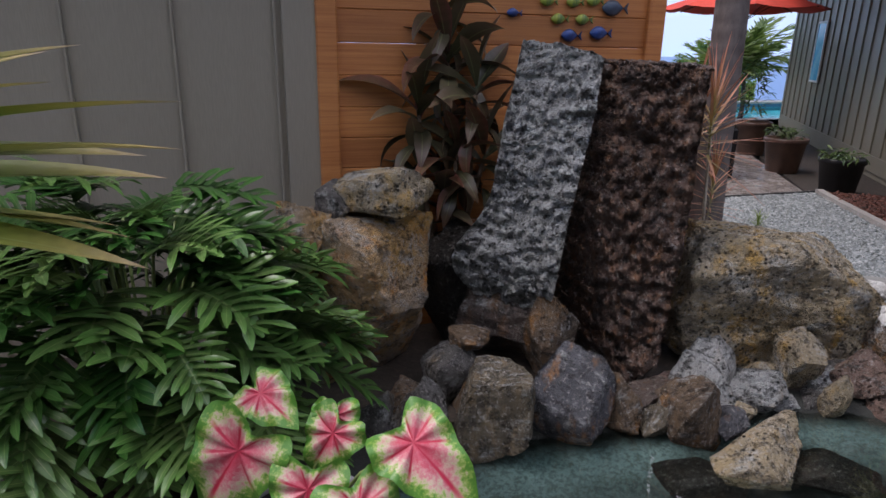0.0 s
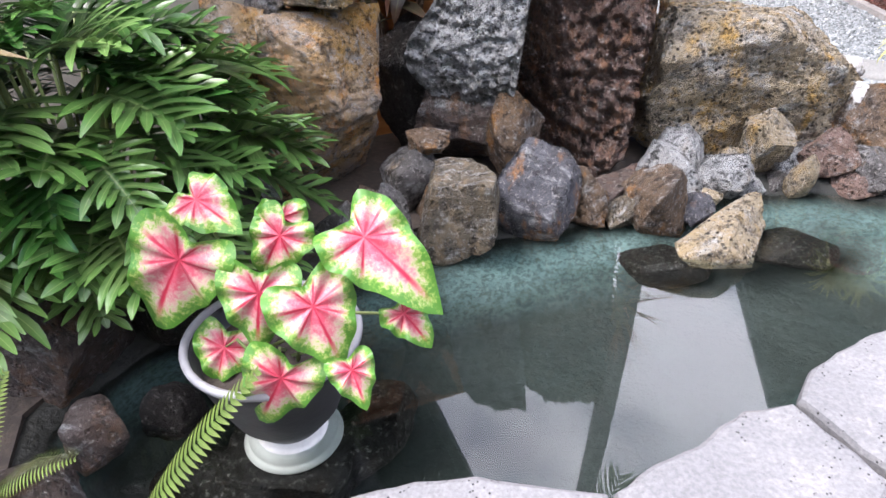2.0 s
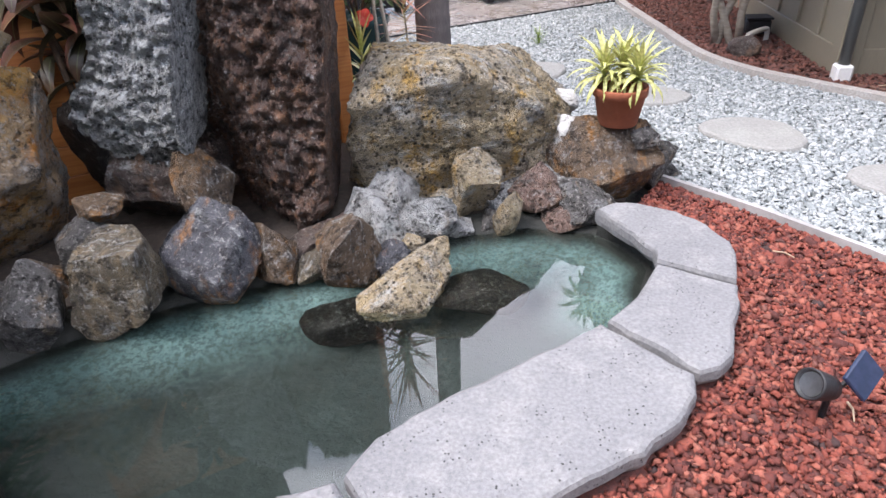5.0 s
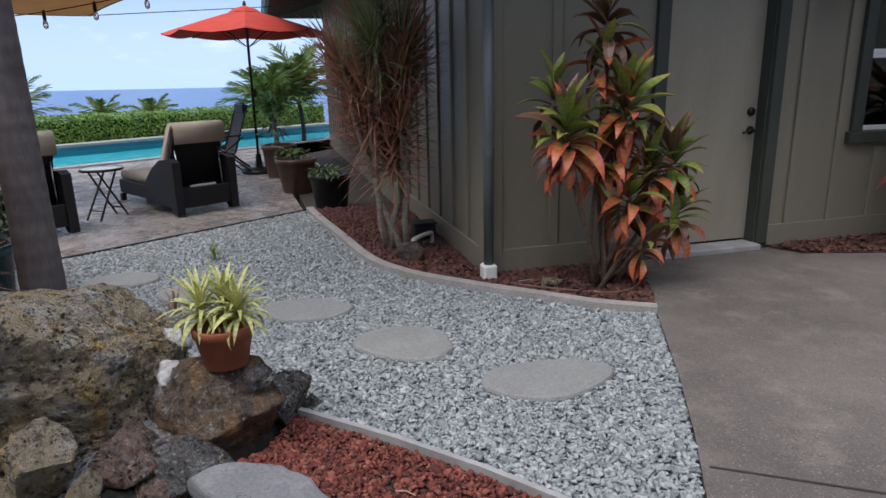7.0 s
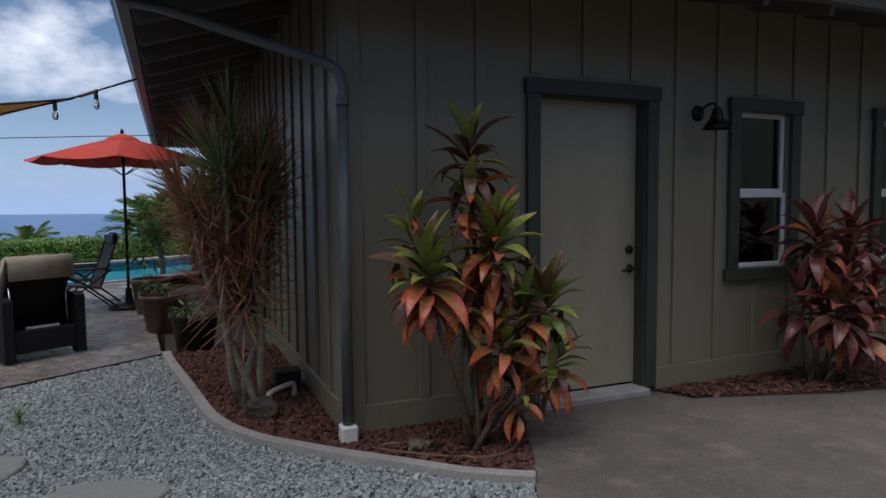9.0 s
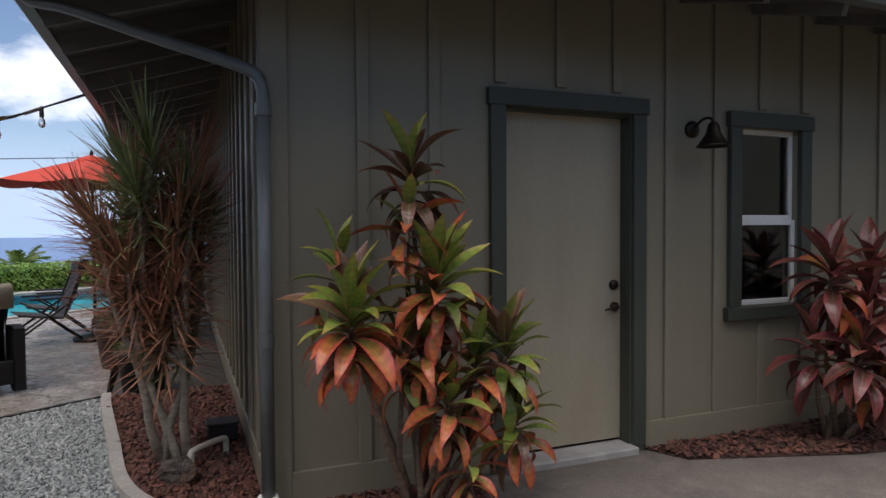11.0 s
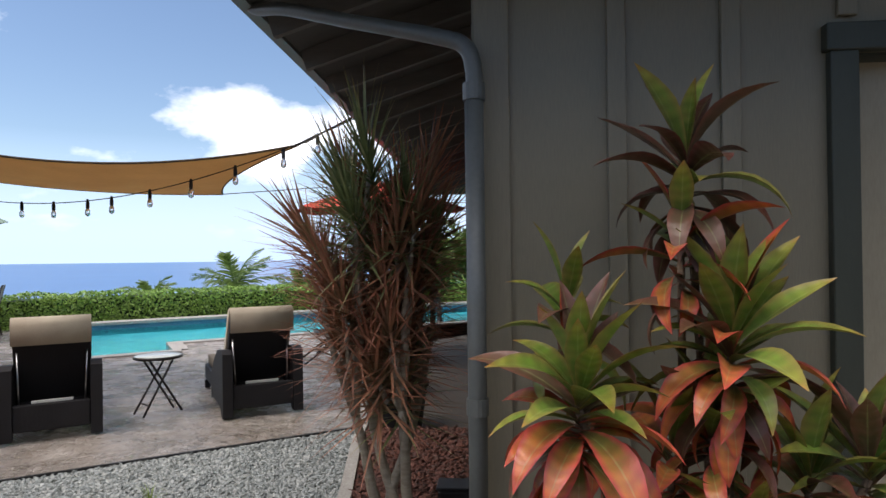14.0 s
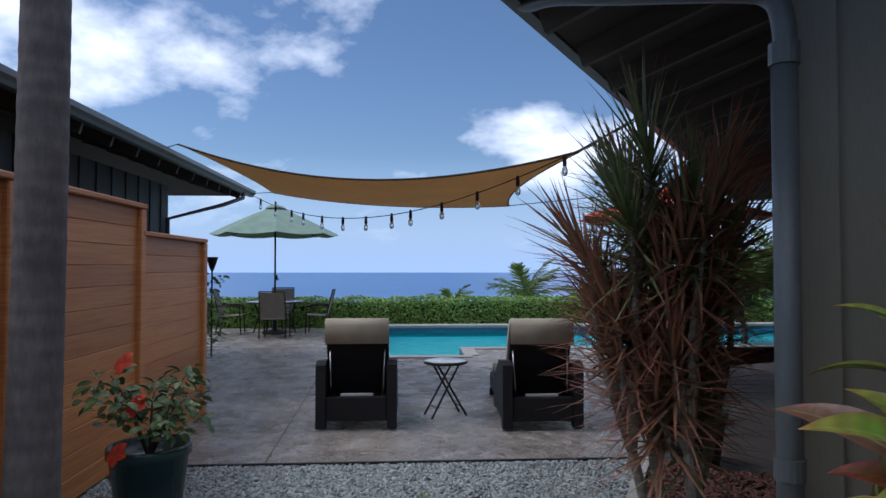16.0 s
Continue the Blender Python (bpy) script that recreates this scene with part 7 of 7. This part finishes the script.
def frond_shape(L, n, W, droop, rr, s=None, m=None):
    """A feather palm frond: leaflets along a bending rib."""
    s = s or Shape()
    m = m or Matrix.Identity(4)
    x = z = 0.0
    rib = []
    for i in range(n):
        t = i / n
        a = -droop * t ** 1.4
        x += math.cos(a) * L / n
        z += math.sin(a) * L / n
        rib.append(m @ Vector((x, 0, z)))
        ln = L * 0.34 * math.sin(math.pi * min(1, 0.16 + 0.82 * t)) ** 0.7
        for sd in (-1, 1):
            strap(ln, W, 0.7 + rr.uniform(-0.2, 0.3), 3, 0.2, 0.8, 1.0, s=s, peak=0.35, m=m @ Matrix.Translation((x, 0, z)) @ Matrix.Rotation(radians(sd * (68 - 32 * t) + rr.uniform(-5, 5)), 4, "Z") @ Matrix.Rotation(radians(rr.uniform(-5, 25)), 4, "Y"))
    k = len(s.v)
    s.tube(rib, [L * 0.010 * (1 - 0.8 * i / n) + 0.002 for i in range(n)], 5)
    s.uv += [(0.2, 0.5)] * (len(s.v) - k)
    return s


def palm(label, base, height, L, nf, seed, W=0.03, trunk_r=0.1, bark=None, elev=(75, -25), name="palm_tree", lean=(0, 0), rings=True, group=""):
    rr = random.Random(seed)
    t = thing(name, label, "palm", pose(*base), group)
    nseg = max(4, int(height / 0.035))
    s = Shape()
    path, rad = [], []
    for i in range(nseg + 1):
        f = i / nseg
        path.append((lean[0] * f + 0.04 * math.sin(f * 4), lean[1] * f, height * f - 0.05))
        ring = 0.018 if rings and i % 3 == 0 else 0.0
        rad.append(trunk_r * (1 + 0.25 * math.exp(-f * height * 3) - 0.18 * f + ring * 0.9 + 0.015 * noise.noise((i * 0.7, seed, 0))))
    part("trunk", s.tube(path, rad, 20), bark or bark_grey, t, "", True)
    top = Vector(path[-1])
    for i in range(nf):
        f = i / nf
        fr = part("frond", frond_shape(L * rr.uniform(0.8, 1.1), 22, W, 1.1 + 0.5 * f, rr), L_PALM, t)
        fr.matrix_local = aim(top, i * 137.5, elev[0] + (elev[1] - elev[0]) * f, rr.uniform(-15, 15))
    return t


trunk_m = Mat("ringed_palm_bark", 0.85)
rg = trunk_m.n("ShaderNodeTexWave", Scale=1.7, Distortion=5.0, Detail=4.0)
rg.bands_direction = "Z"
trunk_m.link(trunk_m.coords((1, 1, 2.2)), rg.inputs["Vector"])
tcx = trunk_m.mix(trunk_m.noise(6, 6, 0.65), (0.19, 0.16, 0.15), (0.12, 0.10, 0.095))
tcx = trunk_m.mix(rg.outputs["Fac"], trunk_m.mix(0.22, tcx, (0.04, 0.035, 0.03)), tcx)
tcx = trunk_m.mix(trunk_m.noise(40, 5, 0.7, (1, 1, 0.3)), trunk_m.mix(0.35, tcx, (0.03, 0.03, 0.03)), tcx)
trunk_m.colour(tcx)
trunk_m.bump(rg.outputs["Fac"], 0.18, 0.008)
trunk_m.bump(trunk_m.noise(30, 5, 0.7, (1, 1, 0.25)), 0.4, 0.006)
palm("tall palm with a grey ringed trunk at the gravel's edge", (0.64, 3.98, 0.0), 6.6, 1.9, 13, 4, 0.035, 0.094, trunk_m.m, (70, -10), lean=(-0.20, 0.14))
x, y = pe(6.4, 21)
palm("palm crown showing above the hedge", (x, y, -2.5), 2.6, 1.9, 16, 6, 0.06, 0.14, trunk_m.m, (80, 0))
x, y = pe(3.6, 24)
palm("small palm crown showing above the hedge", (x, y, -3.0), 2.7, 1.5, 14, 7, 0.06, 0.12, trunk_m.m, (70, 0))
x, y = pe(7.6, 16)
palm("low palm behind the hedge", (x, y, -1.4), 1.7, 1.1, 14, 8, 0.05, 0.1, trunk_m.m, (80, 0))
x, y = pe(8.7, 15)
palm("low palm behind the hedge", (x, y, -1.2), 1.5, 1.0, 14, 9, 0.05, 0.1, trunk_m.m, (80, 0))
palm("feathery green palm at the end of the pool", (2.0, 16.9, -0.35), 1.0, 1.5, 20, 10, 0.05, 0.06, trunk_m.m, (88, 35), rings=False)
palm("feathery green palm at the end of the pool", (2.7, 17.6, -0.35), 1.3, 1.6, 20, 11, 0.05, 0.06, trunk_m.m, (88, 25), rings=False)

# ---- fittings and small things ----
lamp = thing("wall_lamp", "dark bell-shaped barn wall lamp on a curved arm", "lamp", pose(5.885, HY, 2.07))
s = Shape().lathe([(0, 0), (0.055, 0), (0.055, 0.015), (0.03, 0.03), (0, 0.03)], n=20)
s.v = [(x, -z, y) for x, y, z in s.v]
part("backplate", s, bronze, lamp, "", True)
part("arm", Shape().tube(smooth_path([(0, -0.02, 0.0), (0, -0.10, 0.05), (0, -0.17, 0.045), (0, -0.19, 0.0)], 5), 0.009, 8), bronze, lamp, "", True)
part("shade", Shape().lathe([(0.02, 0.02), (0.035, 0.0), (0.045, -0.05), (0.09, -0.12), (0.105, -0.135), (0.098, -0.135), (0.083, -0.115), (0.038, -0.05), (0.0, -0.01)], (0, -0.19, 0), 28), bronze, lamp, "dark metal bell shade", True)

sp = thing("solar_spotlight", "black solar spotlight staked in the red lava rock", "spotlight", pose(1.91, 1.60, 0.02, 0, 0, 12) @ Matrix.Scale(0.82, 4))
part("stake", Shape().tube([(0, 0, -0.05), (0, 0, 0.10)], 0.011, 8), black_plastic, sp)
s = Shape().lathe([(0, -0.05), (0.036, -0.05), (0.044, -0.01), (0.05, 0.05), (0.05, 0.06), (0.043, 0.06), (0.038, 0.045), (0, 0.045)], n=24)
m = Matrix.Translation((-0.045, -0.01, 0.15)) @ Matrix.Rotation(radians(-62), 4, "Y") @ Matrix.Rotation(radians(10), 4, "X")
s.v = [tuple(m @ Vector(p)) for p in s.v]
part("lamp_head", s, black_plastic, sp, "", True)
s = Shape().lathe([(0, 0.048), (0.038, 0.05)], n=20)
s.v = [tuple(m @ Vector(p)) for p in s.v]
part("lens", s, chrome, sp, "silvery lens")
m = Matrix.Translation((0.095, 0.0, 0.165)) @ Matrix.Rotation(radians(18), 4, "Z") @ Matrix.Rotation(radians(52), 4, "X") @ Matrix.Rotation(radians(25), 4, "Z")
part("solar_panel", Shape().box((0, 0, 0), (0.13, 0.10, 0.016), m=m, ch=0.005), plain("solar_cell", (0.02, 0.03, 0.06), (0.03, 0.04, 0.08), 20, 0.15), sp, "blue-black solar panel")
part("bracket", Shape().tube([(0, 0, 0.09), (0.03, 0, 0.13), (0.07, 0.01, 0.15)], 0.009, 6), black_plastic, sp)

pale_pvc = plain("pale_pvc", (0.52, 0.48, 0.42), (0.44, 0.41, 0.36), 8, 0.5)
pv = thing("irrigation_pipe", "pale plastic irrigation pipe arching out of the mulch", "pipe")
part("pipe", Shape().tube(smooth_path([(2.80, 5.40, 0.0), (2.80, 5.40, 0.10), (2.83, 5.43, 0.13), (2.98, 5.58, 0.13), (3.01, 5.61, 0.10), (3.01, 5.61, 0.0)], 5), 0.019, 10), pale_pvc, pv, "", True)
part("fitting", Shape().tube([(2.80, 5.40, 0.07), (2.80, 5.40, 0.11)], 0.026, 10), pale_pvc, pv)
jb = thing("junction_box", "black plastic outdoor junction box beside the wall", "box", pose(3.0, 5.85, 0.0))
part("box", Shape().box((0, 0, 0.10), (0.19, 0.15, 0.11), ch=0.015), black_plastic, jb)
part("lid", Shape().box((0, 0, 0.163), (0.205, 0.165, 0.016), ch=0.005), black_plastic, jb)
part("post", Shape().tube([(0, 0, -0.02), (0, 0, 0.06)], 0.02, 8), black_plastic, jb)
stone("rock", "dark lava rock among the dragon tree stems", (2.74, 5.26, -0.01), (0.22, 0.2, 0.18), R_DARK, 81)
stone("rock", "small pale rock in the mulch bed", (3.50, 4.30, 0.0), (0.16, 0.12, 0.08), R_TAN, 82, sub=4)
hose = thing("hose", "brown irrigation hose lying in the mulch", "hose")
part("tube", Shape().tube(smooth_path([(3.20, 4.45, 0.03), (3.45, 4.20, 0.035), (3.80, 4.02, 0.03), (4.05, 4.15, 0.035), (4.2, 4.5, 0.03)], 6), 0.010, 6), plain("brown_hose", (0.16, 0.08, 0.05), (0.12, 0.06, 0.04), 8, 0.6), hose, "", True)

# fish ornaments on the cedar fence
fish_a = plain("yellow_green_fish", (0.45, 0.50, 0.06), (0.08, 0.16, 0.05), 40, 0.35, stretch=(1, 1, 0.2))
fish_b = plain("blue_fish", (0.04, 0.09, 0.32), (0.02, 0.04, 0.14), 25, 0.35)
fish_c = plain("slate_fish", (0.07, 0.10, 0.14), (0.04, 0.05, 0.08), 25, 0.4)


def fish_shape(L, H):
    s = Shape()
    n = 10
    for i in range(n + 1):
        t = i / n
        h = H * math.sin(math.pi * min(1.0, t * 1.12 + 0.02)) ** 0.7 * 0.5
        w = 0.012 * math.sin(math.pi * min(1.0, t * 1.1)) + 0.003
        for k in range(8):
            a = 2 * math.pi * k / 8
            s.v.append(((t - 0.5) * L, w * math.cos(a), h * math.sin(a)))
    for i in range(n):
        for k in range(8):
            a, b = i * 8 + k, i * 8 + (k + 1) % 8
            s.f.append((a, b, b + 8, a + 8))
    return s


for x, y, L, material, lab in ((945, 20, 0.085, fish_a, "small green-yellow striped fish ornament on the fence"), (993, 20, 0.085, fish_a, "small green-yellow striped fish ornament on the fence"), (1030, 17, 0.085, fish_a, "small green-yellow striped fish ornament on the fence"),
                               (967, 47, 0.085, fish_a, "small green-yellow striped fish ornament on the fence"), (1012, 47, 0.085, fish_a, "small green-yellow striped fish ornament on the fence"), (910, 2, 0.13, fish_a, "green-yellow striped fish ornament on the fence"),
                               (1068, 27, 0.13, fish_c, "large slate-blue fish ornament on the fence"), (990, 73, 0.10, fish_b, "bright blue fish ornament on the fence"), (1045, 68, 0.11, fish_b, "bright blue fish ornament on the fence"), (885, 40, 0.07, fish_b, "small blue fish ornament on the fence")):
    u = -(1.65 - (x - 585) * 0.00291)
    px, py = fe(u, -0.027)
    t = thing("fish_ornament", lab, "ornament", pose(px, py, 1.45 - (y - 88) * 0.0029, 0, 0, YAW_P), "fish on the fence")
    part("body", fish_shape(L, L * 0.6), material, t, "", True)
    part("tail", Shape().add([(L * 0.42, -0.004, 0), (L * 0.62, -0.004, L * 0.2), (L * 0.56, -0.004, 0), (L * 0.62, -0.004, -L * 0.2), (L * 0.42, 0.006, 0), (L * 0.62, 0.006, L * 0.2), (L * 0.56, 0.006, 0), (L * 0.62, 0.006, -L * 0.2)],
                             [(0, 1, 2), (0, 2, 3), (4, 6, 5), (4, 7, 6), (0, 4, 5, 1), (1, 5, 6, 2), (2, 6, 7, 3), (3, 7, 4, 0)]), material, t)

art = thing("wall_art", "blue framed glass panel on the house wall", "wall art", pose(HX - 0.03, 12.9, 1.45))
part("panel", Shape().box((0, 0, 0), (0.02, 0.52, 0.95), ch=0.004), plain("blue_glass_art", (0.10, 0.45, 0.75), (0.25, 0.62, 0.80), 3, 0.15), art, "sky-blue panel")
for c, sz in (((-0.006, 0.275, 0), (0.03, 0.03, 1.01)), ((-0.006, -0.275, 0), (0.03, 0.03, 1.01)), ((-0.006, 0, 0.49), (0.03, 0.52, 0.03)), ((-0.006, 0, -0.49), (0.03, 0.52, 0.03))):
    part("frame", Shape().box(c, sz, ch=0.003), white_trim, art)

tk = thing("garden_torch", "dark metal garden torch beside a climbing plant", "torch", pose(*fe(-1.22, 8.6), PATIO_Z))
part("pole", Shape().tube([(0, 0, 0), (0, 0, 1.45)], 0.014, 8), black_metal, tk)
part("bowl", Shape().lathe([(0, 1.42), (0.03, 1.44), (0.09, 1.62), (0.10, 1.66), (0.085, 1.66), (0.0, 1.60)], n=18), bronze, tk, "", True)
for i in range(5):
    part("foliage", bush_leaves(22, (0.05 * (-1) ** i, 0, 0.3 + 0.25 * i), 0.16, 0.12, 0.07, random.Random(i + 40), 0.8), L_GREEN, tk)["kind"] = "stuff"


# ---- loose stones underfoot ----
def scatter(name, label, poly, holes, per_m2, size, flat, z, material, seed, box=None, pile=0.012, bank=False):
    """Angular chips strewn over an outline, all in one mesh."""
    rg = np.random.RandomState(seed)
    xs, ys = [p[0] for p in poly], [p[1] for p in poly]
    x0, x1, y0, y1 = box or (min(xs), max(xs), min(ys), max(ys))
    n = int((x1 - x0) * (y1 - y0) * per_m2)
    pts = np.column_stack([rg.uniform(x0, x1, n), rg.uniform(y0, y1, n)])

    def inside(poly):
        q = np.array(poly)
        r = np.roll(q, -1, 0)
        c = np.zeros(len(pts), bool)
        for (ax, ay), (bx, by) in zip(q, r):
            if ay == by:
                continue
            hit = (ay > pts[:, 1]) != (by > pts[:, 1])
            c ^= hit & (pts[:, 0] < (bx - ax) * (pts[:, 1] - ay) / (by - ay) + ax)
        return c

    keep = inside(poly)
    for h in holes:
        keep &= ~inside(h)
    pts = pts[keep]
    n = len(pts)
    base = np.array([(-1, -0.7, -0.5), (0.9, -0.9, -0.5), (1, 0.8, -0.5), (-0.8, 0.9, -0.5), (-0.6, -0.5, 0.55), (0.7, -0.4, 0.45), (0.5, 0.6, 0.6), (-0.7, 0.4, 0.5)])
    faces = np.array([(3, 2, 1, 0), (4, 5, 6, 7), (0, 1, 5, 4), (1, 2, 6, 5), (2, 3, 7, 6), (3, 0, 4, 7)])
    sz = size * np.exp(rg.normal(0, 0.32, n))
    v = base[None] * (1 + 0.28 * rg.normal(size=(n, 8, 3)))
    v = v * np.stack([sz, sz * rg.uniform(0.5, 0.95, n), sz * flat * rg.uniform(0.6, 1.2, n)], 1)[:, None]
    ax, ay, az = rg.normal(0, 0.38, n), rg.normal(0, 0.38, n), rg.uniform(0, 6.283, n)
    ca, sa = np.cos(ax), np.sin(ax)
    y, zz = v[..., 1] * ca[:, None] - v[..., 2] * sa[:, None], v[..., 1] * sa[:, None] + v[..., 2] * ca[:, None]
    v[..., 1], v[..., 2] = y, zz
    ca, sa = np.cos(ay), np.sin(ay)
    x, zz = v[..., 0] * ca[:, None] + v[..., 2] * sa[:, None], -v[..., 0] * sa[:, None] + v[..., 2] * ca[:, None]
    v[..., 0], v[..., 2] = x, zz
    ca, sa = np.cos(az), np.sin(az)
    x, y = v[..., 0] * ca[:, None] - v[..., 1] * sa[:, None], v[..., 0] * sa[:, None] + v[..., 1] * ca[:, None]
    v[..., 0], v[..., 1] = x + pts[:, None, 0], y + pts[:, None, 1]
    v[..., 2] += (z + rg.uniform(0, pile, n))[:, None]
    if bank:
        far = np.full(n, 9.0)
        for a, b in zip(RIM, RIM[1:]):
            ab = np.array(b - a)
            t = np.clip(((pts - np.array(a)) @ ab) / (ab @ ab), 0, 1)
            far = np.minimum(far, np.hypot(*(pts - np.array(a) - t[:, None] * ab).T))
        k = np.clip(1 - far / 0.36, 0, 1)
        v[..., 2] += (0.082 * k * k * (3 - 2 * k))[:, None]
    me = bpy.data.meshes.new(name)
    f = (faces[None] + (np.arange(n) * 8)[:, None, None]).reshape(-1, 4)
    me.vertices.add(n * 8)
    me.vertices.foreach_set("co", v.reshape(-1).astype(np.float32))
    me.loops.add(len(f) * 4)
    me.loops.foreach_set("vertex_index", f.reshape(-1).astype(np.int32))
    me.polygons.add(len(f))
    me.polygons.foreach_set("loop_start", (np.arange(len(f)) * 4).astype(np.int32))
    me.update(calc_edges=True)
    ob = part(name, me, material)
    return tagged(ob, label, "gravel", kind="stuff")


steps = [step_outline(c, rx, ry, rz, i * 1.7) for i, (c, rx, ry, rz) in enumerate([((2.90, 3.08), 0.31, 0.19, -12), ((2.36, 3.69), 0.25, 0.235, -35), ((1.90, 4.37), 0.28, 0.19, -8), ((1.22, 4.95), 0.26, 0.21, -18), ((0.67, 5.39), 0.24, 0.21, -15)])]
scatter("gravel", "loose grey-white crushed stone chips", GRAVEL, steps, 7500, 0.0115, 0.6, -0.004, gravel_mat, 1)
scatter("lava_gravel", "loose red lava rock chips", LAVA, SLABS + [POND], 7500, 0.0098, 0.8, 0.0, lava_mat, 2, (0.6, 2.95, 0.1, 3.2), bank=True)
scatter("mulch", "loose red-brown mulch chips", BED, [], 2600, 0.017, 0.35, 0.018, mulch_mat, 3)
scatter("mulch", "loose red-brown mulch chips below the window", BED2, [], 1200, 0.018, 0.35, 0.022, mulch_mat, 4, (5.5, 9.0, 3.6, 4.7))

# joint sawn into the walkway, dry twigs on the lava rock
joint_dark = plain("joint_dirt", (0.035, 0.03, 0.026), (0.05, 0.042, 0.036), 20, 0.9)
structure("trim_walkway_joint", ribbon([(3.16, 2.268), (3.61, 1.97), (5.6, 0.66)], 0.009, 0.004, 0.0164), joint_dark, "dark sawn joint across the concrete walkway")
dry_wood = plain("dry_twig", (0.48, 0.38, 0.26), (0.34, 0.25, 0.16), 30, 0.8, fine=80, bump=0.3)
for i, (a, b) in enumerate([((2.36, 2.22), (2.34, 2.15)), ((1.81, 1.94), (1.85, 1.91)), ((2.00, 1.66), (1.985, 1.585)), ((2.06, 2.45), (2.12, 2.40)), ((1.70, 1.30), (1.78, 1.27)), ((2.45, 1.62), (2.40, 1.55)), ((3.30, 4.42), (3.42, 4.40)), ((3.62, 4.10), (3.70, 4.03))]):
    z = 0.022 if i < 6 else 0.034
    mid = ((a[0] + b[0]) / 2 + 0.006, (a[1] + b[1]) / 2 + 0.004, z + 0.006)
    tw = part("twig", Shape().tube([(*a, z), mid, (*b, z + 0.003)], [0.0035, 0.003, 0.0018], 6), dry_wood)
    tagged(tw, "dry pale twig lying on loose chips", "twig", "dry twigs")
